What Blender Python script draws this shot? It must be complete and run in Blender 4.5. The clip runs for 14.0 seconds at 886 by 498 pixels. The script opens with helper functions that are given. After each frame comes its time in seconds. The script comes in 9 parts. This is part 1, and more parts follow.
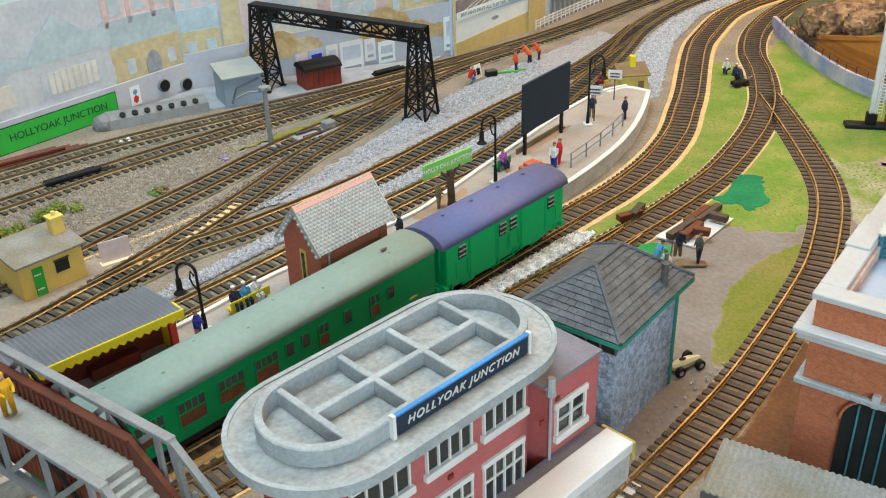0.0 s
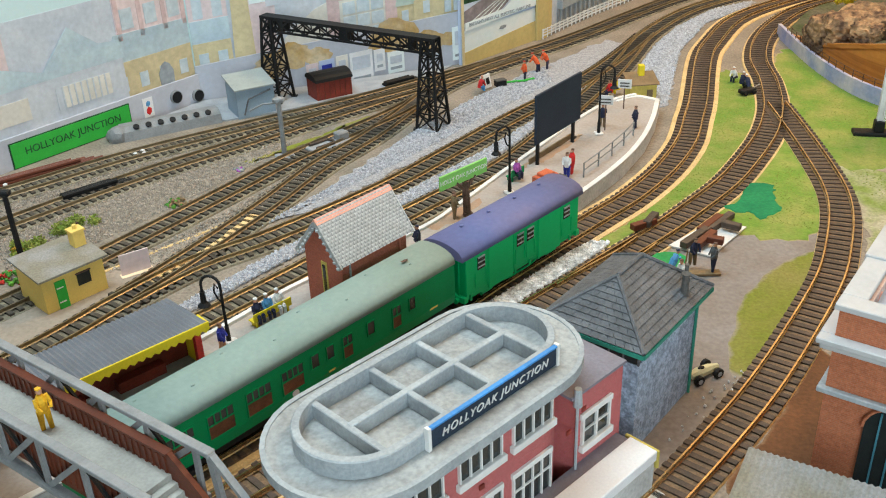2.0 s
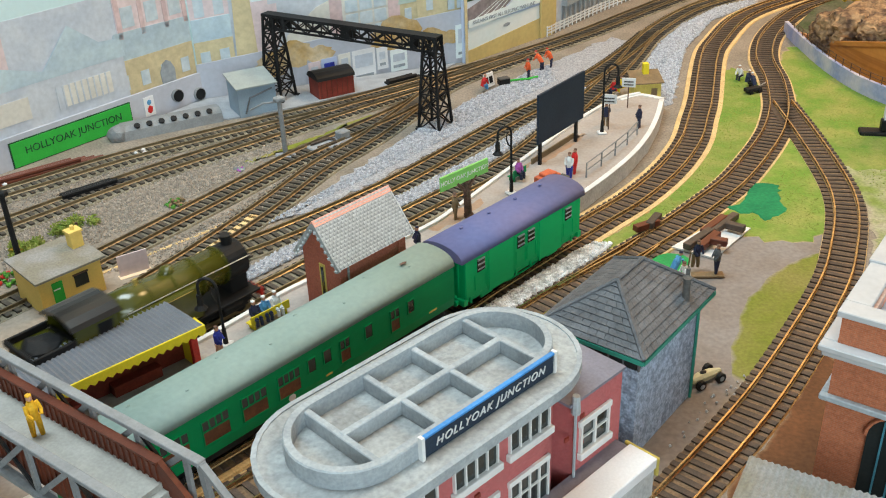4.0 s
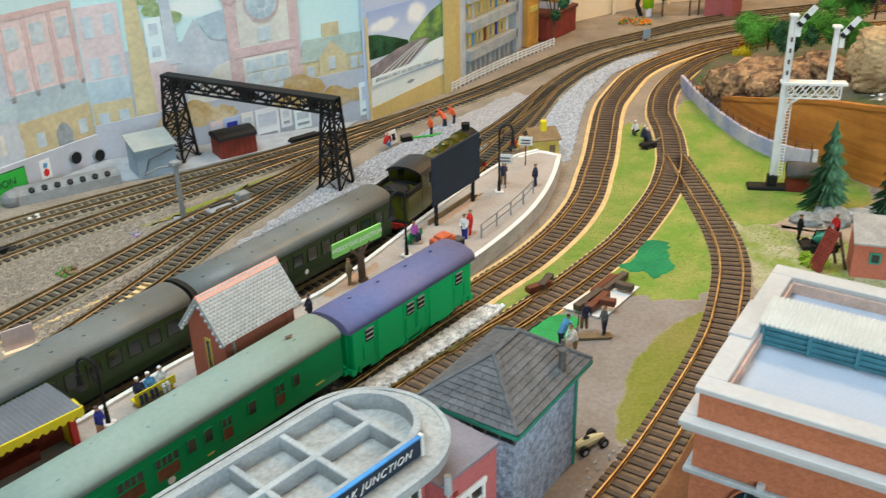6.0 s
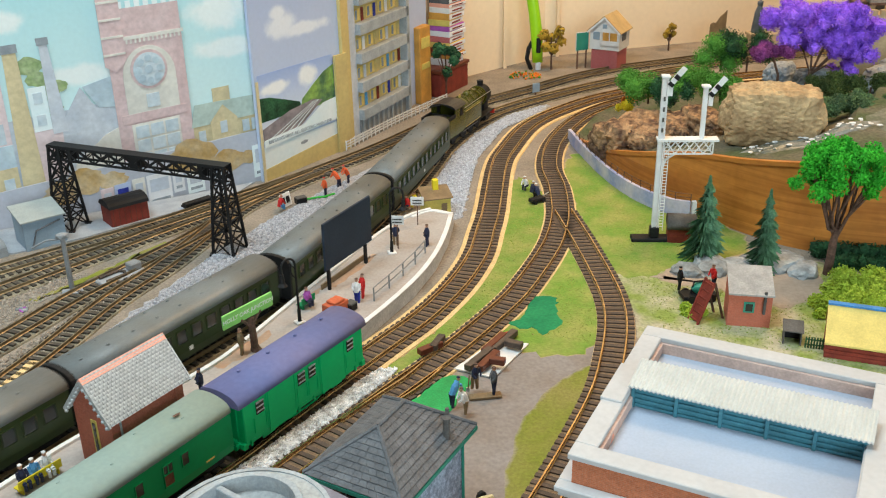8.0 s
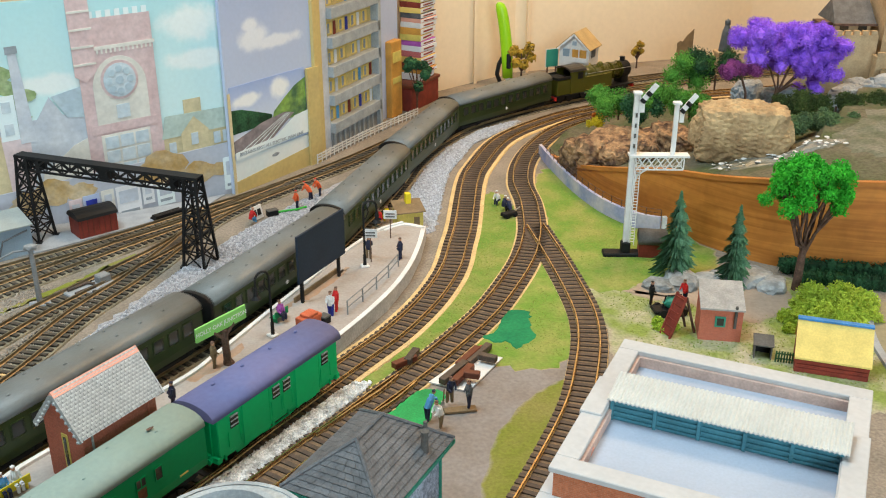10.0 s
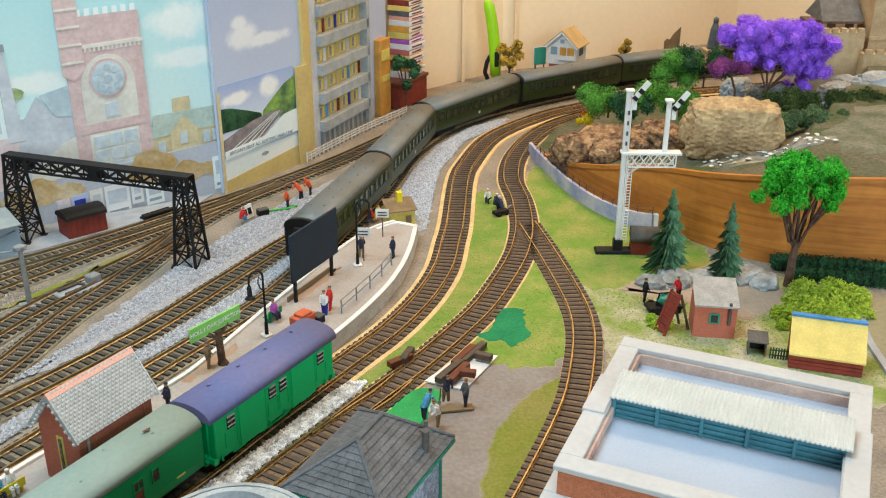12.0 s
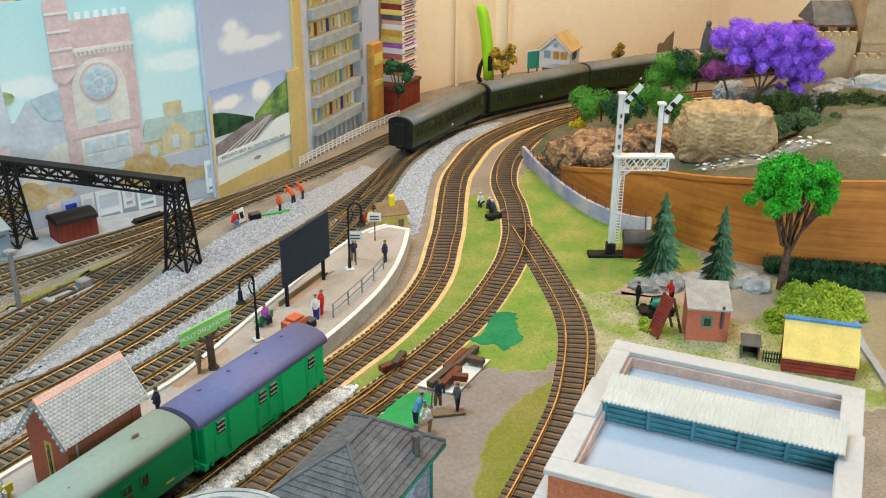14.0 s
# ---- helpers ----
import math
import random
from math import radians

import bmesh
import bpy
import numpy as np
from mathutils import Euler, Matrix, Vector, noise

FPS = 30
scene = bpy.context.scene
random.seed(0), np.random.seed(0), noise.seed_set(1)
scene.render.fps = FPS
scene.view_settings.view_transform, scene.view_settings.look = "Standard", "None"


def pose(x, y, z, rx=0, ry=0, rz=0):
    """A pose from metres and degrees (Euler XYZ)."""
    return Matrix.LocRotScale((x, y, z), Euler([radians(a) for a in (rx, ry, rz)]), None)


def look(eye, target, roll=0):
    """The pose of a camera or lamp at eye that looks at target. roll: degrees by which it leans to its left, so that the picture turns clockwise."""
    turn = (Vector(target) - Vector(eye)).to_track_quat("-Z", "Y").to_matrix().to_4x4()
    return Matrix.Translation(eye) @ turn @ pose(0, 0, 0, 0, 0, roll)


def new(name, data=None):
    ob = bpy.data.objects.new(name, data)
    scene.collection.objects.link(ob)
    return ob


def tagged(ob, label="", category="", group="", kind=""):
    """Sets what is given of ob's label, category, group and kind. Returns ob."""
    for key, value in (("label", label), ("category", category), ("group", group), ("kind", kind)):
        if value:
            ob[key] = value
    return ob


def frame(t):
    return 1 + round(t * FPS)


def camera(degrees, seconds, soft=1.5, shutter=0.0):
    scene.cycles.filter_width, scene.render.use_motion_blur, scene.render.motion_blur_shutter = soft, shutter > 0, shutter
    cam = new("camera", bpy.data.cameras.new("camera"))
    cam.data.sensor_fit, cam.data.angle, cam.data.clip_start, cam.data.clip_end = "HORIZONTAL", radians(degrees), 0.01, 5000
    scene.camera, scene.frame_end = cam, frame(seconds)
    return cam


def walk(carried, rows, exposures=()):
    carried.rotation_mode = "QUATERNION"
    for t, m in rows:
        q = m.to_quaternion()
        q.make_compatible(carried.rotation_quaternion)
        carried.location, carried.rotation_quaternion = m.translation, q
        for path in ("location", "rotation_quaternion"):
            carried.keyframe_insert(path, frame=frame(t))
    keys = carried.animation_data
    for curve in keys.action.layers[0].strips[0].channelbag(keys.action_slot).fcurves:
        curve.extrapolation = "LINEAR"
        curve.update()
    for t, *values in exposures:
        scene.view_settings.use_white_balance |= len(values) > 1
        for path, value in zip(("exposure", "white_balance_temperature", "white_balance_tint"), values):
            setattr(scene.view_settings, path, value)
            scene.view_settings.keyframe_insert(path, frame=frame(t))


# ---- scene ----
cam = camera(49.0, 14.0, soft=1.1, shutter=0.4)
PATH = [
    (0, (0.038, -0.146, 0.345), (-0.174, 1.593, -0.621), -1.9),
    (0.5, (0.035, -0.148, 0.348), (-0.185, 1.593, -0.612), -2.1),
    (1, (0.031, -0.149, 0.35), (-0.185, 1.591, -0.611), -2.2),
    (1.5, (0.026, -0.152, 0.352), (-0.189, 1.591, -0.605), -2.2),
    (2, (0.025, -0.152, 0.353), (-0.183, 1.591, -0.605), -2.2),
    (2.5, (0.025, -0.151, 0.353), (-0.189, 1.592, -0.604), -2.0),
    (4.8, (0.036, -0.139, 0.354), (-0.189, 1.595, -0.617), -2.6),
    (5, (0.038, -0.138, 0.355), (-0.178, 1.597, -0.617), -2.6),
    (5.5, (0.044, -0.137, 0.364), (-0.126, 1.623, -0.572), -1.9),
    (6, (0.06, -0.135, 0.373), (-0.029, 1.647, -0.53), -1.5),
    (6.5, (0.071, -0.14, 0.384), (0.046, 1.659, -0.491), -1.2),
    (7, (0.079, -0.133, 0.385), (0.113, 1.671, -0.479), -1.1),
    (7.5, (0.079, -0.134, 0.39), (0.138, 1.677, -0.457), -1.1),
    (8, (0.078, -0.139, 0.394), (0.17, 1.679, -0.436), -1.1),
    (10.5, (0.066, -0.139, 0.393), (0.244, 1.685, -0.408), 0.5),
    (11, (0.062, -0.138, 0.396), (0.252, 1.686, -0.401), 0.6),
    (11.5, (0.061, -0.141, 0.396), (0.262, 1.686, -0.393), 0.2),
    (12, (0.061, -0.136, 0.392), (0.261, 1.684, -0.413), 0.3),
    (12.5, (0.06, -0.133, 0.392), (0.265, 1.687, -0.411), 0.3),
    (13, (0.062, -0.136, 0.391), (0.28, 1.686, -0.405), 0.6),
    (13.5, (0.063, -0.135, 0.391), (0.277, 1.688, -0.402), 0.5),
    (14, (0.064, -0.134, 0.39), (0.274, 1.689, -0.406), 0.3),
]
walk(cam, [(t, look(eye, target, roll)) for t, eye, target, roll in PATH])

# ---- light: unseen, assumed ceiling lamps, cool on the left and warm on the far right ----
world = bpy.data.worlds.new("room_air")
world.use_nodes = True
world.node_tree.nodes["Background"].inputs[0].default_value = (0.86, 0.92, 1.0, 1)
world.node_tree.nodes["Background"].inputs[1].default_value = 0.015
scene.world = world
scene.view_settings.exposure = -0.5


def ceiling_lamp(name, x, y, z, size_x, size_y, watts, colour):
    data = bpy.data.lights.new(name, "AREA")
    data.shape, data.size, data.size_y, data.energy, data.color = "RECTANGLE", size_x, size_y, watts, colour
    ob = new(name, data)
    ob.matrix_basis = pose(x, y, z)
    return ob


ceiling_lamp("ceiling_light", -0.35, 0.35, 1.42, 0.8, 0.45, 28.0, (0.79, 0.945, 1.0))
# added warm lamp, set close to the far wall to brighten it
ceiling_lamp("ceiling_light", 0.80, 1.12, 1.42, 0.45, 0.35, 24.0, (1.0, 0.64, 0.32))
# added area lamp behind the camera: an unseen, assumed window that lifts facing sides
window = ceiling_lamp("camera_side_fill", 0.75, -1.7, 0.70, 1.5, 1.0, 52.0, (0.77, 0.94, 1.0))
window.matrix_basis = look((0.75, -1.7, 0.70), (0.1, 0.6, 0.0))


# ---- materials ----
def mat(name, colour, rough=0.7, metal=0.0, vary=0.18, scale=60.0, fine=700.0, bump=0.15, second=None, spec=0.4):
    """Two scales of noise over the base colour, fine bump; second: a colour of stains."""
    m = bpy.data.materials.new(name)
    m.use_nodes = True
    n, l = m.node_tree.nodes, m.node_tree.links
    b = n["Principled BSDF"]
    b.inputs["Roughness"].default_value, b.inputs["Metallic"].default_value = rough, metal
    b.inputs["Specular IOR Level"].default_value = spec
    tc = n.new("ShaderNodeTexCoord")
    n1, n2 = n.new("ShaderNodeTexNoise"), n.new("ShaderNodeTexNoise")
    n1.inputs["Scale"].default_value, n1.inputs["Detail"].default_value = scale, 4
    n2.inputs["Scale"].default_value, n2.inputs["Detail"].default_value = fine, 2
    info = n.new("ShaderNodeObjectInfo")
    for a in (n1, n2):
        l.new(tc.outputs["Object"], a.inputs["Vector"])
    ramp = n.new("ShaderNodeValToRGB")
    c2 = second or tuple(c * (1 - 1.6 * vary) for c in colour)
    ramp.color_ramp.elements[0].position, ramp.color_ramp.elements[1].position = 0.36, 0.62
    ramp.color_ramp.elements[0].color = (*c2, 1)
    ramp.color_ramp.elements[1].color = (*colour, 1)
    l.new(n1.outputs["Fac"], ramp.inputs["Fac"])
    hsv = n.new("ShaderNodeHueSaturation")
    mr = n.new("ShaderNodeMapRange")
    mr.inputs["From Min"].default_value, mr.inputs["From Max"].default_value = 0.25, 0.75
    mr.inputs["To Min"].default_value, mr.inputs["To Max"].default_value = 1 - vary, 1 + vary
    l.new(n2.outputs["Fac"], mr.inputs["Value"])
    add = n.new("ShaderNodeMath")
    add.operation = "MULTIPLY_ADD"
    add.inputs[1].default_value = vary * 0.9
    l.new(info.outputs["Random"], add.inputs[0])
    l.new(mr.outputs["Result"], add.inputs[2])
    l.new(add.outputs[0], hsv.inputs["Value"])
    l.new(ramp.outputs["Color"], hsv.inputs["Color"])
    l.new(hsv.outputs["Color"], b.inputs["Base Color"])
    if bump:
        bp = n.new("ShaderNodeBump")
        bp.inputs["Strength"].default_value, bp.inputs["Distance"].default_value = bump, 0.001
        l.new(n2.outputs["Fac"], bp.inputs["Height"])
        l.new(bp.outputs["Normal"], b.inputs["Normal"])
    return m


def cover_mat(name, colour, second, under, vary=0.25, scale=22, fine=600, bump=0.5):
    """Flock that thins out into the ground below towards a patch's rim (attribute cover, 0 at the rim)."""
    m = mat(name, colour, 0.95, vary=vary, scale=scale, fine=fine, bump=bump, second=second)
    n, l = m.node_tree.nodes, m.node_tree.links
    at, nz, tc = n.new("ShaderNodeAttribute"), n.new("ShaderNodeTexNoise"), n.new("ShaderNodeTexCoord")
    at.attribute_name = "cover"
    nz.inputs["Scale"].default_value, nz.inputs["Detail"].default_value = 90, 5
    l.new(tc.outputs["Object"], nz.inputs["Vector"])
    add, mr, mix = n.new("ShaderNodeMath"), n.new("ShaderNodeMapRange"), n.new("ShaderNodeMix")
    l.new(at.outputs["Fac"], add.inputs[0])
    l.new(nz.outputs["Fac"], add.inputs[1])
    l.new(add.outputs[0], mr.inputs["Value"])
    mr.inputs["From Min"].default_value, mr.inputs["From Max"].default_value = 0.62, 1.05
    mix.data_type = "RGBA"
    ramp = [x for x in n if x.bl_idname == "ShaderNodeValToRGB"][0]
    hsv = [x for x in n if x.bl_idname == "ShaderNodeHueSaturation"][0]
    mix.inputs["A"].default_value = (*under, 1)
    l.new(mr.outputs["Result"], mix.inputs["Factor"])
    l.new(ramp.outputs["Color"], mix.inputs["B"])
    l.new(mix.outputs["Result"], hsv.inputs["Color"])
    return m


def brick_mat(name, c1, c2, mortar, width=0.0032, height=0.0012):
    """Moulded courses of small bricks, laid along each wall of an axis-aligned building."""
    m = mat(name, c1, 0.8)
    n, l = m.node_tree.nodes, m.node_tree.links
    tc = n.new("ShaderNodeTexCoord")
    sep, add, com = n.new("ShaderNodeSeparateXYZ"), n.new("ShaderNodeMath"), n.new("ShaderNodeCombineXYZ")
    l.new(tc.outputs["Object"], sep.inputs[0])
    l.new(sep.outputs["X"], add.inputs[0])
    l.new(sep.outputs["Y"], add.inputs[1])
    l.new(add.outputs[0], com.inputs["X"])
    l.new(sep.outputs["Z"], com.inputs["Y"])
    br = n.new("ShaderNodeTexBrick")
    br.inputs["Scale"].default_value = 1.0
    br.inputs["Brick Width"].default_value, br.inputs["Row Height"].default_value = width, height
    br.inputs["Mortar Size"].default_value = height * 0.10
    br.inputs["Color1"].default_value, br.inputs["Color2"].default_value, br.inputs["Mortar"].default_value = (*c1, 1), (*c2, 1), (*mortar, 1)
    l.new(com.outputs[0], br.inputs["Vector"])
    hsv = [x for x in n if x.bl_idname == "ShaderNodeHueSaturation"][0]
    l.new(br.outputs["Color"], hsv.inputs["Color"])
    return m


M = dict(
    earth=mat("earth", (0.235, 0.20, 0.165), 0.95, vary=0.34, scale=26, fine=420, bump=0.6, second=(0.175, 0.152, 0.125)),
    grey_earth=cover_mat("grey_earth", (0.27, 0.245, 0.235), (0.22, 0.18, 0.155), (0.30, 0.255, 0.21), 0.14, 14, 300, 0.3),
    grass=cover_mat("grass", (0.135, 0.235, 0.032), (0.24, 0.262, 0.068), (0.34, 0.27, 0.17), 0.2, 34, 500, 0.5),
    olive=cover_mat("olive_grass", (0.165, 0.19, 0.024), (0.215, 0.20, 0.055), (0.27, 0.235, 0.20), 0.2, 25, 500, 0.35),
    garden=cover_mat("garden_scatter", (0.165, 0.22, 0.05), (0.33, 0.31, 0.22), (0.30, 0.27, 0.20), 0.3, 34, 420, 0.5),
    dark_green=mat("dark_green_paint", (0.008, 0.16, 0.065), 0.95, vary=0.2, scale=30, fine=400, second=(0.015, 0.21, 0.08)),
    bright_green=mat("bright_green_sheet", (0.015, 0.34, 0.09), 0.7, vary=0.2, scale=40),
    ballast=mat("ballast", (0.33, 0.34, 0.375), 0.95, vary=0.4, scale=420, fine=1100, bump=0.9, second=(0.22, 0.225, 0.25)),
    gravel=mat("yard_gravel", (0.33, 0.285, 0.24), 0.95, vary=0.4, scale=200, fine=900, second=(0.20, 0.175, 0.15)),
    flock=mat("grass_flock", (0.165, 0.245, 0.035), 0.95, vary=0.25, scale=200, fine=900, second=(0.25, 0.27, 0.07)),
    cream_toy=mat("cream_toy_paint", (0.60, 0.55, 0.34), 0.5, vary=0.08),
    teal_coach=mat("teal_coach", (0.0, 0.13, 0.105), 0.45, vary=0.05, bump=0.02, spec=0.2),
    roof_slate=mat("blue_grey_coach_roof", (0.22, 0.26, 0.31), 0.6, vary=0.08, scale=20, bump=0.03, spec=0.2),
    stones=mat("ballast_chips", (0.47, 0.485, 0.535), 0.9, vary=0.35, scale=300, fine=900, second=(0.27, 0.28, 0.31)),
    white_chips=mat("white_chips", (0.76, 0.77, 0.80), 0.9, vary=0.3, scale=200, fine=900),
    cork=mat("cork_strip", (0.66, 0.48, 0.24), 0.9, vary=0.25, scale=60, fine=900, bump=0.4, second=(0.55, 0.39, 0.19)),
    bed_brown=mat("brown_track_bed", (0.20, 0.13, 0.075), 0.95, vary=0.35, scale=60, fine=700, bump=0.6, second=(0.13, 0.09, 0.06)),
    cork_grey=mat("weathered_track_bed", (0.24, 0.21, 0.15), 0.95, vary=0.3, scale=60, fine=600, bump=0.5),
    sleeper=mat("sleeper_brown", (0.082, 0.057, 0.043), 0.65, vary=0.35, scale=150, fine=1500, second=(0.052, 0.040, 0.033)),
    sleeper_grey=mat("sleeper_dark", (0.075, 0.063, 0.050), 0.75, vary=0.35, scale=150, fine=1500),
    rail=mat("rusty_rail", (0.58, 0.415, 0.205), 0.27, 0.85, vary=0.2, scale=90, second=(0.38, 0.26, 0.13)),
    rail_grey=mat("weathered_rail", (0.25, 0.19, 0.11), 0.45, 0.5, vary=0.2, scale=60, second=(0.17, 0.13, 0.08)),
    paving=mat("platform_paving", (0.40, 0.365, 0.345), 0.9, vary=0.1, scale=30, fine=400, bump=0.1, second=(0.36, 0.315, 0.285)),
    coping=mat("painted_coping", (0.49, 0.49, 0.50), 0.75, vary=0.05, scale=25, fine=300, bump=0.08, second=(0.44, 0.44, 0.45)),
    white=mat("white_paint", (0.72, 0.72, 0.72), 0.7, vary=0.05, scale=60, fine=500, second=(0.64, 0.635, 0.63)),
    stone_side=mat("platform_side", (0.5, 0.5, 0.49), 0.9, vary=0.18, scale=80, fine=500, second=(0.4, 0.4, 0.4)),
    coach_green=mat("coach_green", (0.0, 0.26, 0.085), 0.4, vary=0.05, scale=20, fine=300, bump=0.02, spec=0.15),
    van_green=mat("van_green", (0.0, 0.46, 0.15), 0.5, vary=0.04, scale=20, fine=300, bump=0.02, spec=0.2),
    roof_green=mat("coach_roof_grey_green", (0.24, 0.325, 0.31), 0.55, vary=0.07, scale=14, fine=300, bump=0.03, second=(0.21, 0.295, 0.275), spec=0.2),
    roof_blue=mat("van_roof_blue", (0.105, 0.135, 0.31), 0.6, vary=0.08, scale=11, fine=250, bump=0.05, second=(0.165, 0.155, 0.285), spec=0.2),
    black=mat("black", (0.013, 0.013, 0.014), 0.55, vary=0.2, scale=50, spec=0.2),
    train_green=mat("train_olive_green", (0.026, 0.043, 0.013), 0.33, vary=0.12, scale=30, bump=0.03, spec=0.35),
    loco_green=mat("engine_green", (0.075, 0.076, 0.010), 0.2, vary=0.1, scale=30, bump=0.02, spec=0.6),
    train_roof=mat("train_roof", (0.145, 0.16, 0.165), 0.42, vary=0.12, scale=20, bump=0.04, second=(0.115, 0.12, 0.115), spec=0.35),
    glass=mat("dark_window", (0.025, 0.03, 0.03), 0.12, vary=0.1, bump=0, spec=0.6),
    interior=mat("coach_interior", (0.15, 0.055, 0.025), 0.6, vary=0.25, scale=120),
    brass=mat("brass_lining", (0.55, 0.40, 0.10), 0.4, 0.3),
    red_paint=mat("red_paint", (0.55, 0.03, 0.02), 0.5),
    deco_grey=mat("grey_concrete", (0.36, 0.395, 0.42), 0.8, vary=0.14, scale=70, fine=600, bump=0.2, second=(0.29, 0.32, 0.345)),
    deco_floor=mat("grey_roof_felt", (0.37, 0.39, 0.395), 0.85, vary=0.2, scale=55, fine=420, bump=0.35, second=(0.265, 0.28, 0.285)),
    brick_pink=brick_mat("pink_brick", (0.42, 0.105, 0.105), (0.37, 0.085, 0.09), (0.41, 0.16, 0.155), 0.0026, 0.0010),
    brick_orange=brick_mat("orange_brick", (0.45, 0.145, 0.065), (0.39, 0.115, 0.05), (0.41, 0.18, 0.11), 0.0026, 0.0010),
    brick_red=brick_mat("red_brick", (0.43, 0.125, 0.075), (0.39, 0.105, 0.065), (0.41, 0.145, 0.10), 0.0026, 0.0010),
    slate=mat("dark_slate", (0.115, 0.12, 0.13), 0.6, vary=0.2, scale=120, fine=800, bump=0.2, spec=0.25),
    slate_light=mat("pale_slate", (0.40, 0.41, 0.41), 0.7, vary=0.3, scale=160, fine=800, bump=0.2, second=(0.27, 0.28, 0.285)),
    lilac_roof=mat("lilac_grey_roof", (0.20, 0.19, 0.23), 0.8, vary=0.1, scale=60),
    teal=mat("teal_paint", (0.03, 0.26, 0.19), 0.6, vary=0.1),
    teal_blue=mat("teal_blue_boards", (0.055, 0.21, 0.27), 0.6, vary=0.15, scale=80),
    blue_stone=mat("blue_grey_rubble", (0.36, 0.43, 0.55), 0.85, vary=0.35, scale=330, fine=700, bump=1.0, second=(0.19, 0.23, 0.30)),
    blue_roof=mat("pale_blue_roof", (0.35, 0.41, 0.52), 0.75, vary=0.05, scale=18, bump=0.03, second=(0.39, 0.45, 0.56)),
    coral=mat("coral_ridge", (0.75, 0.36, 0.27), 0.8, vary=0.08),
    yellow=mat("yellow_paint", (0.78, 0.57, 0.16), 0.7, vary=0.06, scale=50, second=(0.72, 0.51, 0.13)),
    bright_yellow=mat("bright_yellow", (0.80, 0.62, 0.02), 0.6, vary=0.06),
    straw=mat("straw_paint", (0.62, 0.50, 0.12), 0.75, vary=0.12, scale=90),
    corrugated=mat("grey_corrugated", (0.155, 0.17, 0.20), 0.6, vary=0.1, scale=40),
    corrugated_light=mat("pale_corrugated", (0.56, 0.57, 0.55), 0.6, vary=0.06, scale=30, bump=0.05, second=(0.50, 0.51, 0.49)),
    corrugated_dull=mat("dull_corrugated", (0.27, 0.26, 0.25), 0.7, vary=0.2, scale=45, second=(0.215, 0.195, 0.15)),
    shed_roof=mat("grey_felt_roof", (0.34, 0.335, 0.33), 0.8, vary=0.15, scale=90),
    parapet=mat("pale_pink_brick", (0.60, 0.43, 0.37), 0.85, vary=0.12, scale=120),
    pale_yellow=mat("pale_yellow_roof", (0.70, 0.55, 0.17), 0.75, vary=0.1, scale=60),
    dark_grey=mat("dark_grey_felt", (0.105, 0.10, 0.095), 0.85, vary=0.2, scale=60, spec=0.2),
    board_dark=mat("dark_board", (0.022, 0.034, 0.055), 0.6, vary=0.15, scale=20, spec=0.2),
    sign_green=mat("sign_green", (0.22, 0.52, 0.13), 0.7, vary=0.08, scale=60),
    banner_green=mat("banner_green", (0.03, 0.42, 0.05), 0.7, vary=0.06),
    blue_edge=mat("blue_edge", (0.05, 0.25, 0.62), 0.5),
    dark_red=mat("dark_red_boards", (0.23, 0.035, 0.022), 0.7, vary=0.2, scale=80),
    maroon=mat("maroon_girder", (0.135, 0.034, 0.016), 0.5, vary=0.12, scale=80),
    girder_grey=mat("girder_grey", (0.23, 0.24, 0.25), 0.6, vary=0.12, scale=80),
    walk_grey=mat("walkway_boards", (0.42, 0.41, 0.38), 0.8, vary=0.1, scale=60),
    hut_blue=mat("blue_grey_hut", (0.27, 0.35, 0.43), 0.75, vary=0.08, scale=60),
    hut_roof=mat("grey_green_roof", (0.33, 0.36, 0.35), 0.8, vary=0.08, scale=60),
    plate=mat("grey_base", (0.33, 0.35, 0.38), 0.8, vary=0.12, scale=60),
    wood=mat("varnished_board", (0.50, 0.195, 0.038), 0.45, vary=0.10, scale=6, fine=120, bump=0.03, second=(0.36, 0.125, 0.022)),
    lilac_wall=mat("lilac_stone_wall", (0.54, 0.50, 0.57), 0.85, vary=0.1, scale=28, fine=300, bump=0.3, second=(0.27, 0.31, 0.52)),
    rock=mat("tan_rock", (0.44, 0.32, 0.18), 0.9, vary=0.3, scale=60, fine=300, bump=0.9, second=(0.20, 0.115, 0.055)),
    rock_dark=mat("brown_rock", (0.36, 0.22, 0.115), 0.9, vary=0.35, scale=80, fine=300, bump=0.9, second=(0.08, 0.045, 0.03)),
    rock_grey=mat("grey_rock", (0.31, 0.335, 0.35), 0.9, vary=0.25, scale=60, fine=300, bump=0.8, second=(0.17, 0.185, 0.195)),
    bark=mat("bark", (0.13, 0.075, 0.055), 0.9, vary=0.3, scale=150, fine=700, bump=0.6),
    leaf=mat("bright_foliage", (0.035, 0.36, 0.02), 0.9, vary=0.35, scale=60, fine=400, bump=0.5, second=(0.02, 0.25, 0.015)),
    leaf_mid=mat("shrub_foliage", (0.085, 0.265, 0.035), 0.95, vary=0.4, scale=60, fine=400, bump=0.5, second=(0.045, 0.16, 0.022)),
    leaf_dark=mat("dark_foliage", (0.025, 0.10, 0.04), 0.95, vary=0.4, scale=60, fine=400, bump=0.5),
    fir=mat("fir_foliage", (0.075, 0.17, 0.10), 0.95, vary=0.4, scale=90, fine=600, second=(0.045, 0.12, 0.055)),
    lime=mat("lime_bush", (0.36, 0.47, 0.05), 0.95, vary=0.3, scale=60, fine=400, bump=0.5, second=(0.24, 0.36, 0.03)),
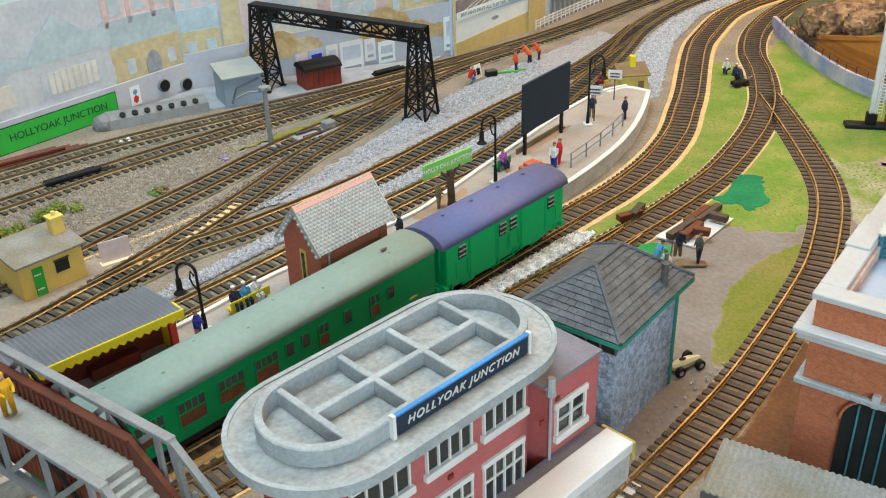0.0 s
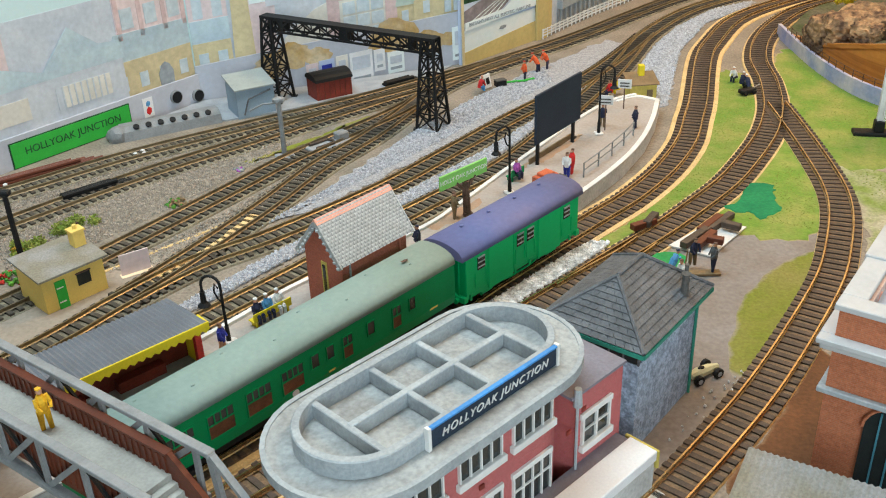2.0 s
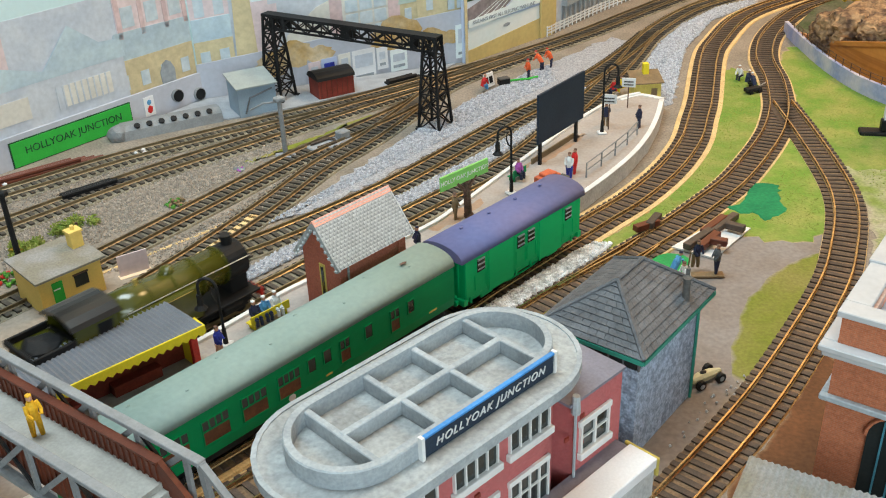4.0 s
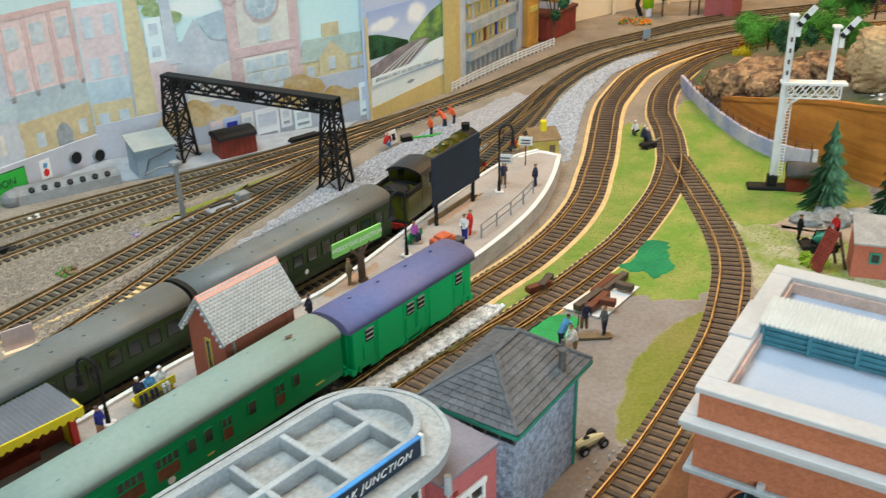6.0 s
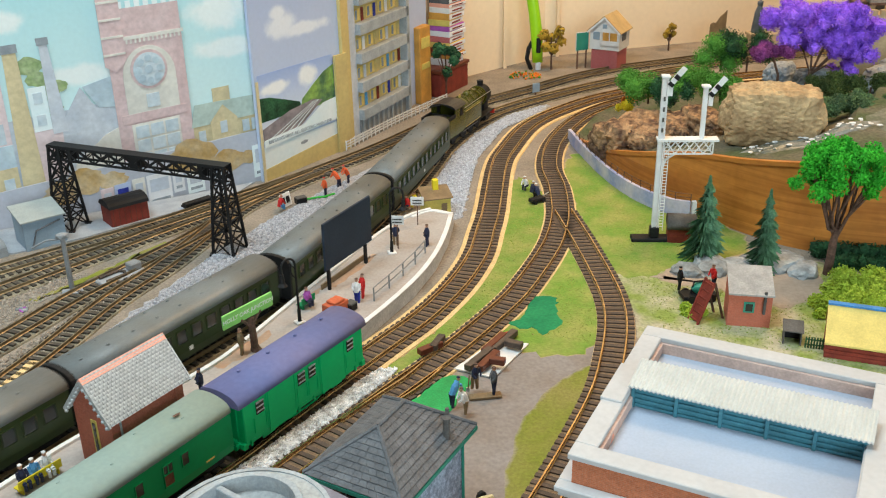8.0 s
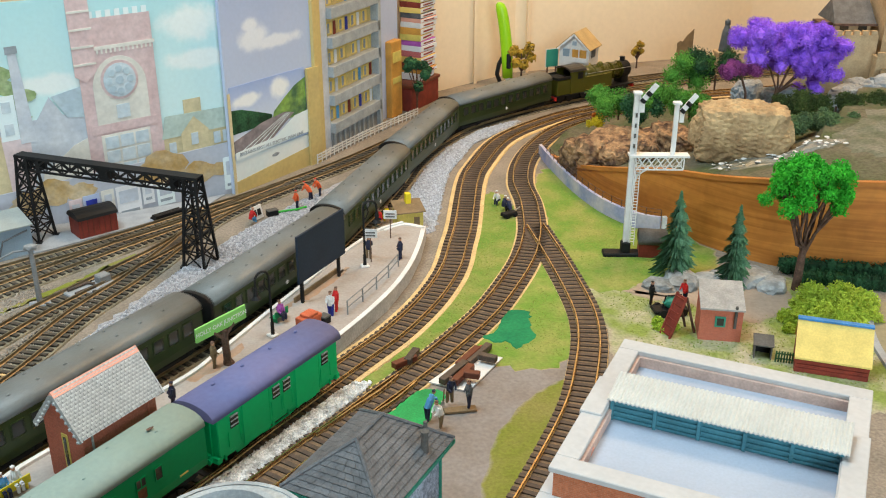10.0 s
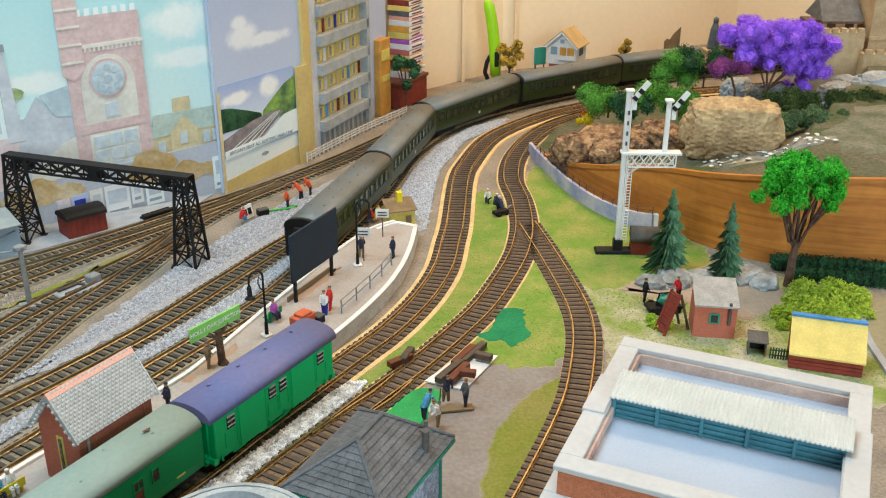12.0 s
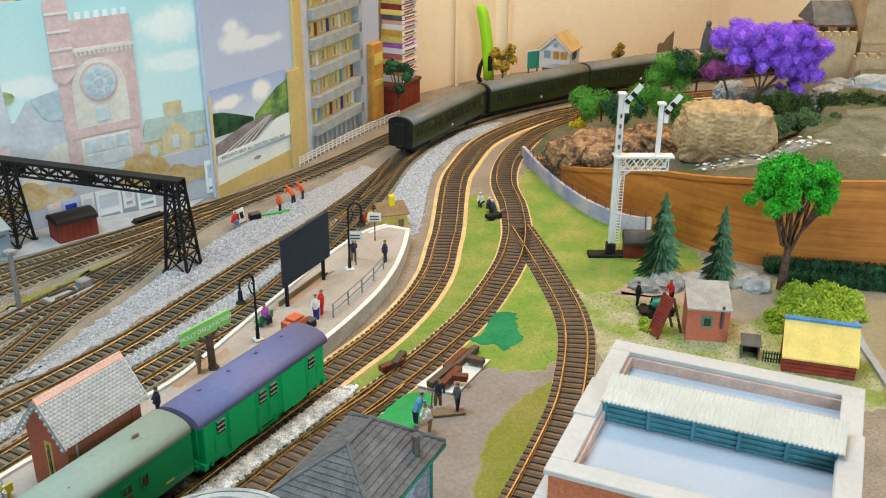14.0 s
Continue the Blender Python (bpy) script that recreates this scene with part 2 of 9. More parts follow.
    purple=mat("purple_foliage", (0.36, 0.15, 0.86), 0.95, vary=0.25, scale=40, fine=300, bump=0.4, second=(0.28, 0.10, 0.76)),
    magenta=mat("magenta_foliage", (0.28, 0.06, 0.25), 0.95, vary=0.3, scale=50, fine=300, bump=0.6),
    ochre=mat("ochre_foliage", (0.42, 0.27, 0.03), 0.95, vary=0.3, scale=60),
    orange=mat("orange_flowers", (0.75, 0.20, 0.02), 0.9, vary=0.3, scale=90),
    scree=mat("grey_green_scree", (0.17, 0.17, 0.14), 0.95, vary=0.3, scale=30, fine=300, bump=0.8, second=(0.08, 0.10, 0.06)),
    rail_dull=mat("dull_bronze_rail", (0.36, 0.27, 0.14), 0.36, 0.6, vary=0.2, scale=90, second=(0.25, 0.18, 0.095)),
    water=mat("pale_stream", (0.21, 0.22, 0.21), 0.25, vary=0.3, scale=30, second=(0.11, 0.12, 0.10)),
    terrace=mat("terrace_soil", (0.115, 0.105, 0.075), 0.95, vary=0.35, scale=24, fine=300, bump=0.8, second=(0.055, 0.075, 0.032)),
    road=cover_mat("brown_grey_road", (0.36, 0.29, 0.235), (0.31, 0.25, 0.20), (0.28, 0.25, 0.16), 0.12, 14, 300, 0.2),
    cream=mat("cream_wall", (0.86, 0.70, 0.50), 0.8, vary=0.03, scale=3, fine=120, bump=0.02, second=(0.84, 0.675, 0.47)),
    room=mat("room_plaster", (0.75, 0.75, 0.74), 0.9, vary=0.03, scale=3, fine=120, bump=0.03),
    carpet=mat("room_floor", (0.22, 0.18, 0.15), 0.95, vary=0.1, scale=8),
    castle=mat("sandstone", (0.48, 0.35, 0.21), 0.9, vary=0.12, scale=60, fine=400, bump=0.3, second=(0.40, 0.28, 0.16)),
    flesh=mat("figure_flesh", (0.55, 0.30, 0.2), 0.7),
    fig_blue=mat("figure_blue", (0.02, 0.035, 0.32), 0.7),
    fig_navy=mat("figure_navy", (0.02, 0.025, 0.06), 0.7),
    fig_red=mat("figure_red", (0.6, 0.02, 0.02), 0.7),
    fig_orange=mat("figure_orange", (0.72, 0.11, 0.03), 0.7),
    fig_tan=mat("figure_tan", (0.22, 0.15, 0.08), 0.7),
    fig_purple=mat("figure_purple", (0.42, 0.10, 0.45), 0.7),
    fig_yellow=mat("figure_yellow", (0.75, 0.42, 0.02), 0.7),
    fig_sky=mat("figure_sky", (0.10, 0.33, 0.62), 0.7),
    trolley=mat("luggage_orange", (0.62, 0.14, 0.06), 0.6),
    metal=mat("bare_metal", (0.5, 0.5, 0.5), 0.35, 0.7),
    lime_plastic=mat("lime_plastic", (0.30, 0.62, 0.01), 0.35, vary=0.03, bump=0),
    amber=mat("amber_box", (0.60, 0.30, 0.06), 0.6, vary=0.15),
    paper=mat("paper", (0.74, 0.74, 0.76), 0.85, vary=0.05, scale=30, bump=0),
    stain=cover_mat("rust_stain", (0.38, 0.265, 0.19), (0.34, 0.21, 0.135), (0.385, 0.345, 0.32), 0.1, 45, 400, 0.1),
    # orange-brown ground, darkened to paint in the shade beside the works
    bark_ground=cover_mat("shade_darkened_brown", (0.16, 0.070, 0.030), (0.11, 0.05, 0.022), (0.22, 0.13, 0.07), 0.2, 25, 400, 0.3),
    tan_roof=mat("tan_card_roof", (0.50, 0.35, 0.16), 0.8, vary=0.1, scale=60),
    cab_black=mat("satin_black_roof", (0.014, 0.014, 0.015), 0.28, vary=0.2, scale=50, spec=0.5),
    shelf_wood=mat("orange_shelf_wood", (0.50, 0.20, 0.05), 0.5, vary=0.12, scale=12, fine=160, bump=0.05),
    tan_rock=mat("tan_strata", (0.43, 0.31, 0.17), 0.9, vary=0.25, scale=55, fine=260, bump=0.8, second=(0.27, 0.18, 0.095)),
    crag=mat("pale_blue_crag", (0.33, 0.37, 0.41), 0.9, vary=0.2, scale=40, fine=260, bump=0.8, second=(0.20, 0.225, 0.25)),
    scrub=mat("grey_green_scrub", (0.095, 0.17, 0.065), 0.95, vary=0.35, scale=70, fine=400, bump=0.4, second=(0.06, 0.105, 0.05)),
    hedge_olive=mat("dark_olive_hedge", (0.05, 0.085, 0.02), 0.95, vary=0.4, scale=70, fine=400, bump=0.4, second=(0.025, 0.045, 0.012)),
)


# ---- building helpers ----
def thing(name, label, category, group="", kind="", m=None):
    ob = tagged(new(name), label, category, group, kind)
    if m is not None:
        ob.matrix_basis = m
    return ob


def mesh_of(name, bm, material):
    me = bpy.data.meshes.new(name)
    bmesh.ops.recalc_face_normals(bm, faces=bm.faces)
    bm.to_mesh(me)
    bm.free()
    for x in (material if isinstance(material, (list, tuple)) else [material]):
        me.materials.append(M[x] if isinstance(x, str) else x)
    return me


def part(name, bm, material, parent, label="", m=None):
    ob = new(name, mesh_of(name, bm, material))
    ob.parent = parent
    if m is not None:
        ob.matrix_basis = m
    return tagged(ob, label)


def solo(name, bm, material, label, category, group="", kind="", m=None):
    ob = tagged(new(name, mesh_of(name, bm, material)), label, category, group, kind)
    if m is not None:
        ob.matrix_basis = m
    return ob


def B():
    return bmesh.new()


def box(bm, x0, x1, y0, y1, z0, z1, bevel=0.0, mi=0):
    v = [bm.verts.new(p) for p in ((x0, y0, z0), (x1, y0, z0), (x1, y1, z0), (x0, y1, z0), (x0, y0, z1), (x1, y0, z1), (x1, y1, z1), (x0, y1, z1))]
    f = [bm.faces.new([v[i] for i in q]) for q in ((0, 3, 2, 1), (4, 5, 6, 7), (0, 1, 5, 4), (1, 2, 6, 5), (2, 3, 7, 6), (3, 0, 4, 7))]
    for q in f:
        q.material_index = mi
    if bevel:
        bmesh.ops.bevel(bm, geom=list({e for q in f for e in q.edges}), offset=bevel, segments=1, affect="EDGES")
    return bm


def prism(bm, poly, z0, z1, mi=0):
    """An upright prism over a polygon in x and y."""
    a, b = [bm.verts.new((x, y, z0)) for x, y in poly], [bm.verts.new((x, y, z1)) for x, y in poly]
    fs = [bm.faces.new(a[::-1]), bm.faces.new(b)]
    for i in range(len(poly)):
        j = (i + 1) % len(poly)
        fs.append(bm.faces.new((a[i], a[j], b[j], b[i])))
    for f in fs:
        f.material_index = mi
    return bm


def loft(bm, rings, closed=True, caps=True, mi=0, smooth=False):
    """Skin over rings of equal length."""
    vs = [[bm.verts.new(p) for p in r] for r in rings]
    n = len(vs[0])
    for a, b in zip(vs, vs[1:]):
        for i in range(n if closed else n - 1):
            j = (i + 1) % n
            f = bm.faces.new((a[i], a[j], b[j], b[i]))
            f.material_index, f.smooth = mi, smooth
    if caps and closed:
        bm.faces.new(vs[0][::-1]).material_index = mi
        bm.faces.new(vs[-1]).material_index = mi
    return bm


def rod(bm, p, q, r0, r1=None, n=6, mi=0):
    p, q = Vector(p), Vector(q)
    r1 = r0 if r1 is None else r1
    d = (q - p).normalized()
    a = d.orthogonal().normalized()
    b = d.cross(a)
    ring = lambda c, r: [c + a * (r * math.cos(2 * math.pi * k / n)) + b * (r * math.sin(2 * math.pi * k / n)) for k in range(n)]
    return loft(bm, [ring(p, r0), ring(q, r1)], mi=mi)


def bar(bm, p, q, w, h, mi=0, up=(0, 0, 1)):
    """A squared bar from p to q, w across and h high."""
    p, q = Vector(p), Vector(q)
    d = (q - p).normalized()
    s = d.cross(Vector(up))
    s = s.normalized() if s.length > 1e-6 else Vector((1, 0, 0))
    u = s.cross(d).normalized()
    ring = lambda c: [c + s * (w / 2 * i) + u * (h / 2 * j) for i, j in ((-1, -1), (1, -1), (1, 1), (-1, 1))]
    return loft(bm, [ring(p), ring(q)], mi=mi)


def tube(bm, pts, r, n=6, mi=0):
    """One round bar bent through pts."""
    p = [Vector(q) for q in pts]
    rings = []
    a = None
    for i in range(len(p)):
        d = (p[min(i + 1, len(p) - 1)] - p[max(i - 1, 0)]).normalized()
        a = d.orthogonal().normalized() if a is None else (a - d * a.dot(d)).normalized()
        b = d.cross(a)
        rings.append([p[i] + a * (r * math.cos(2 * math.pi * k / n)) + b * (r * math.sin(2 * math.pi * k / n)) for k in range(n)])
    return loft(bm, rings, mi=mi)


def corrugated(x0, x1, n, near, far, amp=0.0009, thick=0.0009):
    """One ribbed sheet between the edges near (y, z) and far (y, z)."""
    def ring(y, z):
        up = [(x0 + (x1 - x0) * k / (2 * n), y, z + (amp if k % 2 else 0.0)) for k in range(2 * n + 1)]
        return up + [(x, q, w - thick) for x, q, w in up[::-1]]
    return loft(B(), [ring(*near), ring(*far)])


def blob(bm, c, r, sub=1, jitter=0.25, squash=(1, 1, 1), mi=0, seed=0):
    """A lumpy stone or clump."""
    rnd = random.Random(seed)
    res = bmesh.ops.create_icosphere(bm, subdivisions=sub, radius=r)
    for v in res["verts"]:
        v.co *= 1 + rnd.uniform(-jitter, jitter)
        v.co = Vector((v.co.x * squash[0], v.co.y * squash[1], v.co.z * squash[2])) + Vector(c)
        for f in v.link_faces:
            f.material_index = mi
    return bm


def smooth_line(pts, step=0.006):
    """Evenly spaced points on a Catmull-Rom curve through pts."""
    p = [Vector((*q, 0)) if len(q) == 2 else Vector(q) for q in pts]
    q = [2 * p[0] - p[1], *p, 2 * p[-1] - p[-2]]
    fine = []
    for i in range(1, len(q) - 2):
        a, b, c, d = q[i - 1:i + 3]
        for k in range(16):
            t = k / 16
            fine.append(0.5 * (2 * b + (c - a) * t + (2 * a - 5 * b + 4 * c - d) * t * t + (3 * b - a - 3 * c + d) * t ** 3))
    fine.append(p[-1])
    out, need = [fine[0].copy()], step
    for a, b in zip(fine, fine[1:]):
        seg = (b - a).length
        done = 0.0
        while seg - done >= need:
            done += need
            out.append(a + (b - a) * (done / seg))
            need = step
        need -= seg - done
    return out


def normals_of(line):
    out = []
    for i in range(len(line)):
        d = line[min(i + 1, len(line) - 1)] - line[max(i - 1, 0)]
        d.z = 0
        d.normalize()
        out.append(Vector((-d.y, d.x, 0)))
    return out


def ribbon(bm, line, profile, mi=0):
    """A profile of (sideways, up) swept along a line; it is a closed section."""
    rings = [[p + s * u + Vector((0, 0, w)) for u, w in profile] for p, s in zip(line, normals_of(line))]
    return loft(bm, rings, mi=mi)


def patch(name, outline, z, material, label, jitter=0.004, kind="structure", category="ground", seed=1, fade=0.007, step=0.008):
    """A thin layer of ground cover with a ragged rim that thins out."""
    rnd = random.Random(seed)
    rim = smooth_line([*outline, outline[0]], step)[:-1]
    rim = [p + Vector((rnd.uniform(-jitter, jitter), rnd.uniform(-jitter, jitter), 0)) for p in rim]
    area = sum(a.x * b.y - b.x * a.y for a, b in zip(rim, rim[1:] + rim[:1]))
    n = len(rim)
    bm = B()
    lay_ = bm.verts.layers.float.new("cover")
    low = [bm.verts.new((p.x, p.y, -0.001)) for p in rim]
    top = [bm.verts.new((p.x, p.y, z * 0.4)) for p in rim]
    inn = []
    for i, p in enumerate(rim):
        d = rim[(i + 2) % n] - rim[i - 2]
        s = Vector((-d.y, d.x, 0)).normalized() * (1 if area > 0 else -1)
        v = bm.verts.new((p.x + s.x * fade, p.y + s.y * fade, z))
        v[lay_] = 1.0
        inn.append(v)
    for i in range(n):
        j = (i + 1) % n
        bm.faces.new((low[i], low[j], top[j], top[i]))
        bm.faces.new((top[i], top[j], inn[j], inn[i]))
    f = bm.faces.new(inn)
    bmesh.ops.triangulate(bm, faces=[f])
    return solo(name, bm, material, label, category, kind=kind)


def inside(p, poly):
    c, n = False, len(poly)
    for i in range(n):
        (x0, y0), (x1, y1) = poly[i], poly[i - 1]
        if (y0 > p[1]) != (y1 > p[1]) and p[0] < (x1 - x0) * (p[1] - y0) / (y1 - y0) + x0:
            c = not c
    return c


def chips(name, poly, z, material, label, count, size, seed, category="ballast"):
    """Loose stone chips strewn over a polygon."""
    rnd = random.Random(seed)
    xs, ys = [p[0] for p in poly], [p[1] for p in poly]
    verts, faces = [], []
    while count > 0:
        p = (rnd.uniform(min(xs), max(xs)), rnd.uniform(min(ys), max(ys)))
        if not inside(p, poly):
            continue
        count -= 1
        r, a = size * rnd.uniform(0.5, 1.3), rnd.uniform(0, 6.3)
        k = len(verts)
        for i in range(4):
            rr = r * rnd.uniform(0.7, 1.2)
            verts.append((p[0] + rr * math.cos(a + i * 1.57), p[1] + rr * math.sin(a + i * 1.57), z))
        for i in range(3):
            rr = r * 0.55 * rnd.uniform(0.7, 1.2)
            verts.append((p[0] + rr * math.cos(a + i * 2.1), p[1] + rr * math.sin(a + i * 2.1), z + r * rnd.uniform(0.7, 1.3)))
        faces += [(k, k + 1, k + 4), (k + 1, k + 5, k + 4), (k + 1, k + 2, k + 5), (k + 2, k + 6, k + 5), (k + 2, k + 3, k + 6), (k + 3, k + 4, k + 6), (k + 3, k, k + 4), (k + 4, k + 5, k + 6)]
    me = bpy.data.meshes.new(name)
    me.from_pydata(verts, [], faces)
    me.materials.append(M[material])
    return tagged(new(name, me), label, category, kind="stuff")


def writing(name, text, size, material, parent, m, extrude=0.0002, label="", shear=0.0, space=1.0):
    cu = bpy.data.curves.new(name, "FONT")
    cu.body, cu.size, cu.extrude, cu.align_x, cu.align_y = text, size, extrude, "CENTER", "CENTER"
    cu.shear, cu.space_character = shear, space
    cu.materials.append(M[material])
    ob = new(name, cu)
    ob.parent = parent
    ob.matrix_basis = m
    return tagged(ob, label)


# ---- the room and the baseboard ----
solo("ground", box(B(), -1.9, 2.3, -1.8, 2.6, -0.03, 0.0), "earth", "brown-grey scenic baseboard of the model railway", "ground", kind="structure")
solo("floor", box(B(), -2.4, 2.8, -2.4, 3.0, -0.95, -0.9), "carpet", "dark carpeted floor of the room", "floor", kind="structure")
solo("ceiling", box(B(), -2.4, 2.8, -2.4, 3.0, 1.5, 1.55), "room", "pale plaster ceiling", "ceiling", kind="structure")
solo("wall_west", box(B(), -2.45, -2.4, -2.4, 3.0, -0.95, 1.5), "room", "pale plaster room wall", "wall", kind="structure")
solo("wall_south", box(B(), -2.4, 2.8, -2.45, -2.4, -0.95, 1.5), "room", "pale plaster room wall", "wall", kind="structure")
solo("wall_east", box(B(), 2.8, 2.85, -2.4, 3.0, -0.95, 1.5), "room", "pale plaster room wall", "wall", kind="structure")
WALL_FAR = [(-0.6, 1.00), (0.10, 1.30), (0.34, 1.50), (0.80, 1.62), (2.79, 1.75)]
bm = B()
for (x0, y0), (x1, y1) in zip(WALL_FAR, WALL_FAR[1:]):
    prism(bm, [(x0, y0), (x1, y1), (x1, y1 + 0.05), (x0, y0 + 0.05)], -0.9, 1.495)
solo("wall_north", bm, "cream", "cream painted room wall behind the layout", "wall", kind="structure")

# ---- tracks ----
LINES = dict(
    near=[(-0.545, -0.185), (-0.295, 0.086), (-0.1705, 0.228), (-0.10, 0.320), (-0.0365, 0.4015), (-0.0118, 0.4365), (0.0295, 0.4915), (0.0645, 0.538), (0.0970, 0.5815), (0.129, 0.638), (0.153, 0.699), (0.167, 0.760), (0.178, 0.812), (0.201, 0.946), (0.220, 1.010), (0.262, 1.108), (0.325, 1.182), (0.404, 1.242), (0.55, 1.305), (0.8, 1.355)],
    yard=[(-0.515, -0.209), (-0.2655, 0.061), (-0.1413, 0.2037), (-0.0677, 0.292), (-0.03, 0.342), (0.0, 0.379), (0.024, 0.410), (0.050, 0.441), (0.074, 0.471), (0.100, 0.502), (0.122, 0.530), (0.148, 0.566), (0.178, 0.611), (0.205, 0.664), (0.226, 0.712), (0.239, 0.752), (0.250, 0.80), (0.258, 0.87), (0.2605, 0.941), (0.279, 1.02), (0.316, 1.102), (0.360, 1.163), (0.43, 1.215), (0.55, 1.262), (0.8, 1.295)],
    bay=[(-0.46, -0.28), (-0.35, -0.135), (-0.25, -0.004), (-0.165, 0.106)],
    siding=[(0.2530, 0.80), (0.2580, 0.725), (0.2612, 0.645), (0.2605, 0.595), (0.254, 0.552), (0.240, 0.502), (0.222, 0.452), (0.191, 0.390), (0.153, 0.322), (0.119, 0.270), (0.088, 0.226), (0.03, 0.145), (-0.06, 0.02), (-0.3, -0.35)],
    running=[(-1.55, -1.42), (-0.896, -0.553), (-0.595, -0.1535), (-0.355, 0.1665), (-0.245, 0.3145), (-0.1993, 0.3815), (-0.1508, 0.4470), (-0.0995, 0.5217), (-0.0618, 0.5735), (-0.0220, 0.6262), (0.011, 0.686), (0.05, 0.78), (0.089, 0.875), (0.115, 0.95), (0.145, 1.04), (0.20, 1.14), (0.26, 1.205), (0.345, 1.268), (0.44, 1.325), (0.54, 1.375), (0.7, 1.43), (0.95, 1.48), (1.3, 1.5), (1.9, 1.5)],
    middle=[(-0.66, -0.15), (-0.40, 0.20), (-0.304, 0.335), (-0.268, 0.400), (-0.232, 0.455), (-0.184, 0.502), (-0.113, 0.589), (-0.053, 0.685), (-0.008, 0.758), (0.04, 0.830), (0.085, 0.910), (0.120, 0.985), (0.145, 1.045)],
    link=[(-0.268, 0.405), (-0.238, 0.47), (-0.205, 0.553), (-0.178, 0.634), (-0.145, 0.704), (-0.118, 0.775), (-0.095, 0.840), (-0.06, 0.895), (-0.01, 0.952)],
    third=[(-0.60, 0.02), (-0.42, 0.29), (-0.343, 0.403), (-0.297, 0.485), (-0.245, 0.580), (-0.208, 0.650), (-0.163, 0.718), (-0.128, 0.770), (-0.097, 0.832)],
    second=[(-0.62, 0.24), (-0.50, 0.40), (-0.412, 0.512), (-0.339, 0.605), (-0.265, 0.685), (-0.20, 0.755), (-0.139, 0.819), (-0.089, 0.868), (-0.03, 0.935)],
    back=[(-0.66, 0.33), (-0.54, 0.47), (-0.440, 0.572), (-0.360, 0.656), (-0.255, 0.742), (-0.177, 0.803), (-0.105, 0.868), (-0.045, 0.922), (0.01, 0.978), (0.067, 1.044), (0.135, 1.135), (0.20, 1.215), (0.285, 1.283), (0.387, 1.362), (0.52, 1.42), (0.8, 1.49), (1.6, 1.56)],
)
RAIL_TOP = 0.0062


def sleeper_mesh(name, length, material):
    return mesh_of(name, box(B(), -0.00185, 0.00185, -length / 2, length / 2, 0.0008, 0.0030), material)


SLEEPERS = {k: sleeper_mesh("sleeper", 0.0305, k) for k in ("sleeper", "sleeper_grey")}


def track(key, label, bed, wood, rail, pitch=0.0078, bed_half=0.0185):
    t = thing("railway_track", label, "track", "tracks of the layout", "")
    pts = LINES[key]
    line = smooth_line(pts, 0.006)
    part("track_bed", ribbon(B(), line, [(-bed_half, -0.002), (bed_half, -0.002), (bed_half - 0.0015, 0.0014), (-bed_half + 0.0015, 0.0014)]), bed, t)
    if bed == "cork":
        # strip darker than the cork: shade between sleepers is partly in its brown
        part("bed_top", ribbon(B(), line, [(-0.0152, 0.0010), (0.0152, 0.0010), (0.0152, 0.0019), (-0.0152, 0.0019)]), "bed_brown", t, "brown bed between the sleepers, their shade partly in its colour")
    for s in (-1, 1):
        c = s * 0.0088
        prof = [(c - 0.0010, 0.0030), (c + 0.0010, 0.0030), (c + 0.0003, 0.0036), (c + 0.0003, 0.0050), (c + 0.00052, 0.0053), (c + 0.00052, RAIL_TOP), (c - 0.00052, RAIL_TOP), (c - 0.00052, 0.0053), (c - 0.0003, 0.0050), (c - 0.0003, 0.0036)]
        part("rail", ribbon(B(), line, prof), rail, t)
    ties = smooth_line(pts, pitch)
    ns = normals_of(ties)
    rnd = random.Random(len(pts))
    near = [i for i in range(len(ties)) if -0.5 < ties[i].x < 0.62 and ties[i].y > 0.0]
    for i in near[:300]:
        o = new("sleeper", SLEEPERS[wood])
        o.parent = t
        a = math.degrees(math.atan2(ns[i].y, ns[i].x)) - 90
        o.matrix_basis = pose(ties[i].x, ties[i].y, 0, 0, 0, a + rnd.uniform(-1.5, 1.5))
    rest = [i for i in range(len(ties)) if i not in set(near[:300])]
    if rest:
        bm = B()
        for i in rest:
            d = Vector((ns[i].y, -ns[i].x, 0))
            bar(bm, ties[i] - ns[i] * 0.0145 + Vector((0, 0, 0.0019)), ties[i] + ns[i] * 0.0145 + Vector((0, 0, 0.0019)), 0.0037, 0.0022)
        tagged(part("sleeper_run", bm, wood, t), kind="stuff")
    return t


track("near", "bronze-railed track with brown sleepers beside the platform", "cork", "sleeper", "rail", bed_half=0.0210)
track("yard", "bronze-railed track with brown sleepers running to the junction", "cork", "sleeper", "rail", bed_half=0.0185)
track("bay", "short bay track under the standing coach", "cork_grey", "sleeper_grey", "rail_dull")
track("siding", "curved bronze-railed siding with brown sleepers on a cork bed", "cork", "sleeper", "rail", bed_half=0.0168)
track("running", "running line behind the platform with dark sleepers", "cork_grey", "sleeper_grey", "rail_dull")
track("middle", "bronze-railed middle line in grey ballast", "cork_grey", "sleeper_grey", "rail_dull")
track("link", "crossover line with dark sleepers", "cork_grey", "sleeper_grey", "rail_grey")
track("third", "weathered yard line with dark sleepers", "cork_grey", "sleeper_grey", "rail_grey")
track("second", "weathered line with dull rails and dark sleepers", "cork_grey", "sleeper_grey", "rail_grey")
track("back", "weathered line along the backdrop with dull rails", "cork_grey", "sleeper_grey", "rail_grey")

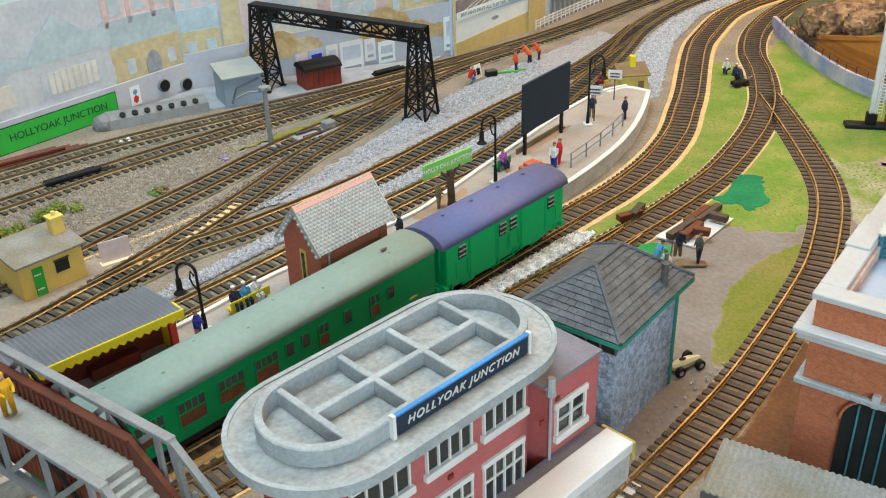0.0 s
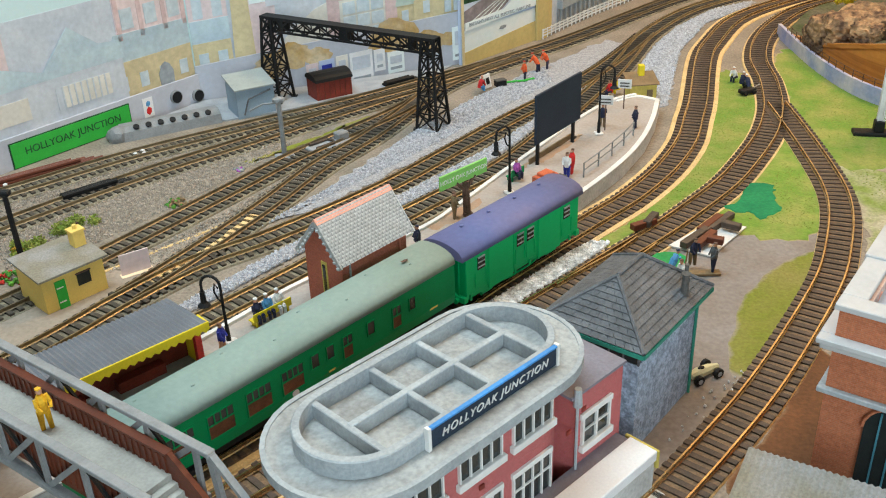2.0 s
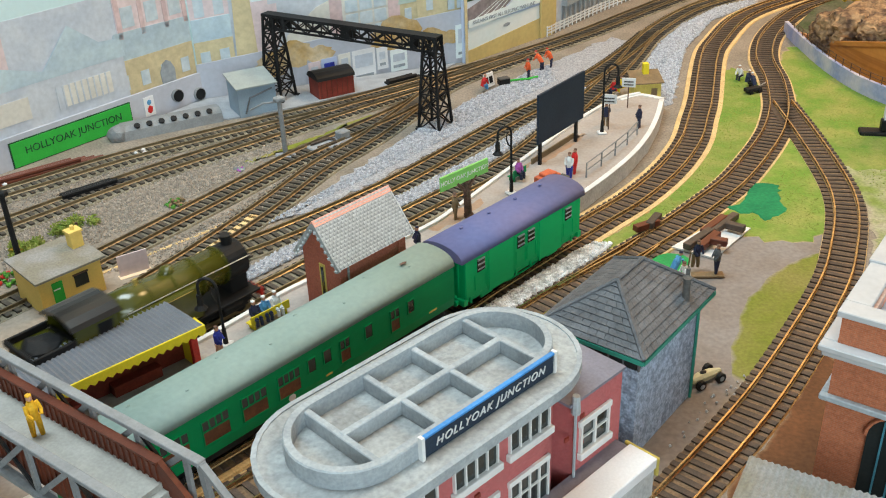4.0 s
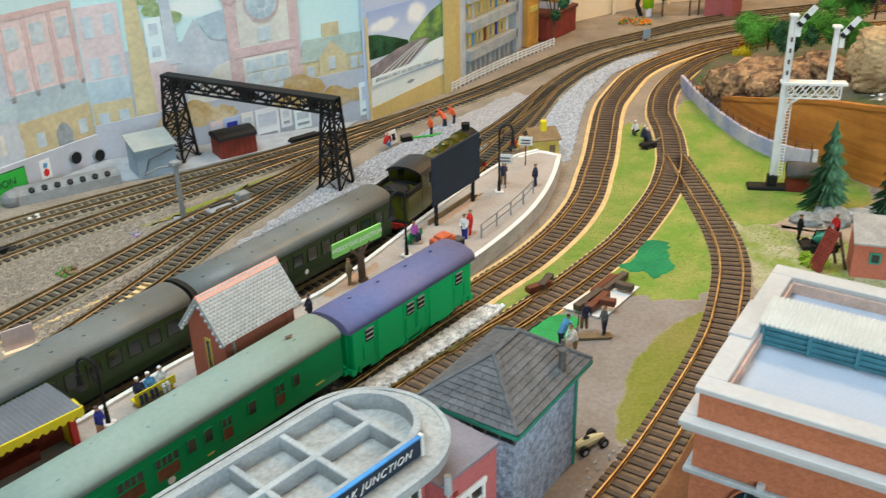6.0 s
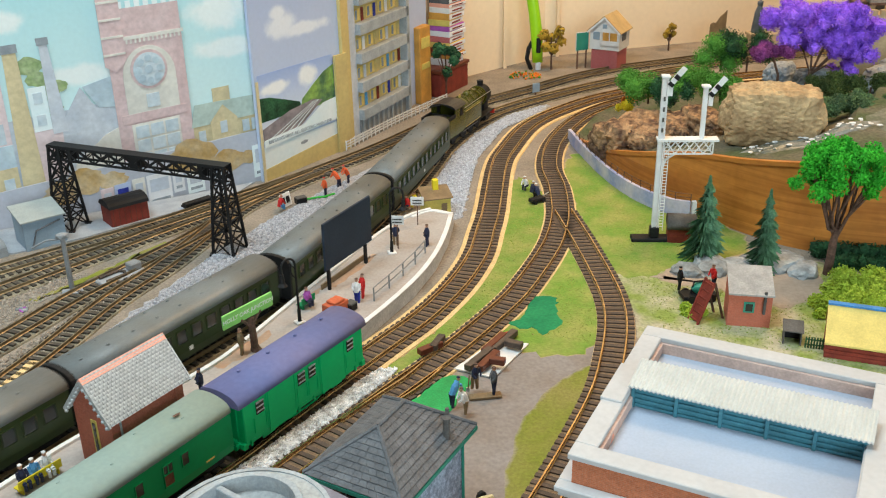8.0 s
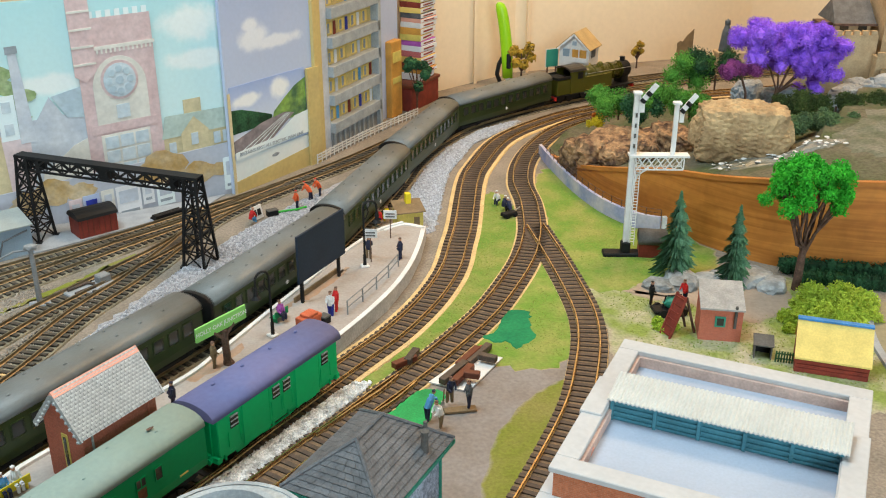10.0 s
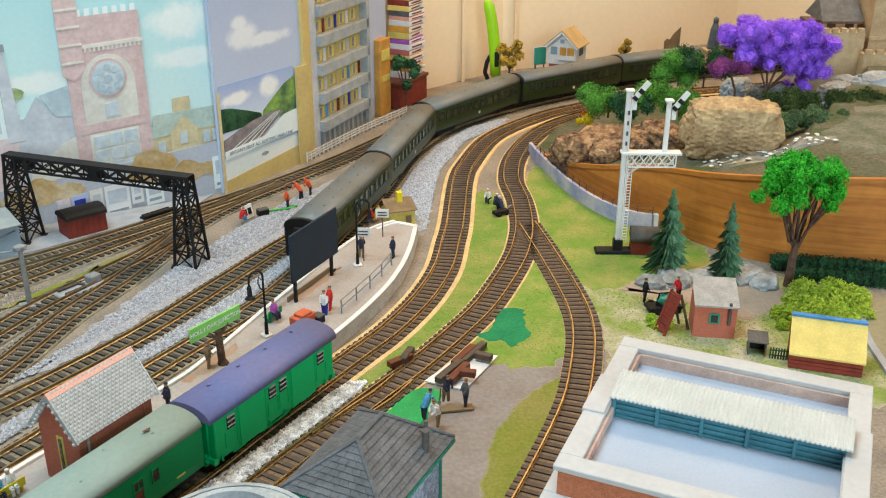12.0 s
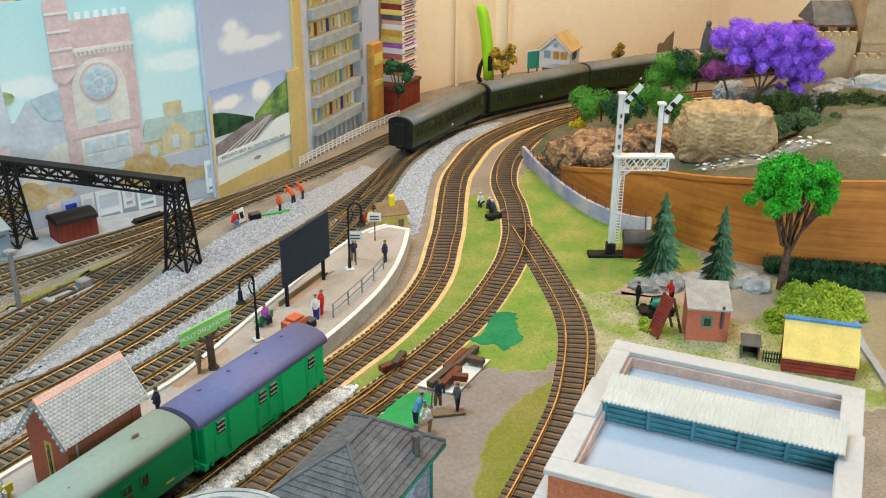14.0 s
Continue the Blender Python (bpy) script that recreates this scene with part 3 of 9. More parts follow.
# the diverging rails of the turnout, and the sleeper ends under them
tr = thing("turnout_rails", "bronze diverging rails and sleeper ends of a turnout", "track", "tracks of the layout", "")
leg = smooth_line([(0.040, 0.427), (0.0657, 0.457), (0.0847, 0.4775), (0.1027, 0.5025)], 0.006)
for c in (-0.0080, 0.0086):
    part("rail", ribbon(B(), leg, [(c - 0.0009, 0.0029), (c + 0.0009, 0.0029), (c + 0.0004, 0.0037), (c + 0.0006, RAIL_TOP - 0.0002), (c - 0.0006, RAIL_TOP - 0.0002), (c - 0.0004, 0.0037)]), "rail", tr)
for k in range(7):
    part("sleeper_end", box(B(), -0.0018, 0.0018, -0.007, 0.007, 0.0008, 0.0028), "sleeper", tr).matrix_basis = pose(0.0600 + k * 0.0052, 0.4405 + k * 0.0062, 0, 0, 0, 50)

# ---- ground cover ----
patch("lawn", [(0.062, 0.506), (0.10, 0.555), (0.135, 0.62), (0.16, 0.69), (0.178, 0.77), (0.208, 0.90), (0.236, 0.90), (0.238, 0.80), (0.216, 0.715), (0.19, 0.655), (0.155, 0.592), (0.115, 0.535), (0.085, 0.500), (0.070, 0.492)], 0.0010, "grass", "bright green flock grass strip between two tracks", seed=2, category="grass", fade=0.0022)
patch("lawn", [(0.152, 0.548), (0.19, 0.612), (0.225, 0.69), (0.243, 0.745), (0.252, 0.74), (0.250, 0.66), (0.249, 0.57), (0.232, 0.525), (0.205, 0.512), (0.17, 0.522)], 0.0011, "grass", "bright green flock grass in the fork of the junction", seed=3, category="grass", fade=0.0025)
patch("lawn", [(0.268, 0.80), (0.272, 0.93), (0.31, 0.99), (0.34, 0.85), (0.40, 0.78), (0.42, 0.70), (0.34, 0.655), (0.276, 0.645), (0.268, 0.72)], 0.0010, "grass", "bright green flock grass below the stone wall", seed=4, category="grass", fade=0.006)
patch("lawn", [(0.270, 0.650), (0.30, 0.668), (0.40, 0.68), (0.50, 0.63), (0.49, 0.45), (0.36, 0.43), (0.24, 0.42), (0.262, 0.50), (0.274, 0.57)], 0.0008, "garden", "patchy green and sandy scenic ground", seed=5, category="grass", fade=0.008)
patch("yard_ground", [(0.10, 0.46), (0.15, 0.525), (0.20, 0.53), (0.238, 0.52), (0.215, 0.46), (0.15, 0.345), (0.10, 0.265), (0.06, 0.24), (0.03, 0.32)], 0.0005, "grey_earth", "grey-brown painted yard ground", jitter=0.002, seed=6, fade=0.010)
patch("moss", [(0.160, 0.435), (0.19, 0.475), (0.222, 0.500), (0.236, 0.500), (0.210, 0.435), (0.178, 0.380), (0.150, 0.335), (0.135, 0.345), (0.145, 0.39)], 0.0009, "olive", "olive green flock patch on the yard", jitter=0.0015, seed=7, category="grass", fade=0.0095, step=0.010)
patch("green_patch", [(0.163, 0.566), (0.183, 0.584), (0.193, 0.612), (0.214, 0.610), (0.211, 0.584), (0.213, 0.566), (0.195, 0.545), (0.188, 0.556), (0.174, 0.558)], 0.0017, "dark_green", "dark green painted patch on the grass", jitter=0.002, seed=8, category="paint patch", step=0.005, fade=0.002)
patch("green_sheet", [(0.078, 0.450), (0.095, 0.474), (0.109, 0.489), (0.129, 0.484), (0.117, 0.457), (0.107, 0.438), (0.089, 0.440)], 0.0018, "bright_green", "bright green sheet lying beside the track", jitter=0.001, seed=9, category="sheet", step=0.006, fade=0.001)
BALLAST = [(-0.188, 0.535), (-0.165, 0.59), (-0.12, 0.69), (-0.085, 0.76), (-0.02, 0.87), (0.06, 0.98), (0.10, 1.03), (0.11, 0.99), (0.06, 0.90), (0.01, 0.81), (-0.03, 0.75), (-0.075, 0.68), (-0.13, 0.60), (-0.172, 0.545)]
patch("ballast", BALLAST, 0.0016, "ballast", "pale grey granite ballast between the lines", seed=10, category="ballast", fade=0.004)
chips("ballast_chips", [(-0.20, 0.52), (-0.145, 0.62), (-0.105, 0.72), (-0.05, 0.82), (0.02, 0.92), (0.03, 0.87), (-0.04, 0.76), (-0.10, 0.66), (-0.17, 0.56)], 0.0012, "stones", "loose pale grey ballast chips", 9000, 0.0015, 11)
BALLAST2 = [(-0.235, 0.385), (-0.16, 0.505), (-0.09, 0.59), (-0.03, 0.68), (0.02, 0.77), (0.07, 0.86), (0.06, 0.835), (0.02, 0.745), (-0.03, 0.645), (-0.08, 0.575), (-0.15, 0.49), (-0.215, 0.395)]
patch("ballast", BALLAST2, 0.0022, "ballast", "pale grey ballast between running and middle lines", jitter=0.001, seed=12, category="ballast", fade=0.0015)
chips("ballast_chips", BALLAST2, 0.0016, "stones", "loose pale grey ballast chips", 5000, 0.0014, 13)
BALLAST3 = [(0.115, 0.80), (0.122, 0.90), (0.15, 1.00), (0.185, 1.08), (0.24, 1.16), (0.30, 1.205), (0.285, 1.17), (0.225, 1.10), (0.178, 0.98), (0.16, 0.88), (0.145, 0.80)]
patch("ballast", BALLAST3, 0.0018, "ballast", "pale grey ballast inside the curve", jitter=0.003, seed=14, category="ballast", fade=0.003)
chips("ballast_chips", BALLAST3, 0.0014, "stones", "loose pale grey ballast chips", 5000, 0.0015, 15)
WHITE = [(-0.024, 0.370), (0.008, 0.413), (0.039, 0.453), (0.068, 0.491), (0.074, 0.502), (0.060, 0.503), (0.043, 0.484), (0.010, 0.440), (-0.012, 0.412), (-0.042, 0.375)]
chips("white_chips", WHITE, 0.0019, "white_chips", "white stone chips strewn between the tracks", 3600, 0.0014, 16)

YARD_A = [(-0.42, 0.50), (-0.33, 0.60), (-0.24, 0.69), (-0.215, 0.70), (-0.255, 0.61), (-0.305, 0.52), (-0.365, 0.43)]
chips("yard_gravel", YARD_A, 0.0002, "gravel", "loose brown-grey gravel between the yard lines", 5200, 0.0011, 17, "gravel")
YARD_B = [(-0.45, 0.56), (-0.35, 0.67), (-0.25, 0.755), (-0.22, 0.745), (-0.32, 0.645), (-0.43, 0.52)]
chips("yard_gravel", YARD_B, 0.0002, "gravel", "loose brown-grey gravel beside the back line", 2200, 0.0010, 18, "gravel")
chips("yard_gravel", [(-0.30, 0.44), (-0.23, 0.56), (-0.17, 0.68), (-0.14, 0.74), (-0.16, 0.68), (-0.21, 0.55), (-0.26, 0.46)], 0.0012, "gravel", "loose gravel beside the crossover", 1500, 0.0010, 19, "gravel")
for k, poly in enumerate(([(0.11, 0.55), (0.155, 0.655), (0.185, 0.77), (0.21, 0.89), (0.23, 0.89), (0.232, 0.80), (0.198, 0.69), (0.15, 0.60), (0.105, 0.525)], [(0.275, 0.80), (0.28, 0.92), (0.305, 0.97), (0.335, 0.85), (0.39, 0.775), (0.40, 0.70), (0.34, 0.665), (0.288, 0.665)], [(0.18, 0.548), (0.21, 0.605), (0.232, 0.66), (0.241, 0.63), (0.241, 0.57), (0.228, 0.53)], [(0.285, 0.64), (0.40, 0.67), (0.49, 0.62), (0.48, 0.46), (0.36, 0.47), (0.295, 0.51)])):
    chips("grass_flock", poly, 0.0004, "flock", "scattered green flock tufts on the grass", (2200, 2600, 1300, 2600)[k], 0.0008, 61 + k, "grass")

# ---- platform ----
PLAT = [(-0.325, 0.087), (-0.187, 0.244), (-0.116, 0.333), (-0.053, 0.414), (-0.004, 0.481), (0.051, 0.556), (0.091, 0.625), (0.113, 0.678), (0.127, 0.730), (0.136, 0.780), (0.112, 0.792), (0.088, 0.775), (0.060, 0.735), (0.035, 0.690), (0.017, 0.655), (-0.014, 0.596), (-0.0455, 0.534), (-0.071, 0.492), (-0.143, 0.410), (-0.171, 0.368), (-0.194, 0.334), (-0.26, 0.242), (-0.36, 0.104)]
HP = 0.0145
plat = tagged(new("platform"), "pale grey island platform with white edges and stone sides", "platform", kind="structure")
part("platform_top", prism(B(), PLAT, HP - 0.0008, HP), "paving", plat)
part("platform_side", prism(B(), [(x * 0.9995, y) for x, y in PLAT], 0.0, HP - 0.0008), "stone_side", plat)
front = smooth_line(PLAT[:10], 0.008)
rear = smooth_line(PLAT[10:], 0.008)
part("edge_strip", ribbon(B(), front, [(0.0002, HP), (0.0048, HP), (0.0046, HP + 0.0007), (0.0002, HP + 0.0007)]), "white", plat, "white painted platform edge")
part("rear_kerb", ribbon(B(), rear, [(-0.0005, 0.004), (0.0030, 0.004), (0.0030, HP + 0.0022), (-0.0005, HP + 0.0022)]), "white", plat, "white low rear kerb")
part("end_strip", ribbon(B(), smooth_line([PLAT[9], PLAT[10], PLAT[11]], 0.006), [(0.0003, HP), (0.006, HP), (0.006, HP + 0.0007), (0.0003, HP + 0.0007)]), "white", plat)

# orange-brown patches on the paving behind the billboard and the nameboard
for k, poly in enumerate(([(0.012, 0.628), (0.030, 0.655), (0.050, 0.685), (0.060, 0.690), (0.050, 0.665), (0.034, 0.636), (0.020, 0.618)], [(-0.070, 0.500), (-0.050, 0.525), (-0.030, 0.550), (-0.024, 0.540), (-0.038, 0.512), (-0.058, 0.490)], [(-0.008, 0.600), (0.006, 0.622), (0.014, 0.620), (0.004, 0.600)])):
    o = patch("rust_stain", poly, 0.0006, "stain", "orange-brown patch on the platform paving", jitter=0.002, seed=90 + k, category="stain", step=0.006, fade=0.005)
    o.matrix_basis = pose(0, 0, HP - 0.0004)


# ---- rolling stock ----
def section(width, eave, crown, floor_z, n=10):
    """Half-round-roofed body section as (sideways, up) pairs, split into side wall and roof."""
    h = width / 2
    side = [(-h * 0.95, floor_z), (-h, floor_z + 0.006), (-h, eave - 0.006), (-h * 0.985, eave)]
    roof = []
    for k in range(n + 1):
        a = math.pi * k / n
        roof.append((-math.cos(a) * h * 1.01, eave - 0.0008 + (crown - eave) * math.sin(a) ** 0.75))
    return side, roof


def wheelset(parent, x, r=0.0065, n=12):
    for s in (-1, 1):
        w = part("wheel", rod(B(), (0, -0.0012, 0), (0, 0.0012, 0), r, n=n), "black", parent, m=pose(x, s * 0.0085, RAIL_TOP + r))


def coach_window(t, x0, x1, y, s, kind, body):
    """A moulded window: small ventilator lights over a wide pane, or a plain door light."""
    z0, z1, zm = (0.0335, 0.0420, None) if kind == "door" else (0.0275, 0.0420, 0.0358)
    e = 0.0005
    w = part("window_frame", B(), body, t)
    fr = B()
    for a, b, c, d in ((x0 - e, x1 + e, z1, z1 + e), (x0 - e, x1 + e, z0 - e, z0), (x0 - e, x0, z0, z1), (x1, x1 + e, z0, z1)):
        box(fr, a, b, y - 0.0006, y + 0.0006, c, d)
    if zm:
        box(fr, x0, x1, y - 0.0006, y + 0.0006, zm - 0.0005, zm + 0.0005)
        n = max(1, round((x1 - x0) / 0.0042))
        for q in range(1, n):
            xm = x0 + (x1 - x0) * q / n
            box(fr, xm - 0.0004, xm + 0.0004, y - 0.0006, y + 0.0006, zm, z1)
    w.data = mesh_of("window_frame", fr, body)
    if zm:
        part("ventilator", box(B(), x0, x1, y - 0.0003, y + 0.0003, zm, z1), "glass", w)
        part("pane", box(B(), x0, x1, y - 0.00035, y + 0.00035, z0, zm), "interior", w)
    else:
        part("pane", box(B(), x0, x1, y - 0.0003, y + 0.0003, z0, z1), "glass", w)


def carriage(label, length, body, roofmat, layout, category="railway carriage", group="", crown=0.0550, eave=0.0450, gangway=True, vents=True, lining=None, width=0.0345, fz=0.0150):
    """A bogie carriage along x, its middle at the origin; layout: (x0, x1, kind) windows of the side."""
    t = thing("railway_carriage", label, category, group)
    side, roof = section(width, eave, crown, fz)
    h = length / 2
    ring = [*side, *[(-y, z) for y, z in side[::-1]]]
    bd = part("body", loft(B(), [[(x, y, z) for y, z in ring] for x in (-h, h)]), body, t)
    part("roof", loft(B(), [[(x, y, z) for y, z in roof] for x in (-h - 0.0008, -h * 0.4, h * 0.4, h + 0.0008)], smooth=True), roofmat, t)
    part("underframe", box(B(), -h + 0.004, h - 0.004, -0.011, 0.011, 0.0105, fz), "black", t)
    for s in (-1, 1):
        y = s * width / 2
        for x0, x1, kind in layout:
            if kind in ("pane", "vent", "door"):
                coach_window(t, x0, x1, y, s, kind, body)
                continue
            bm = B()
            z0, z1 = 0.0290, 0.0400
            box(bm, x0, x1, y - 0.0004, y + 0.0004, z0, z1, 0.0003)
            w = part("window", bm, "glass", t)
            fr = B()
            e = 0.0005
            for a, b, c, d in ((x0 - e, x1 + e, z1, z1 + e), (x0 - e, x1 + e, z0 - e, z0), (x0 - e, x0, z0, z1), (x1, x1 + e, z0, z1)):
                box(fr, a, b, y - 0.0009, y + 0.0009, c, d)
            if x1 - x0 > 0.012:
                box(fr, x0, x1, y - 0.0009, y + 0.0009, z1 - 0.0042, z1 - 0.0036)
                for q in (1, 2, 3):
                    xm = x0 + (x1 - x0) * q / 4
                    box(fr, xm - 0.0004, xm + 0.0004, y - 0.0008, y + 0.0008, z1 - 0.0036, z1)
            part("window_frame", fr, body, t)
        if lining:
            bm = B()
            for z in lining:
                box(bm, -h + 0.002, h - 0.002, y - 0.0003, y + 0.0003, z, z + 0.0006)
            part("lining", bm, "brass", t, "thin straw lining")
        for bx in (-h * 0.70, h * 0.70):
            bm = B()
            box(bm, bx - 0.020, bx + 0.020, s * 0.0125 - 0.001, s * 0.0125 + 0.001, 0.0085, 0.0125, 0.0006)
            for ax in (-0.0165, 0.0165):
                box(bm, bx + ax - 0.003, bx + ax + 0.003, s * 0.0135 - 0.001, s * 0.0135 + 0.001, 0.0095, 0.0135, 0.0005)
            part("bogie_frame", bm, "black", t)
    for bx in (-h * 0.70, h * 0.70):
        for ax in (-0.0165, 0.0165):
            wheelset(t, bx + ax)
    if vents:
        bm = B()
        for k in range(int(length / 0.023)):
            for s in (-1, 1):
                blob(bm, (-h + 0.014 + k * 0.023, s * 0.0065, crown - 0.0012), 0.0014, 1, 0.05, (1, 0.8, 0.6))
        part("roof_vent", bm, roofmat, t)
    if gangway:
        for s in (-1, 1):
            part("gangway", box(B(), s * (h + 0.0025) - 0.0030, s * (h + 0.0025) + 0.0030, -0.0075, 0.0075, 0.016, 0.046, 0.001), "black", t, "black corridor bellows")
        part("end_rim", ribbon(B(), [Vector((0, 0, 0)), Vector((0.004, 0, 0))], [(y * 1.02, z) for y, z in roof]), "black", t, "black end of the roof", m=pose(-h - 0.0035, 0, 0.0003))
    if gangway:
        part("end_plate", loft(B(), [[(x, y * 0.99, z) for y, z in [(-width / 2, fz), *roof, (width / 2, fz)]] for x in (-h - 0.0030, -h - 0.0004)]), "black", t, "black painted coach end")
    return t


def heading(line, i):
    d = line[min(i + 1, len(line) - 1)] - line[max(i - 1, 0)]
    return math.degrees(math.atan2(d.y, d.x))


NEAR = smooth_line(LINES["near"], 0.004)


def on_line(line, x, y):
    i = min(range(len(line)), key=lambda k: (line[k].x - x) ** 2 + (line[k].y - y) ** 2)
    return line[i], heading(line, i)


wins = [(-0.113, -0.097, "pane"), (-0.088, -0.072, "pane"), (-0.063, -0.047, "pane"), (-0.038, -0.022, "pane"), (-0.0138, 0.001, "pane"), (0.0075, 0.0127, "door"), (0.0190, 0.0242, "door"), (0.0316, 0.0385, "vent"), (0.0512, 0.0566, "door"), (0.0722, 0.0790, "vent"), (0.0868, 0.0918, "door")]
coach = carriage("dark green passenger coach with a grey-green roof at the platform", 0.258, "coach_green", "roof_green", wins, vents=False, gangway=False, eave=0.0485, crown=0.0575, fz=0.0190)
coach.name = "passenger_coach"


def coach_at(ob, x, y):
    p, a = on_line(NEAR, x, y)
    ob.matrix_basis = pose(p.x, p.y, 0, 0, 0, a)


coach_at(coach, -0.125, 0.290)
for s in (-1, 1):
    part("crest", rod(B(), (-0.0057, s * 0.0170, 0.0245), (-0.0057, s * 0.0176, 0.0245), 0.0024, n=14), "white", coach, "round white crest")
    part("number_bar", box(B(), 0.105, 0.112, s * 0.0172 - 0.0003, s * 0.0172 + 0.0003, 0.0245, 0.0256), "straw", coach)
    part("class_bar", box(B(), 0.0195, 0.0240, s * 0.0172 - 0.0003, s * 0.0172 + 0.0003, 0.0245, 0.0256), "straw", coach)
rnd = random.Random(5)
for k in range(9):
    part("roof_vent", blob(B(), (-0.115 + k * 0.027, (-0.006, 0.006)[k % 2], 0.0563), 0.0010, 1, 0.1, (1.3, 0.8, 0.6), seed=k), "roof_green", coach)
part("roof_debris", blob(B(), (0.100, -0.002, 0.0576), 0.0018, 1, 0.4, (1.8, 0.8, 0.35), seed=4), "bark", coach)


def goods_van():
    t = thing("parcels_van", "bright green four-wheeled parcels van with a blue-lilac roof", "railway van")
    L, W, fz, eave, crown = 0.124, 0.0345, 0.0190, 0.0480, 0.0575
    h, hw = L / 2, W / 2
    part("body", box(B(), -h, h, -hw, hw, fz, eave, 0.0006), "van_green", t)
    _, roof = section(W, eave, crown, fz)
    part("roof", loft(B(), [[(x, y * 1.05, z) for y, z in roof] for x in (-h - 0.004, 0, h + 0.004)], smooth=True), "roof_blue", t)
    end = [(y * 0.97, z - 0.0012) for y, z in roof]
    for s in (-1, 1):
        part("end_panel", loft(B(), [[(s * (h - 0.0005), y, z) for y, z in end], [(s * (h + 0.0004), y, z) for y, z in end]]), "van_green", t)
        for q in (-0.011, -0.004, 0.004, 0.011):
            part("end_rib", box(B(), s * h - 0.0012, s * h + 0.0012, q - 0.0006, q + 0.0006, fz, eave + 0.004), "van_green", t)
        part("buffer_beam", box(B(), s * h - 0.002, s * h + 0.002, -hw, hw, 0.0145, 0.0190, 0.0003), "van_green", t)
        for q in (-0.0115, 0.0115):
            part("buffer", rod(B(), (s * h, q, 0.0165), (s * (h + 0.005), q, 0.0165), 0.0011, 0.0022, n=8), "van_green", t)
        y = s * hw
        for x in (-0.047, -0.006, 0.005, 0.047):
            w = part("window", box(B(), x - 0.0036, x + 0.0036, y - 0.0005, y + 0.0005, 0.0350, 0.0440), "glass", t)
            fr = B()
            for z in (0.0365, 0.0400, 0.0433):
                box(fr, x - 0.0034, x + 0.0034, y - 0.0009, y + 0.0009, z, z + 0.0009)
            part("bar", fr, "deco_grey", w, "pale window bars")
        for x in (-0.0405, -0.013, 0.013, 0.0405):
            part("door_seam", box(B(), x - 0.0003, x + 0.0003, y - 0.0004, y + 0.0004, fz, eave), "van_green", t)
        for x in (-0.053, -0.042, -0.011, -0.001, 0.001, 0.010, 0.042, 0.053):
            part("rail_strip", box(B(), x - 0.0003, x + 0.0003, y - 0.0006, y + 0.0006, 0.0225, 0.0335), "van_green", t)
        part("door_panel", box(B(), -0.0395, -0.0140, y - 0.0007, y + 0.0007, 0.0158, 0.0468, 0.0003), "van_green", t)
        part("door_panel", box(B(), 0.0140, 0.0395, y - 0.0007, y + 0.0007, 0.0158, 0.0468, 0.0003), "van_green", t)
        part("solebar", box(B(), -h + 0.001, h - 0.001, y - s * 0.004 - 0.001, y - s * 0.004 + 0.001, 0.0140, 0.0192), "van_green", t)
        for x in (-0.036, 0.036):
            part("axle_guard", box(B(), x - 0.006, x + 0.006, s * 0.0118 - 0.0008, s * 0.0118 + 0.0008, 0.0095, 0.0150, 0.0005), "van_green", t)
        for x in (-0.055, -0.018, -0.008, 0.008, 0.018, 0.055):
            part("step_hanger", box(B(), x - 0.0008, x + 0.0008, s * 0.0150 - 0.0005, s * 0.0150 + 0.0005, 0.0130, 0.0192), "van_green", t)
        part("truss_rod", tube(B(), [(-0.03, s * 0.0125, 0.0150), (-0.012, s * 0.0125, 0.0105), (0.012, s * 0.0125, 0.0105), (0.03, s * 0.0125, 0.0150)], 0.0007), "van_green", t)
    part("underframe", box(B(), -h + 0.004, h - 0.004, -0.011, 0.011, 0.012, 0.0192), "black", t)
    for x in (-0.036, 0.036):
        wheelset(t, x, 0.0062)
    for x in (-0.042, -0.014, 0.014, 0.042):
        part("roof_vent", blob(B(), (x, 0.004, crown - 0.0002), 0.0014, 1, 0.05, (1.2, 1.0, 0.6)), "roof_blue", t)
    return t


van = goods_van()
coach_at(van, 0.0035, 0.447)

tw = [(-0.090 + k * 0.0155, -0.090 + k * 0.0155 + 0.0095, "g") for k in range(12)]
train = []
for k in range(5):
    lab = "dark olive green corridor coach with grey roof, moving" if k < 4 else "dark olive green brake coach with black tail end, moving"
    c = carriage(lab, 0.2037, "train_green", "train_roof", tw, group="coaches of the moving train")
    c.name = "corridor_coach"
    if k == 4:
        part("tail_lamp_bar", box(B(), -0.1062, -0.1056, -0.004, 0.004, 0.0385, 0.0405), "straw", c)
    for s in (-1, 1):
        part("crest", rod(B(), (0.0, s * 0.0170, 0.022), (0.0, s * 0.0176, 0.022), 0.002, n=12), "paper", c)
    train.append(c)


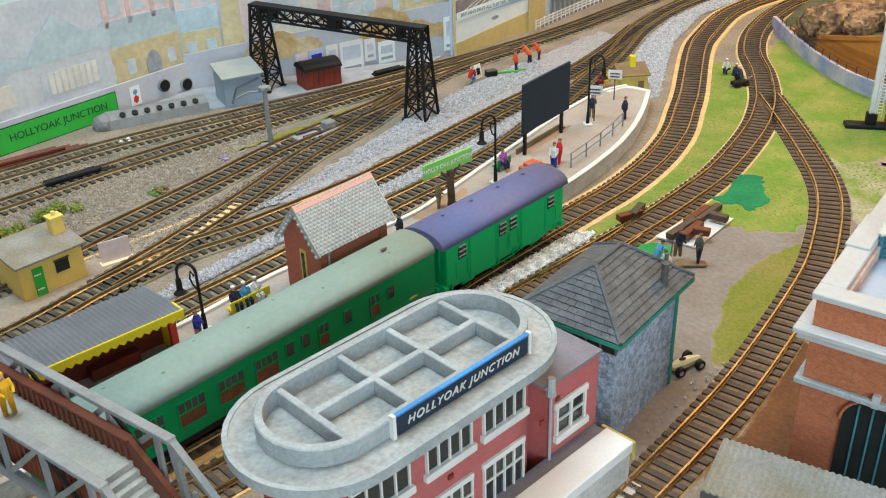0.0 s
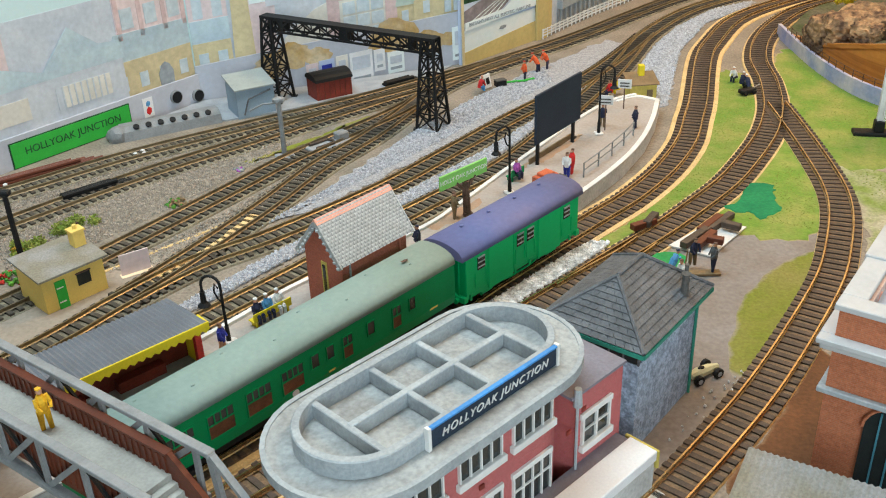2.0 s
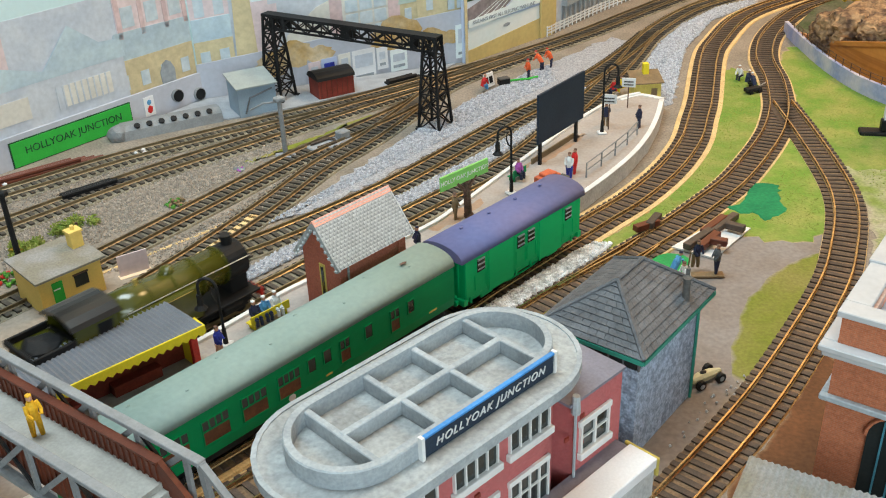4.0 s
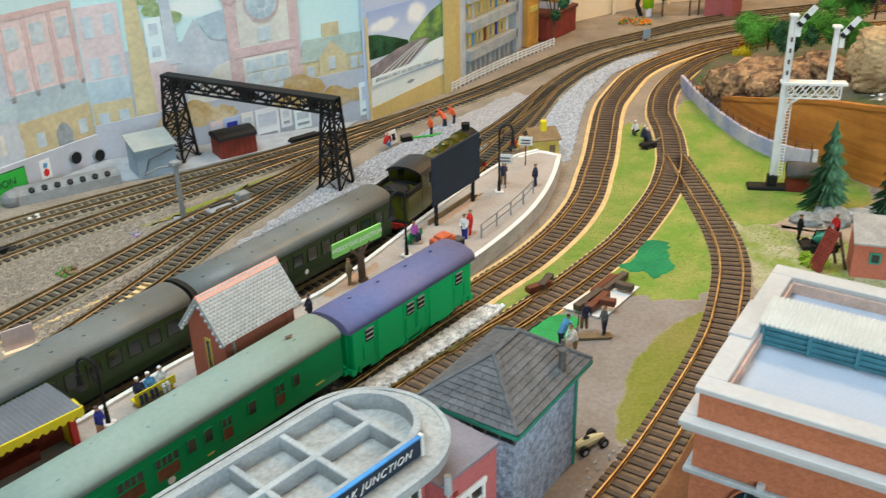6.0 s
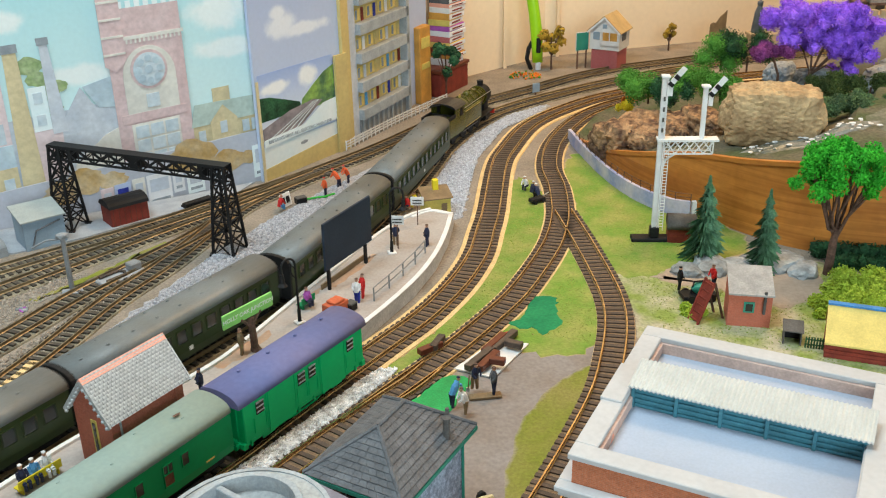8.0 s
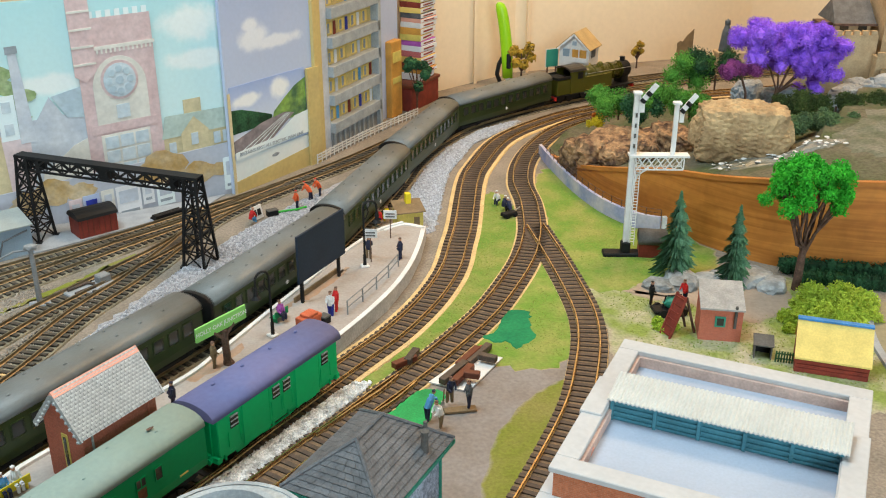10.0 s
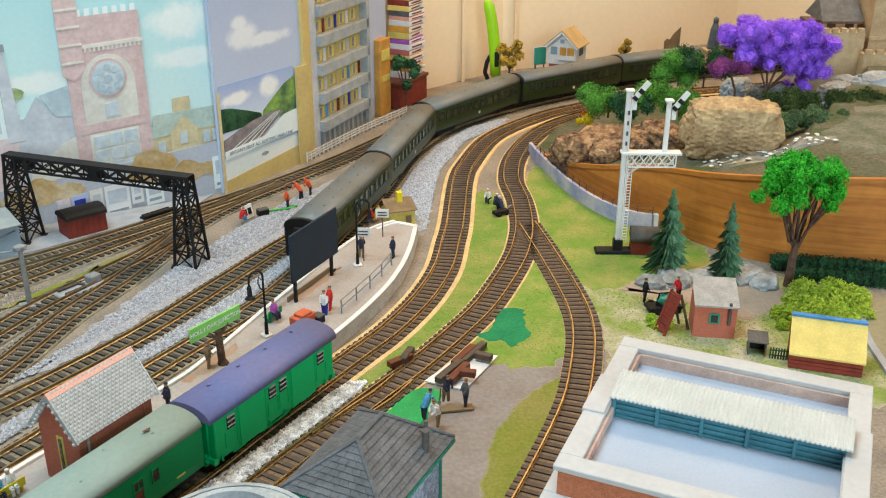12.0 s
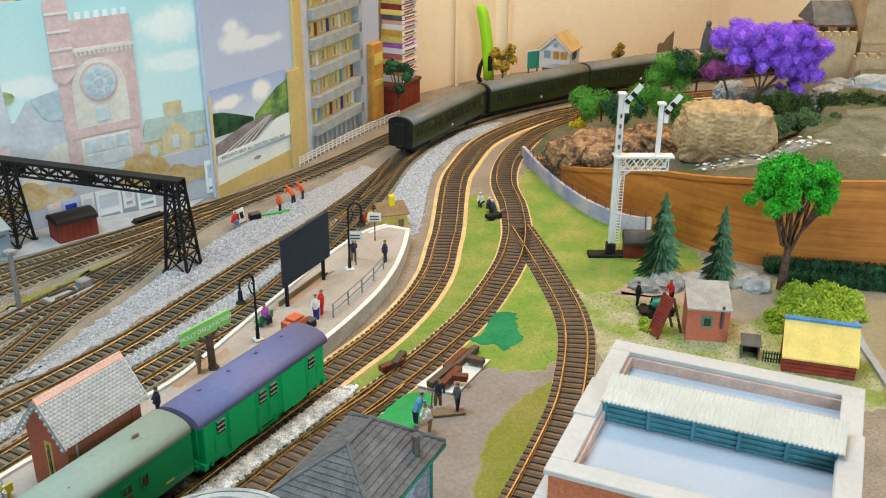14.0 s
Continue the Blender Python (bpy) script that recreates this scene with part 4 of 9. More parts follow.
def steam_engine():
    """Side-tank locomotive, front at +x, bunker end at 0."""
    t = thing("steam_locomotive", "olive green steam tank locomotive with black cab hauling coaches", "locomotive")
    cz = 0.0390
    part("bunker", box(B(), 0.004, 0.030, -0.0170, 0.0170, 0.0185, 0.0420, 0.001), "loco_green", t)
    rim = B()
    for x0, x1, y0, y1 in ((0.0025, 0.0045, -0.0175, 0.0175), (0.0045, 0.0300, -0.0175, -0.0155), (0.0045, 0.0300, 0.0155, 0.0175)):
        box(rim, x0, x1, y0, y1, 0.0420, 0.0465, 0.0004)
    part("bunker_rim", rim, "black", t)
    part("coal", blob(B(), (0.017, 0, 0.0415), 0.011, 2, 0.14, (1.05, 1.25, 0.45), seed=3), "black", t)
    part("frame", box(B(), 0.006, 0.158, -0.0105, 0.0105, 0.0095, 0.0185), "black", t)
    part("running_plate", box(B(), 0.003, 0.162, -0.0168, 0.0168, 0.0170, 0.0186, 0.0003), "black", t)
    for x, q in ((0.0015, -1), (0.1615, 1)):
        part("buffer_beam", box(B(), x, x + 0.0025, -0.016, 0.016, 0.0115, 0.0168), "red_paint", t, "red buffer beam")
        for y in (-0.0115, 0.0115):
            part("buffer", rod(B(), (x + 0.001, y, 0.0135), (x + 0.001 + q * 0.0055, y, 0.0135), 0.0012, 0.0023, n=10), "black", t)
    for s in (-1, 1):
        part("side_tank", box(B(), 0.0575, 0.116, s * 0.0135 - 0.0032, s * 0.0135 + 0.0032, 0.0186, 0.0425, 0.0012), "loco_green", t)
        part("cab_side", box(B(), 0.030, 0.058, s * 0.0160 - 0.0007, s * 0.0160 + 0.0007, 0.0186, 0.0530), "loco_green", t)
        part("cab_window", box(B(), 0.044, 0.054, s * 0.0160 - 0.0010, s * 0.0160 + 0.0010, 0.0400, 0.0495), "black", t)
        for k in range(3):
            part("number_bar", box(B(), 0.010 + k * 0.0065, 0.0135 + k * 0.0065, s * 0.0166 - 0.0003, s * 0.0166 + 0.0003, 0.0245, 0.0310), "brass", t)
        part("tank_lining", box(B(), 0.062, 0.110, s * 0.0167 - 0.0003, s * 0.0167 + 0.0003, 0.0405, 0.0410), "brass", t)
        part("tank_lining", box(B(), 0.062, 0.110, s * 0.0167 - 0.0003, s * 0.0167 + 0.0003, 0.0205, 0.0210), "brass", t)
        for x, r in ((0.014, 0.0062), (0.032, 0.0062), (0.064, 0.0105), (0.087, 0.0105), (0.110, 0.0105), (0.146, 0.0062)):
            part("driving_wheel" if r > 0.01 else "wheel", rod(B(), (0, -0.0012, 0), (0, 0.0012, 0), r, n=18), "black", t, m=pose(x, s * 0.0118, RAIL_TOP + r))
        part("side_rod", box(B(), 0.062, 0.112, s * 0.0134 - 0.0004, s * 0.0134 + 0.0004, 0.0142, 0.0156), "metal", t)
        part("cylinder", rod(B(), (0.130, s * 0.0128, 0.0135), (0.146, s * 0.0128, 0.0135), 0.0045, n=12), "black", t)
        part("handrail", tube(B(), [(0.066, s * 0.0134, 0.0440), (0.110, s * 0.0132, 0.0440), (0.158, s * 0.0128, 0.0435)], 0.0004), "metal", t)
    part("boiler", loft(B(), [[(x, r * math.cos(a * math.pi / 14), cz + r * math.sin(a * math.pi / 14)) for a in range(28)] for x, r in ((0.058, 0.0142), (0.084, 0.0140), (0.085, 0.0134), (0.143, 0.0126))], smooth=True), "loco_green", t)
    part("smokebox", rod(B(), (0.143, 0, cz), (0.1590, 0, cz), 0.0130, 0.0128, n=24), "black", t)
    part("smokebox_door", rod(B(), (0.1590, 0, cz), (0.1625, 0, cz), 0.0100, 0.0050, n=20), "black", t)
    part("smokebox_saddle", box(B(), 0.144, 0.158, -0.0085, 0.0085, 0.0186, 0.0300), "black", t)
    for x in (0.085, 0.103, 0.122, 0.141):
        part("boiler_band", rod(B(), (x, 0, cz), (x + 0.0007, 0, cz), 0.0136 if x > 0.09 else 0.0143, n=28), "loco_green", t)
    part("dome", blob(B(), (0.104, 0, cz + 0.0125), 0.0052, 2, 0.02, (1, 1, 0.9)), "loco_green", t)
    part("safety_valve", rod(B(), (0.082, 0, cz + 0.011), (0.082, 0, cz + 0.0175), 0.0017, 0.0013, n=10), "brass", t)
    part("chimney", rod(B(), (0.151, 0, cz + 0.010), (0.151, 0, cz + 0.0190), 0.0036, 0.0043, n=14), "black", t)
    part("cab_front", box(B(), 0.0565, 0.0580, -0.0153, 0.0153, 0.0186, 0.0530), "loco_green", t)
    part("cab_back", box(B(), 0.0300, 0.0312, -0.0153, 0.0153, 0.0186, 0.0440), "black", t)
    roof = [(-0.0182, 0.0520), (-0.0160, 0.0545), (-0.0110, 0.0568), (-0.0050, 0.0580), (0.0, 0.0583), (0.0050, 0.0580), (0.0110, 0.0568), (0.0160, 0.0545), (0.0182, 0.0520), (0.0172, 0.0514), (0.0, 0.0570), (-0.0172, 0.0514)]
    part("cab_roof", loft(B(), [[(x, y, z) for y, z in roof] for x in (0.0280, 0.0605)]), "cab_black", t, "black curved cab roof")
    return t


engine = steam_engine()


# ---- lattice gantry over the sidings ----
def gantry():
    t = thing("signal_gantry", "black steel lattice gantry spanning the sidings", "gantry")
    e = ((-0.2615, 0.817), (-0.086, 0.737))
    d = Vector((e[1][0] - e[0][0], e[1][1] - e[0][1], 0)).normalized()
    s = Vector((-d.y, d.x, 0))
    zt, zb = 0.0895, 0.0765

    def member(name, p, q, w, h, up=(0, 0, 1)):
        part(name, bar(B(), p, q, w, h, up=up), "black", t)

    for x, y in e:
        c = Vector((x, y, 0))
        corners = ((-1, -1), (1, -1), (1, 1), (-1, 1))
        feet = [c + d * i * 0.0115 + s * j * 0.0125 for i, j in corners]
        tops = [c + d * i * 0.0062 + s * j * 0.0055 + Vector((0, 0, zt)) for i, j in corners]
        for f, p in zip(feet, tops):
            member("leg_angle", f, p, 0.0022, 0.0022, d)
            part("foot_plate", box(B(), f.x - 0.003, f.x + 0.003, f.y - 0.003, f.y + 0.003, 0.0, 0.0022), "black", t)
        for k in range(4):
            a, b = k, (k + 1) % 4
            n = 5
            for q in range(n):
                f0, f1 = q / n, (q + 1) / n
                member("leg_lattice", feet[a].lerp(tops[a], f0), feet[b].lerp(tops[b], f1), 0.0012, 0.0012)
                member("leg_lattice", feet[b].lerp(tops[b], f0), feet[a].lerp(tops[a], f1), 0.0012, 0.0012)
                member("leg_tie", feet[a].lerp(tops[a], f1), feet[b].lerp(tops[b], f1), 0.0012, 0.0012)
    a0, a1 = Vector((*e[0], 0)) - d * 0.008, Vector((*e[1], 0)) + d * 0.008
    lo, hi = Vector((0, 0, zb)), Vector((0, 0, zt))
    for j in (-1, 1):
        o = s * j * 0.0055
        for z in (zt, zb):
            member("chord", a0 + o + Vector((0, 0, z)), a1 + o + Vector((0, 0, z)), 0.0018, 0.0020)
        n = 11
        for k in range(n):
            p, q = a0.lerp(a1, k / n) + o, a0.lerp(a1, (k + 1) / n) + o
            member("truss_diagonal", p + (lo if k % 2 else hi), q + (hi if k % 2 else lo), 0.0012, 0.0016)
            member("truss_diagonal", p + (hi if k % 2 else lo), q + (lo if k % 2 else hi), 0.0010, 0.0012)
            member("truss_upright", q + lo, q + hi, 0.001, 0.001, d)
    m = a0.lerp(a1, 0.5)
    part("walkway", bar(B(), a0 + Vector((0, 0, zt + 0.0014)), a1 + Vector((0, 0, zt + 0.0014)), 0.0125, 0.0008), "black", t)
    part("gusset", bar(B(), m - d * 0.005 + Vector((0, 0, 0.083)), m + d * 0.005 + Vector((0, 0, 0.083)), 0.0118, 0.012), "black", t)
    for f in (0.13, 0.87):
        p = a0.lerp(a1, f)
        part("gusset", bar(B(), p - d * 0.002 + Vector((0, 0, 0.083)), p + d * 0.002 + Vector((0, 0, 0.083)), 0.0118, 0.012), "black", t)
    return t


gantry()


# ---- platform furniture ----
def lamp(x, y, a, h=0.066, hood=True):
    t = thing("platform_lamp", "black swan-neck platform lamp on a white foot", "street lamp", "platform lamps", m=pose(x, y, HP, 0, 0, a))
    part("foot", box(B(), -0.004, 0.004, -0.004, 0.004, 0, 0.0016, 0.0006), "white", t, "white square foot")
    part("post", rod(rod(B(), (0, 0, 0.0016), (0, 0, 0.012), 0.0017, 0.0014, n=8), (0, 0, 0.012), (0, 0, h), 0.0010, 0.0009, n=8), "black", t)
    arc = [(0.0062 - 0.0062 * math.cos(k * math.pi / 8), 0, h + 0.0066 * math.sin(k * math.pi / 8)) for k in range(9)]
    part("swan_neck", tube(B(), arc + [(0.0124, 0, h - 0.006)], 0.0010), "black", t)
    part("scroll", tube(B(), [(0.0, 0, h - 0.012), (0.0028, 0, h - 0.009), (0.0045, 0, h - 0.004), (0.0036, 0, h + 0.001), (0.0014, 0, h - 0.002)], 0.0006), "black", t)
    part("lantern", rod(rod(B(), (0.0124, 0, h - 0.005), (0.0124, 0, h - 0.0125), 0.0017, 0.0020, n=10), (0.0124, 0, h - 0.0125), (0.0124, 0, h - 0.0150), 0.0020, 0.0042, n=10), "black", t)


lamp(-0.1705, 0.3375, 175, 0.041)
lamp(-0.004, 0.560, 215, 0.052)
lamp(0.072, 0.688, 10, 0.058)


def billboard():
    t = thing("billboard", "large dark blank billboard on two black posts", "billboard", m=pose(0.0345, 0.641, HP, 0, 0, 58.7))
    part("panel", box(B(), -0.037, 0.037, -0.0011, 0.0011, 0.021, 0.0645, 0.0004), "board_dark", t)
    for x in (-0.029, 0.030):
        part("post", box(B(), x - 0.0013, x + 0.0013, 0.0012, 0.0036, 0, 0.060), "black", t)
    # plain brown strip along the paving behind the posts
    part("low_fence", box(B(), -0.033, 0.036, 0.0075, 0.0088, 0.0, 0.0050), "fig_tan", t, "low brown strip under the billboard")


billboard()


def station_sign():
    t = thing("station_sign", "pale green wooden station nameboard on a dark post", "sign", m=pose(-0.0370, 0.5155, HP, 0, 0, 50))
    part("post", rod(rod(B(), (0.004, 0, 0), (0.003, 0, 0.004), 0.0046, 0.0032, n=8), (0.003, 0, 0.004), (0.002, 0, 0.030), 0.0030, 0.0026, n=8), "bark", t)
    for s in (-1, 1):
        part("brace", rod(B(), (0.002, 0, 0.022), (0.002 + s * 0.010, 0, 0.032), 0.0014, n=6), "bark", t)
    part("board", box(B(), -0.025, 0.025, -0.0009, 0.0009, 0.0305, 0.0420, 0.0003), "sign_green", t)
    writing("lettering", "HOLLY OAK JUNCTION", 0.0047, "white", t, pose(0, -0.0010, 0.0363, 90, 0, 0))


station_sign()


def small_sign(x, y, a, h, z0=HP):
    t = thing("notice_sign", "small white notice board on a thin post", "sign", "platform notices", m=pose(x, y, z0, 0, 0, a))
    part("post", rod(B(), (0, 0, 0), (0, 0, h), 0.0006, n=6), "bark", t)
    part("board", box(B(), -0.0065, 0.0065, -0.0010, -0.0003, h - 0.009, h, 0.0002), "white", t)
    for z in (0.003, 0.006):
        part("text_bar", box(B(), -0.0045, 0.0045, -0.0014, -0.0010, h - z - 0.0012, h - z), "dark_grey", t)


small_sign(0.078, 0.697, -8, 0.034)
small_sign(0.0985, 0.753, -8, 0.030)


def railing():
    t = thing("ramp_railing", "thin grey metal railing with posts along the platform", "railing")
    line = [(0.0560, 0.592), (0.0690, 0.615), (0.0815, 0.638), (0.0930, 0.661), (0.1030, 0.685)]
    for x, y in line:
        part("post", rod(B(), (x, y, HP), (x, y, HP + 0.013), 0.0007, n=6), "girder_grey", t)
    for z in (0.0065, 0.0128):
        part("rail", tube(B(), [(x, y, HP + z) for x, y in line], 0.0006), "girder_grey", t)


railing()


def brick_hut():
    t = thing("platform_hut", "red brick platform hut with pale slate gable roof", "hut", m=pose(-0.0986, 0.4025, HP, 0, 0, 54.0))
    L, W, E, R = 0.0290, 0.0175, 0.0425, 0.0665
    gable = [(-W, 0), (W, 0), (W, E), (0, R - 0.003), (-W, E)]
    part("wall", loft(B(), [[(x, y, z) for y, z in gable] for x in (-L, L)]), "brick_red", t)
    part("lancet_window", box(B(), -L - 0.0006, -L + 0.0005, -0.0030, 0.0025, 0.004, 0.036, 0.0003), "straw", t, "narrow cream framed window")
    part("lancet_glass", box(B(), -L - 0.0010, -L, -0.0018, 0.0006, 0.007, 0.034), "glass", t)
    part("quoin", box(B(), -L - 0.0008, -L + 0.004, -W - 0.0008, -W + 0.0002, 0, E * 0.75), "brick_red", t)
    part("downpipe", rod(B(), (-L * 0.8, -W - 0.001, 0), (-L * 0.8, -W - 0.001, E - 0.004), 0.0008), "slate_light", t)
    part("downpipe", rod(B(), (L * 0.75, -W - 0.001, 0), (L * 0.75, -W - 0.001, E - 0.004), 0.0007), "brick_red", t)
    part("ridge", loft(B(), [[(x, -0.0030, R - 0.0022), (x, 0.0, R + 0.0014), (x, 0.0030, R - 0.0022), (x, 0.0, R - 0.0004)] for x in (-0.0335, 0.0335)]), "coral", t, "coral ridge strip")
    over = 0.0210
    drop = (R - E + 0.003)
    for s in (-1, 1):
        slope = math.degrees(math.atan2(drop, over))
        run = math.hypot(over, drop)
        base = part("roof_slope", box(B(), -0.0325, 0.0325, -0.0006, 0.0006, -0.0014, 0.0), "slate_light", t, m=Matrix())
        base.data = mesh_of("roof_slope", box(B(), -0.0325, 0.0325, 0, run, -0.0014, 0.0), "slate_light")
        m = pose(0, 0, R) @ Matrix.Rotation(0 if s > 0 else math.pi, 4, "Z") @ Matrix.Rotation(-radians(slope), 4, "X")
        base.matrix_basis = m
        rows, cols = 15, 20
        tile = TILES["slate_light"]
        for r in range(rows):
            for c in range(cols):
                o = new("roof_slate", tile)
                o.parent = base
                x = -0.0325 + (c + 0.5 + (0.25 if r % 2 else -0.25)) * 0.065 / cols
                o.matrix_basis = pose(x, run * (r + 0.5) / rows, 0.0004, -4, 0, 0)
    for s in (-1, 1):
        for sx in (-1, 1):
            bm = B()
            bar(bm, (sx * 0.0330, 0, R - 0.0014), (sx * 0.0330, s * over, R - drop - 0.0010), 0.0010, 0.0035)
            part("barge_board", bm, "slate_light", t)
        for k in range(7):
            f = (k + 0.7) / 7.5
            part("barge_scallop", blob(B(), (-0.0335, s * over * f, R - drop * f - 0.0036), 0.0013, 1, 0.0), "slate_light", t)


TILES = {k: mesh_of("roof_slate", box(B(), -0.00150, 0.00150, -0.00150, 0.00125, 0, 0.0005), k) for k in ("slate_light",)}
brick_hut()


def shelter():
    t = thing("platform_shelter", "open platform shelter with grey corrugated roof and yellow scalloped valance", "shelter", m=pose(-0.227, 0.249, 0, 0, 0, 49))
    x0, x1 = -0.09, 0.0845
    part("roof", corrugated(x0, x1, 58, (0.0, 0.0455), (0.048, 0.0415)), "corrugated", t)
    bm = B()
    box(bm, x0, x1, -0.0010, 0.0, 0.0415, 0.0462)
    for k in range(34):
        xa = x0 + (x1 - x0) * (k + 0.5) / 34
        prism2 = [(xa - 0.0025, 0.0415), (xa, 0.0396), (xa + 0.0025, 0.0415)]
        loft(bm, [[(x, -0.0010, z) for x, z in prism2], [(x, 0.0, z) for x, z in prism2]])
    part("valance", bm, "bright_yellow", t, "yellow saw-tooth valance board")
    part("valance_end", box(B(), x1 - 0.0008, x1 + 0.0004, 0, 0.012, 0.0415, 0.0455), "bright_yellow", t)
    part("back_wall", box(B(), x0, x1 - 0.004, 0.0215, 0.0235, HP, 0.0430), "dark_red", t)
    part("end_wall", box(B(), x1 - 0.006, x1 - 0.004, 0.008, 0.0215, HP, 0.0430), "bright_yellow", t, "yellow end wall with red trim")
    part("trim_post", box(B(), x1 - 0.0075, x1 - 0.0035, 0.005, 0.0085, HP, 0.042), "red_paint", t)
    part("end_wall", box(B(), x0, x0 + 0.002, 0.008, 0.0215, HP, 0.0430), "bright_yellow", t)
    for k in range(3):
        part("bench", box(B(), x0 + 0.02 + k * 0.05, x0 + 0.05 + k * 0.05, 0.0145, 0.0215, HP, HP + 0.007), "dark_red", t)
    part("roof_ornament", rod(B(), (-0.02, 0.020, 0.043), (-0.02, 0.020, 0.0505), 0.0022, 0.0026, n=8), "bright_yellow", t, "small yellow roof vent")


shelter()


def yellow_hut():
    t = thing("trackside_hut", "cream-yellow trackside hut with grey lean-to roof and green door", "hut", m=pose(-0.3145, 0.3835, 0, 0, 0, 53.6))
    part("wall", box(B(), 0, 0.0465, 0, 0.036, 0, 0.0275), "yellow", t)
    bm = B()
    loft(bm, [[(-0.003, -0.004, 0.0275), (0.0495, -0.004, 0.0275), (0.0495, -0.004, 0.029), (-0.003, -0.004, 0.029)], [(-0.003, 0.039, 0.0315), (0.0495, 0.039, 0.0315), (0.0495, 0.039, 0.033), (-0.003, 0.039, 0.033)]])
    part("roof", bm, "corrugated_dull", t)
    d = part("door", box(B(), 0.009, 0.0165, -0.0008, 0.0004, 0.001, 0.0225), "banner_green", t, "green plank door")
    for z in (0.006, 0.017):
        part("hinge", box(B(), 0.0095, 0.0145, -0.0012, -0.0008, z, z + 0.0008), "white", d)
    w = part("window", box(B(), 0.0255, 0.0355, -0.0006, 0.0004, 0.0125, 0.0215), "glass", t)
    part("window_frame", box(B(), 0.0248, 0.0362, -0.0010, 0.0, 0.0215, 0.0225), "bark", w)
    c = part("chimney", box(B(), 0.0375, 0.0465, 0.018, 0.026, 0.029, 0.0425, 0.0004), "yellow", t)
    part("chimney_cap", box(B(), 0.0368, 0.0472, 0.0173, 0.0267, 0.0425, 0.0440), "yellow", c)
    part("chimney_pot", rod(B(), (0.042, 0.022, 0.0440), (0.042, 0.022, 0.0470), 0.0016, n=8), "yellow", c)


yellow_hut()


def deco_station():
    """Station block with a round-ended flat roof, its long side along x."""
    t = thing("station_building", "station building with round-ended grey roof over pink brick walls", "building", m=pose(-0.0225, 0.1850, 0, 0, 0, 50.5))
    L, W, ZT = 0.081, 0.0385, 0.0985

    def stadium(hl, hw, n=16):
        c = hl - hw
        out = [(c + hw * math.cos(a), hw * math.sin(a)) for a in [(-0.5 + k / n) * math.pi for k in range(n + 1)]]
        return out + [(-c + hw * math.cos(a), hw * math.sin(a)) for a in [(0.5 + k / n) * math.pi for k in range(n + 1)]]

    part("roof_slab", prism(B(), stadium(L, W), ZT - 0.0035, ZT), "deco_floor", t)
    bm = B()
    o, i = stadium(L + 0.0008, W + 0.0008), stadium(L - 0.0015, W - 0.0015)
    rim = lambda z: [(x, y, z) for x, y in o], lambda z: [(x, y, z) for x, y in i]
    a0, a1, b1, b0 = rim[0](ZT - 0.0045), rim[0](ZT + 0.0006), rim[1](ZT + 0.0006), rim[1](ZT - 0.0045)
    loft(bm, [a0, a1, b1, b0, a0], caps=False)
    part("roof_rim", bm, "deco_grey", t)
    hl, hw, th, hh = L - 0.0125, W - 0.0120, 0.0036, 0.0085
    o, i = stadium(hl, hw), stadium(hl - th, hw - th)
    bm = B()
    ring = lambda q, z: [(x, y, z) for x, y in q]
    loft(bm, [ring(o, ZT), ring(o, ZT + hh - 0.0006), ring([(x * 0.992, y * 0.985) for x, y in o], ZT + hh), ring(i, ZT + hh), ring(i, ZT), ring(o, ZT)], caps=False)
    part("parapet_ring", bm, "deco_grey", t)
    c = hl - hw
    cross = [-c - 0.004, -c / 3, c / 3, c + 0.004]
    part("spine_wall", box(B(), cross[0], cross[3], -0.0016, 0.0016, ZT, ZT + hh - 0.0008, 0.0004), "deco_grey", t)
    for x in cross:
        part("cross_wall", box(B(), x - 0.0016, x + 0.0016, -hw + th * 0.5, hw - th * 0.5, ZT, ZT + hh - 0.0012, 0.0004), "deco_grey", t)
    s = part("name_panel", box(B(), -0.028, 0.0495, -hw - 0.0020, -hw - 0.0008, ZT + 0.0005, ZT + 0.0098), "board_dark", t, "dark name panel with blue top edge")
    part("panel_edge", box(B(), -0.0285, 0.0500, -hw - 0.0024, -hw - 0.0004, ZT + 0.0098, ZT + 0.0107), "blue_edge", s)
    for x in (-0.0288, 0.0503):
        part("panel_end", box(B(), x - 0.0008, x + 0.0008, -hw - 0.0027, -hw - 0.0002, ZT, ZT + 0.0112), "white", s)
    writing("lettering", "HOLLYOAK JUNCTION", 0.0054, "white", t, pose(0.0105, -hw - 0.0023, ZT + 0.0050, 90, 0, 0), shear=0.3, space=1.2)
    part("wall", prism(B(), stadium(L - 0.012, W - 0.0115), 0.0, ZT - 0.0035), "brick_pink", t)
    yf = -(W - 0.0115)
    for x0, x1 in ((-0.052, -0.022), (-0.012, 0.014), (0.022, 0.048)):
        for z0, z1 in ((0.070, 0.092), (0.028, 0.050)):
            w = part("window", box(B(), x0, x1, yf - 0.0005, yf + 0.0010, z0, z1), "glass", t)
            part("sill", box(B(), x0 - 0.002, x1 + 0.002, yf - 0.003, yf, z0 - 0.004, z0, 0.0004), "white", w)
            part("lintel", box(B(), x0 - 0.001, x1 + 0.001, yf - 0.0014, yf, z1, z1 + 0.003), "white", w)
            for k in range(5):
                x = x0 + (x1 - x0) * k / 4
                part("glazing_bar", box(B(), x - 0.0004, x + 0.0004, yf - 0.0016, yf, z0, z1), "white", w)
            part("glazing_bar", box(B(), x0, x1, yf - 0.0014, yf, z0 + (z1 - z0) * 0.6, z0 + (z1 - z0) * 0.6 + 0.0008), "white", w)
